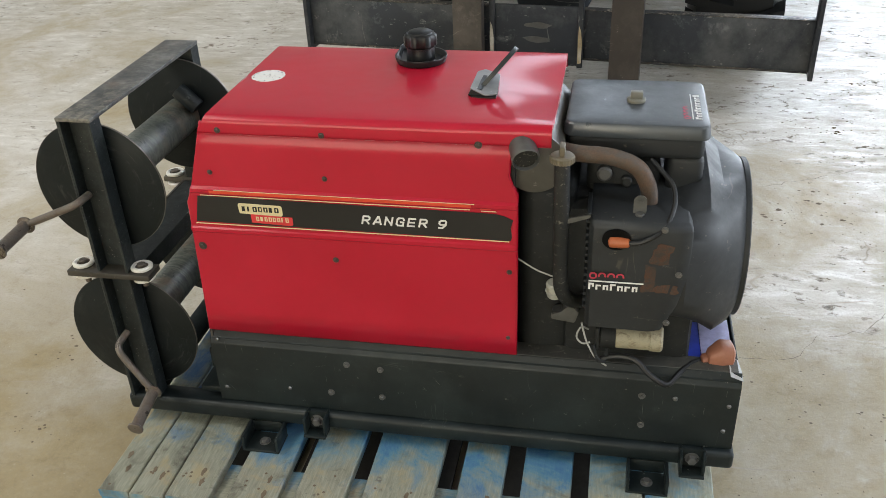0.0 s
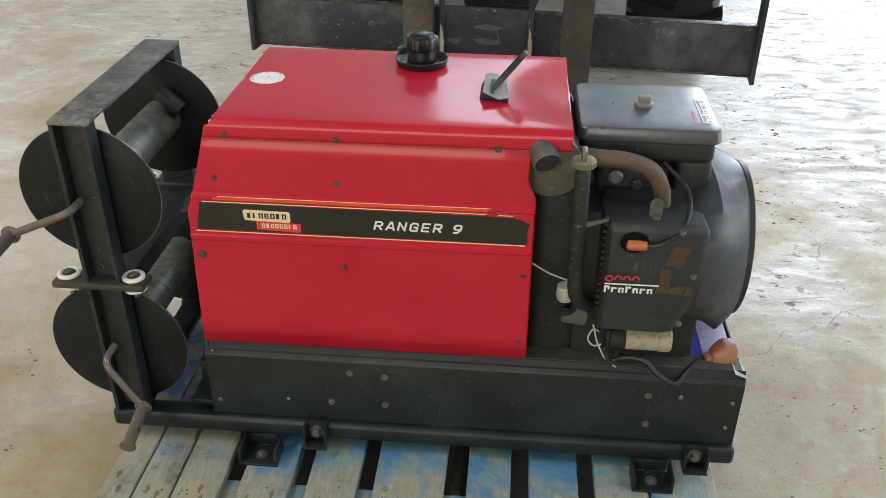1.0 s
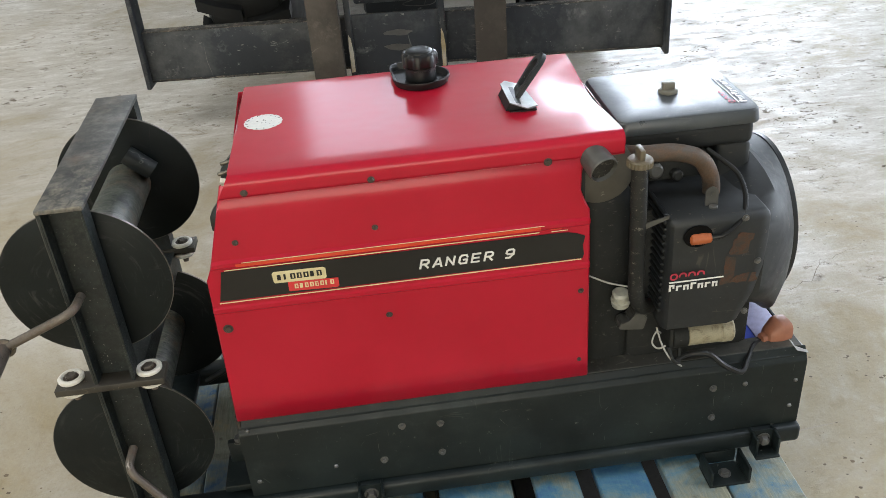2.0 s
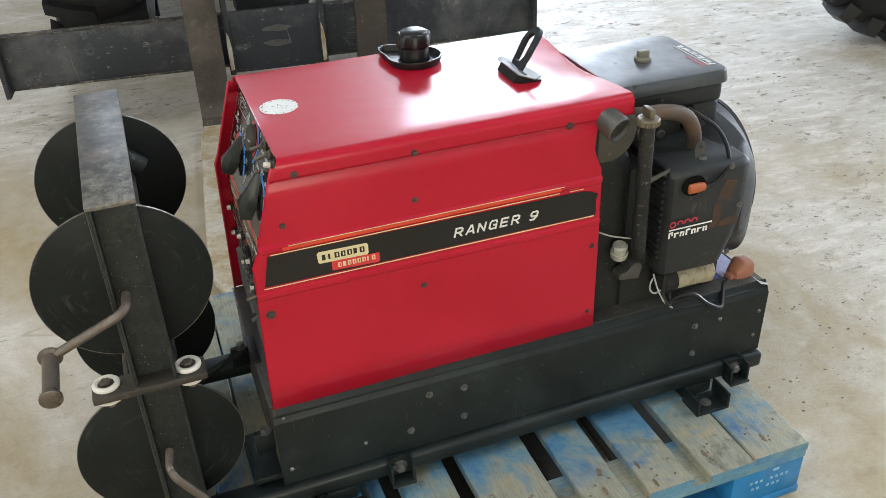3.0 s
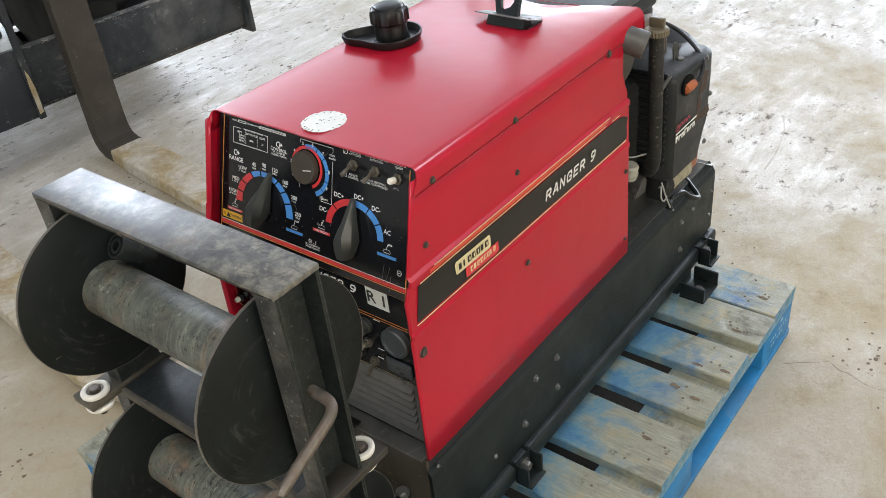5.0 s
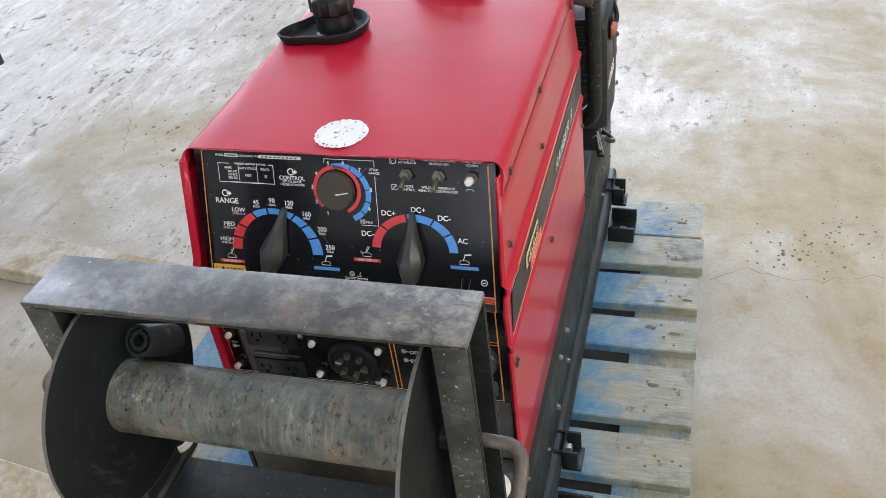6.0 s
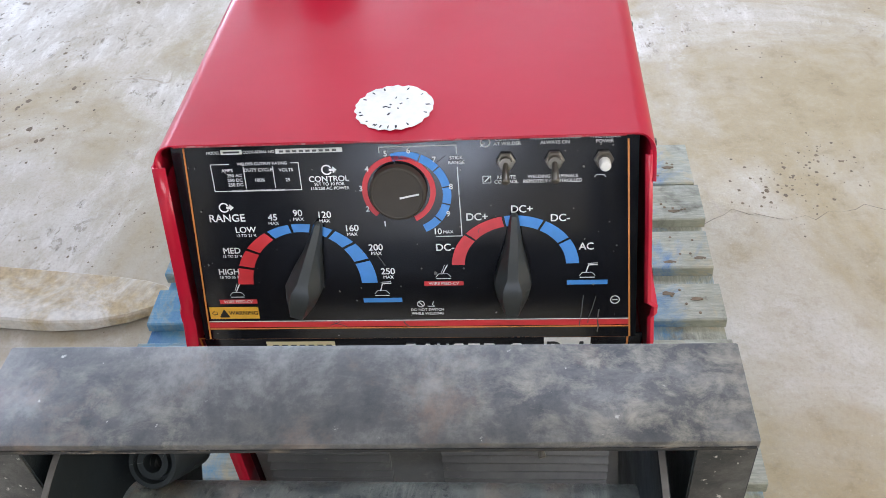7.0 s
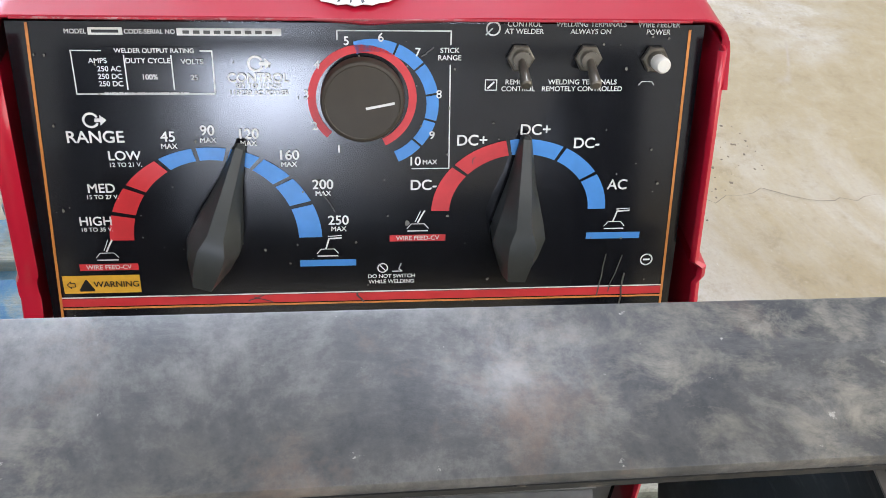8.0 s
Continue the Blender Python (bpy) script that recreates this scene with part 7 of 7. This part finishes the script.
# ---- loader with fork carriage ----
def loader():
    turn = Matrix.Translation((0.10, 2.02, 0)) @ Matrix.Rotation(radians(-6.3), 4, "Z")
    ld = thing("fork_loader", (0.10, 2.6, 0), "dark loader with a worn black fork carriage on the floor", "loader")

    def put(name, bm, m, label=""):
        bmesh.ops.transform(bm, matrix=turn, verts=bm.verts)
        return part(name, bm, m, ld, label)

    for z0, z1 in ((0.226, 0.432), (0.86, 0.98)):
        put("beam", one_box(-1.10, 1.00, 0.0, 0.05, z0, z1, bevel=0.006), CARRIAGE, "black carriage beam with scratched edges")
    put("beam_lip", one_box(-1.095, 0.995, -0.008, 0.0, 0.226, 0.234, bevel=0.002), CHIPPEDEDGE)
    put("beam_edge", one_box(-1.095, 0.995, -0.0015, 0.046, 0.4295, 0.4335, bevel=0.001), CHIPPEDEDGE, "beam edge worn to brown steel")
    for xa, xb in ((-1.116, -1.098), (0.998, 1.016)):
        put("end_plate", one_box(xa, xb, -0.035, 0.06, 0.205, 1.0, bevel=0.003), CARRIAGE, "black end plate with rubbed edge")
    put("coupler_plate", one_box(-0.252, 0.118, -0.012, -0.001, 0.200, 0.445, bevel=0.002), CARRIAGE, "black coupler plate with two rubbed slots")
    put("coupler_frame", one_box(-0.240, 0.106, 0.05, 0.22, 0.47, 1.0, bevel=0.01), CARRIAGE)
    for x in (-0.262, 0.110):
        put("coupler_strip", one_box(x - 0.012, x + 0.012, -0.024, -0.010, 0.195, 0.86, bevel=0.004), CARRIAGE, "black upright with paint worn to pale metal")
        bm = bmesh.new()
        ring = [(-0.008, 0.0), (0.007, 0.004), (0.008, 0.09), (0.002, 0.14), (-0.006, 0.16), (-0.009, 0.10)]
        slab(bm, ring, (x, -0.0245, 0.215), (1, 0, 0), (0, 0, 1), 0.001)
        put("rubbed_metal", bm, FORKTIP)
    for z in (0.305, 0.365):
        bm = bmesh.new()
        rng = random.Random(int(z * 1000))
        ring = [(0.062 * math.cos(2 * math.pi * k / 16) * rng.uniform(0.7, 1.1), 0.013 * math.sin(2 * math.pi * k / 16) * rng.uniform(0.7, 1.2)) for k in range(16)]
        slab(bm, ring, (-0.07, -0.0125, z), (1, 0, 0), (0, 0, 1), 0.001)
        put("rubbed_metal", bm, DULLGREY)
    # forks: upright shank, curved heel and a tapered blade
    for x in (-0.352, 0.300):
        bm = bmesh.new()
        pts = []
        path_out = [(-0.036, 1.05), (-0.036, 0.085), (-0.043, 0.050), (-0.062, 0.022), (-0.10, 0.006), (-0.16, 0.004)]
        path_in = [(-0.086, 1.05), (-0.086, 0.13), (-0.092, 0.085), (-0.106, 0.062), (-0.135, 0.052), (-0.16, 0.050)]
        rings = []
        for (ya, za), (yb, zb) in zip(path_out, path_in):
            rings.append([(x - 0.061, ya, za), (x + 0.061, ya, za), (x + 0.061, yb, zb), (x - 0.061, yb, zb)])
        skin(bm, rings)
        bmesh.ops.bevel(bm, geom=[e for e in bm.edges if e.is_manifold and e.calc_face_angle(0) > 1.0], offset=0.006, segments=2, affect="EDGES")
        put("fork_shank", bm, FORKSTEEL, "brown forged fork shank")
        bm = bmesh.new()
        rings = []
        # the tip is rounded off more on the west side and lifts a little off the floor
        for y, west, east, low, zt in ((-0.159, 0.061, 0.061, 0.004, 0.050), (-0.30, 0.072, 0.072, 0.004, 0.049), (-0.8, 0.072, 0.072, 0.006, 0.045), (-1.17, 0.071, 0.072, 0.010, 0.038), (-1.26, 0.058, 0.071, 0.012, 0.036), (-1.33, 0.032, 0.067, 0.013, 0.034), (-1.375, 0.004, 0.058, 0.014, 0.033), (-1.398, -0.020, 0.044, 0.015, 0.032)):
            rings.append([(x - west, y, low), (x + east, y, low), (x + east, y, zt - 0.004), (x + east - 0.004, y, zt), (x - west + 0.004, y, zt), (x - west, y, zt - 0.004)])
        skin(bm, rings)
        put("fork_blade", bm, FORKTIP, "worn pale fork blade with rust stains")
        put("fork_hook", one_box(x - 0.061, x + 0.061, -0.036, 0.065, 0.985, 1.03, bevel=0.005), FORKSTEEL)
    # unseen loader bulk behind the carriage, sized to keep door light off the floor
    put("shade_body", one_box(-0.92, 1.04, 1.55, 4.2, 0.36, 1.36, bevel=0.06), CARRIAGE)
    put("boom_head", one_box(-0.22, 0.10, 0.22, 0.75, 0.35, 1.2, bevel=0.04), CARRIAGE)
    put("boom", one_box(-0.16, 0.06, 0.70, 3.2, 0.95, 1.25, bevel=0.03), CARRIAGE)
    put("chassis", one_box(-0.66, 0.66, 1.25, 4.0, 0.48, 1.30, bevel=0.06), CARRIAGE)
    put("cab", one_box(-0.62, 0.40, 1.75, 3.20, 1.28, 2.15, bevel=0.08), CARRIAGE)
    for x, y in ((-0.80, 0.98), (0.70, 0.90)):
        wheel(ld, turn @ Vector((x, y, 0.47)), turn.to_3x3() @ Vector((1, 0, 0)), 0.47, 0.42, 20, CARRIAGE)
    put("axle", one_box(-0.8, 0.85, 0.88, 1.0, 0.40, 0.54, bevel=0.02), CARRIAGE)


def wheel(parent, c, axis, r, w, lugs, rim_material):
    """A tyre with slanting lugs in two rows, each a part, on a steel rim."""
    d, s, u = frame_of(axis)
    bm = bmesh.new()
    turned(bm, c - d * w / 2, d, [(0, r * 0.56), (0.02, r * 0.78), (0.05, r * 0.90), (0.09, r * 0.935), (w - 0.09, r * 0.935), (w - 0.05, r * 0.90), (w - 0.02, r * 0.78), (w, r * 0.56)], 48)
    tyre = part("tyre", bm, RUBBER, parent, "black lugged tyre")
    for k in range(lugs):
        for side in (-1, 1):
            a = 2 * math.pi * (k + (0.5 if side > 0 else 0)) / lugs
            rings = []
            for t in (0.02, 0.5, 1.0):
                aa = a + t * 2.2 / lugs
                rad = s * math.cos(aa) + u * math.sin(aa)
                tan_ = -s * math.sin(aa) + u * math.cos(aa)
                base_r = r * (0.90 if t < 0.9 else 0.80)
                top_r = r * (1.0 if t < 0.9 else 0.95)
                o = c + d * side * w * 0.5 * t
                h = 0.026
                rings.append([o + rad * base_r - tan_ * h * 1.3, o + rad * base_r + tan_ * h * 1.3, o + rad * top_r + tan_ * h, o + rad * top_r - tan_ * h])
            bm = bmesh.new()
            skin(bm, rings)
            part("tread_lug", bm, RUBBER, tyre)
    bm = bmesh.new()
    turned(bm, c - d * w * 0.37, d, [(0, r * 0.56), (0.02, r * 0.57), (0.06, r * 0.46), (w * 0.5, r * 0.46), (w * 0.68, r * 0.56), (w * 0.74, r * 0.56)], 36)
    part("rim", bm, rim_material, parent, "steel wheel rim")


loader()


def tractor_wheel():
    ob = thing("tractor_wheel", (2.95, 1.69, 0), "large black lugged tractor wheel standing on the floor", "wheel")
    axis = Vector((0.55, 0.83, 0)).normalized()
    c = Vector((2.95, 1.69, 0.542))
    wheel(ob, c, axis, 0.54, 0.36, 22, DULLGREY)


tractor_wheel()


# ---- litter on the floor ----
def floor_dirt():
    rng = random.Random(5)
    bm = bmesh.new()

    def crumb(x, y, s):
        h = s * rng.uniform(0.15, 0.4)
        n = rng.choice((5, 6, 7))
        a0 = rng.uniform(0, 6.28)
        ring = []
        for k in range(n):
            a = a0 + 2 * math.pi * k / n
            q = s * rng.uniform(0.6, 1.2)
            ring.append((x + q * math.cos(a) * 1.2, y + q * math.sin(a), 0.0005))
        low = [bm.verts.new(p) for p in ring]
        top = bm.verts.new((x + rng.uniform(-0.3, 0.3) * s, y + rng.uniform(-0.3, 0.3) * s, h))
        for k in range(n):
            bm.faces.new((low[k], low[(k + 1) % n], top))

    groups = [(1.3, 1.6, 0.7, 260), (2.0, 2.6, 1.0, 300), (1.2, 0.5, 0.45, 90), (1.9, 1.2, 0.8, 180), (2.8, 3.4, 1.5, 260), (-0.95, 1.2, 0.6, 26), (0.9, 1.1, 0.35, 60), (1.0, -0.1, 0.3, 40), (0.4, 1.55, 0.3, 40), (-0.9, -0.35, 0.35, 16), (1.6, -0.5, 0.5, 60), (-1.2, 0.3, 0.5, 12), (0.0, 1.75, 0.4, 60)]
    for cx, cy, sp, n in groups:
        sub = [(cx + rng.gauss(0, sp), cy + rng.gauss(0, sp)) for _ in range(max(4, n // 12))]
        for _ in range(n):
            hx, hy = rng.choice(sub)
            x, y = hx + rng.gauss(0, 0.10), hy + rng.gauss(0, 0.06)
            if -0.66 < x < 0.64 and -0.50 < y < 0.60:
                continue
            crumb(x, y, rng.choice((0.001, 0.0013, 0.0016, 0.002, 0.0025, 0.0035)))
    # trodden clods with crumbs round them
    for cx, cy, n in ((1.03, 1.29, 34), (0.92, 1.15, 26), (1.45, 2.4, 30), (1.09, 1.11, 16), (1.24, 1.23, 14), (1.44, 1.69, 22), (0.65, -0.73, 40), (0.59, -0.69, 26), (0.70, -0.80, 26), (0.63, -0.62, 18), (-0.72, 0.82, 14), (-0.65, 0.80, 10), (2.45, 0.44, 20), (1.38, 2.33, 22), (1.78, 0.66, 22), (1.42, 0.47, 18), (1.08, -0.02, 18), (0.85, -0.17, 20), (1.04, 0.11, 12), (-0.99, -0.18, 14), (-1.08, 0.13, 10), (2.1, 1.5, 30), (1.8, 2.0, 30), (1.2, 1.9, 24), (1.7, 1.1, 20), (0.2, 1.62, 14)):
        for k in range(max(2, n // 8)):
            crumb(cx + rng.gauss(0, 0.04), cy + rng.gauss(0, 0.035), rng.uniform(0.003, 0.0062) * (1.7 if cy > 0.9 else 1))
        for k in range(n):
            crumb(cx + rng.gauss(0, 0.06), cy + rng.gauss(0, 0.05), rng.choice((0.001, 0.0015, 0.002, 0.003, 0.004)))
    tagged(part("floor_mud", bm, DIRT), "dried mud crumbs scattered over the floor", "mud", kind="stuff")


floor_dirt()


def floor_crack(points, seed):
    """A hairline crack that wanders between points."""
    rng = random.Random(seed)
    pts = [Vector((*p, 0.0012)) for p in points]
    line = []
    for a, b in zip(pts, pts[1:]):
        n = max(3, int((b - a).length / 0.025))
        for k in range(n):
            t = k / n
            line.append(a + (b - a) * t + Vector((rng.uniform(-0.008, 0.008), rng.uniform(-0.008, 0.008), 0)))
    line.append(pts[-1])
    bm = bmesh.new()
    prev = None
    for i, p in enumerate(line):
        d = (line[min(i + 1, len(line) - 1)] - line[max(i - 1, 0)]).normalized()
        w = Vector((-d.y, d.x, 0)) * rng.uniform(0.0001, 0.0011)
        cur = (bm.verts.new(p - w), bm.verts.new(p + w))
        if prev:
            bm.faces.new((prev[0], prev[1], cur[1], cur[0]))
        prev = cur
    tagged(part("floor_crack", bm, CRACK), "hairline crack in the concrete floor", "crack", kind="structure")


floor_crack([(0.49, -0.49), (0.54, -0.57), (0.51, -0.63), (0.51, -0.73), (0.55, -0.84), (0.5, -0.95), (0.52, -1.1)], 1)
floor_crack([(0.66, 0.335), (0.76, 0.345), (0.85, 0.35), (0.93, 0.46), (1.05, 0.50), (1.13, 0.59), (1.25, 0.63)], 2)
floor_crack([(0.91, 1.36), (1.05, 1.43), (1.16, 1.48), (1.25, 1.54)], 3)
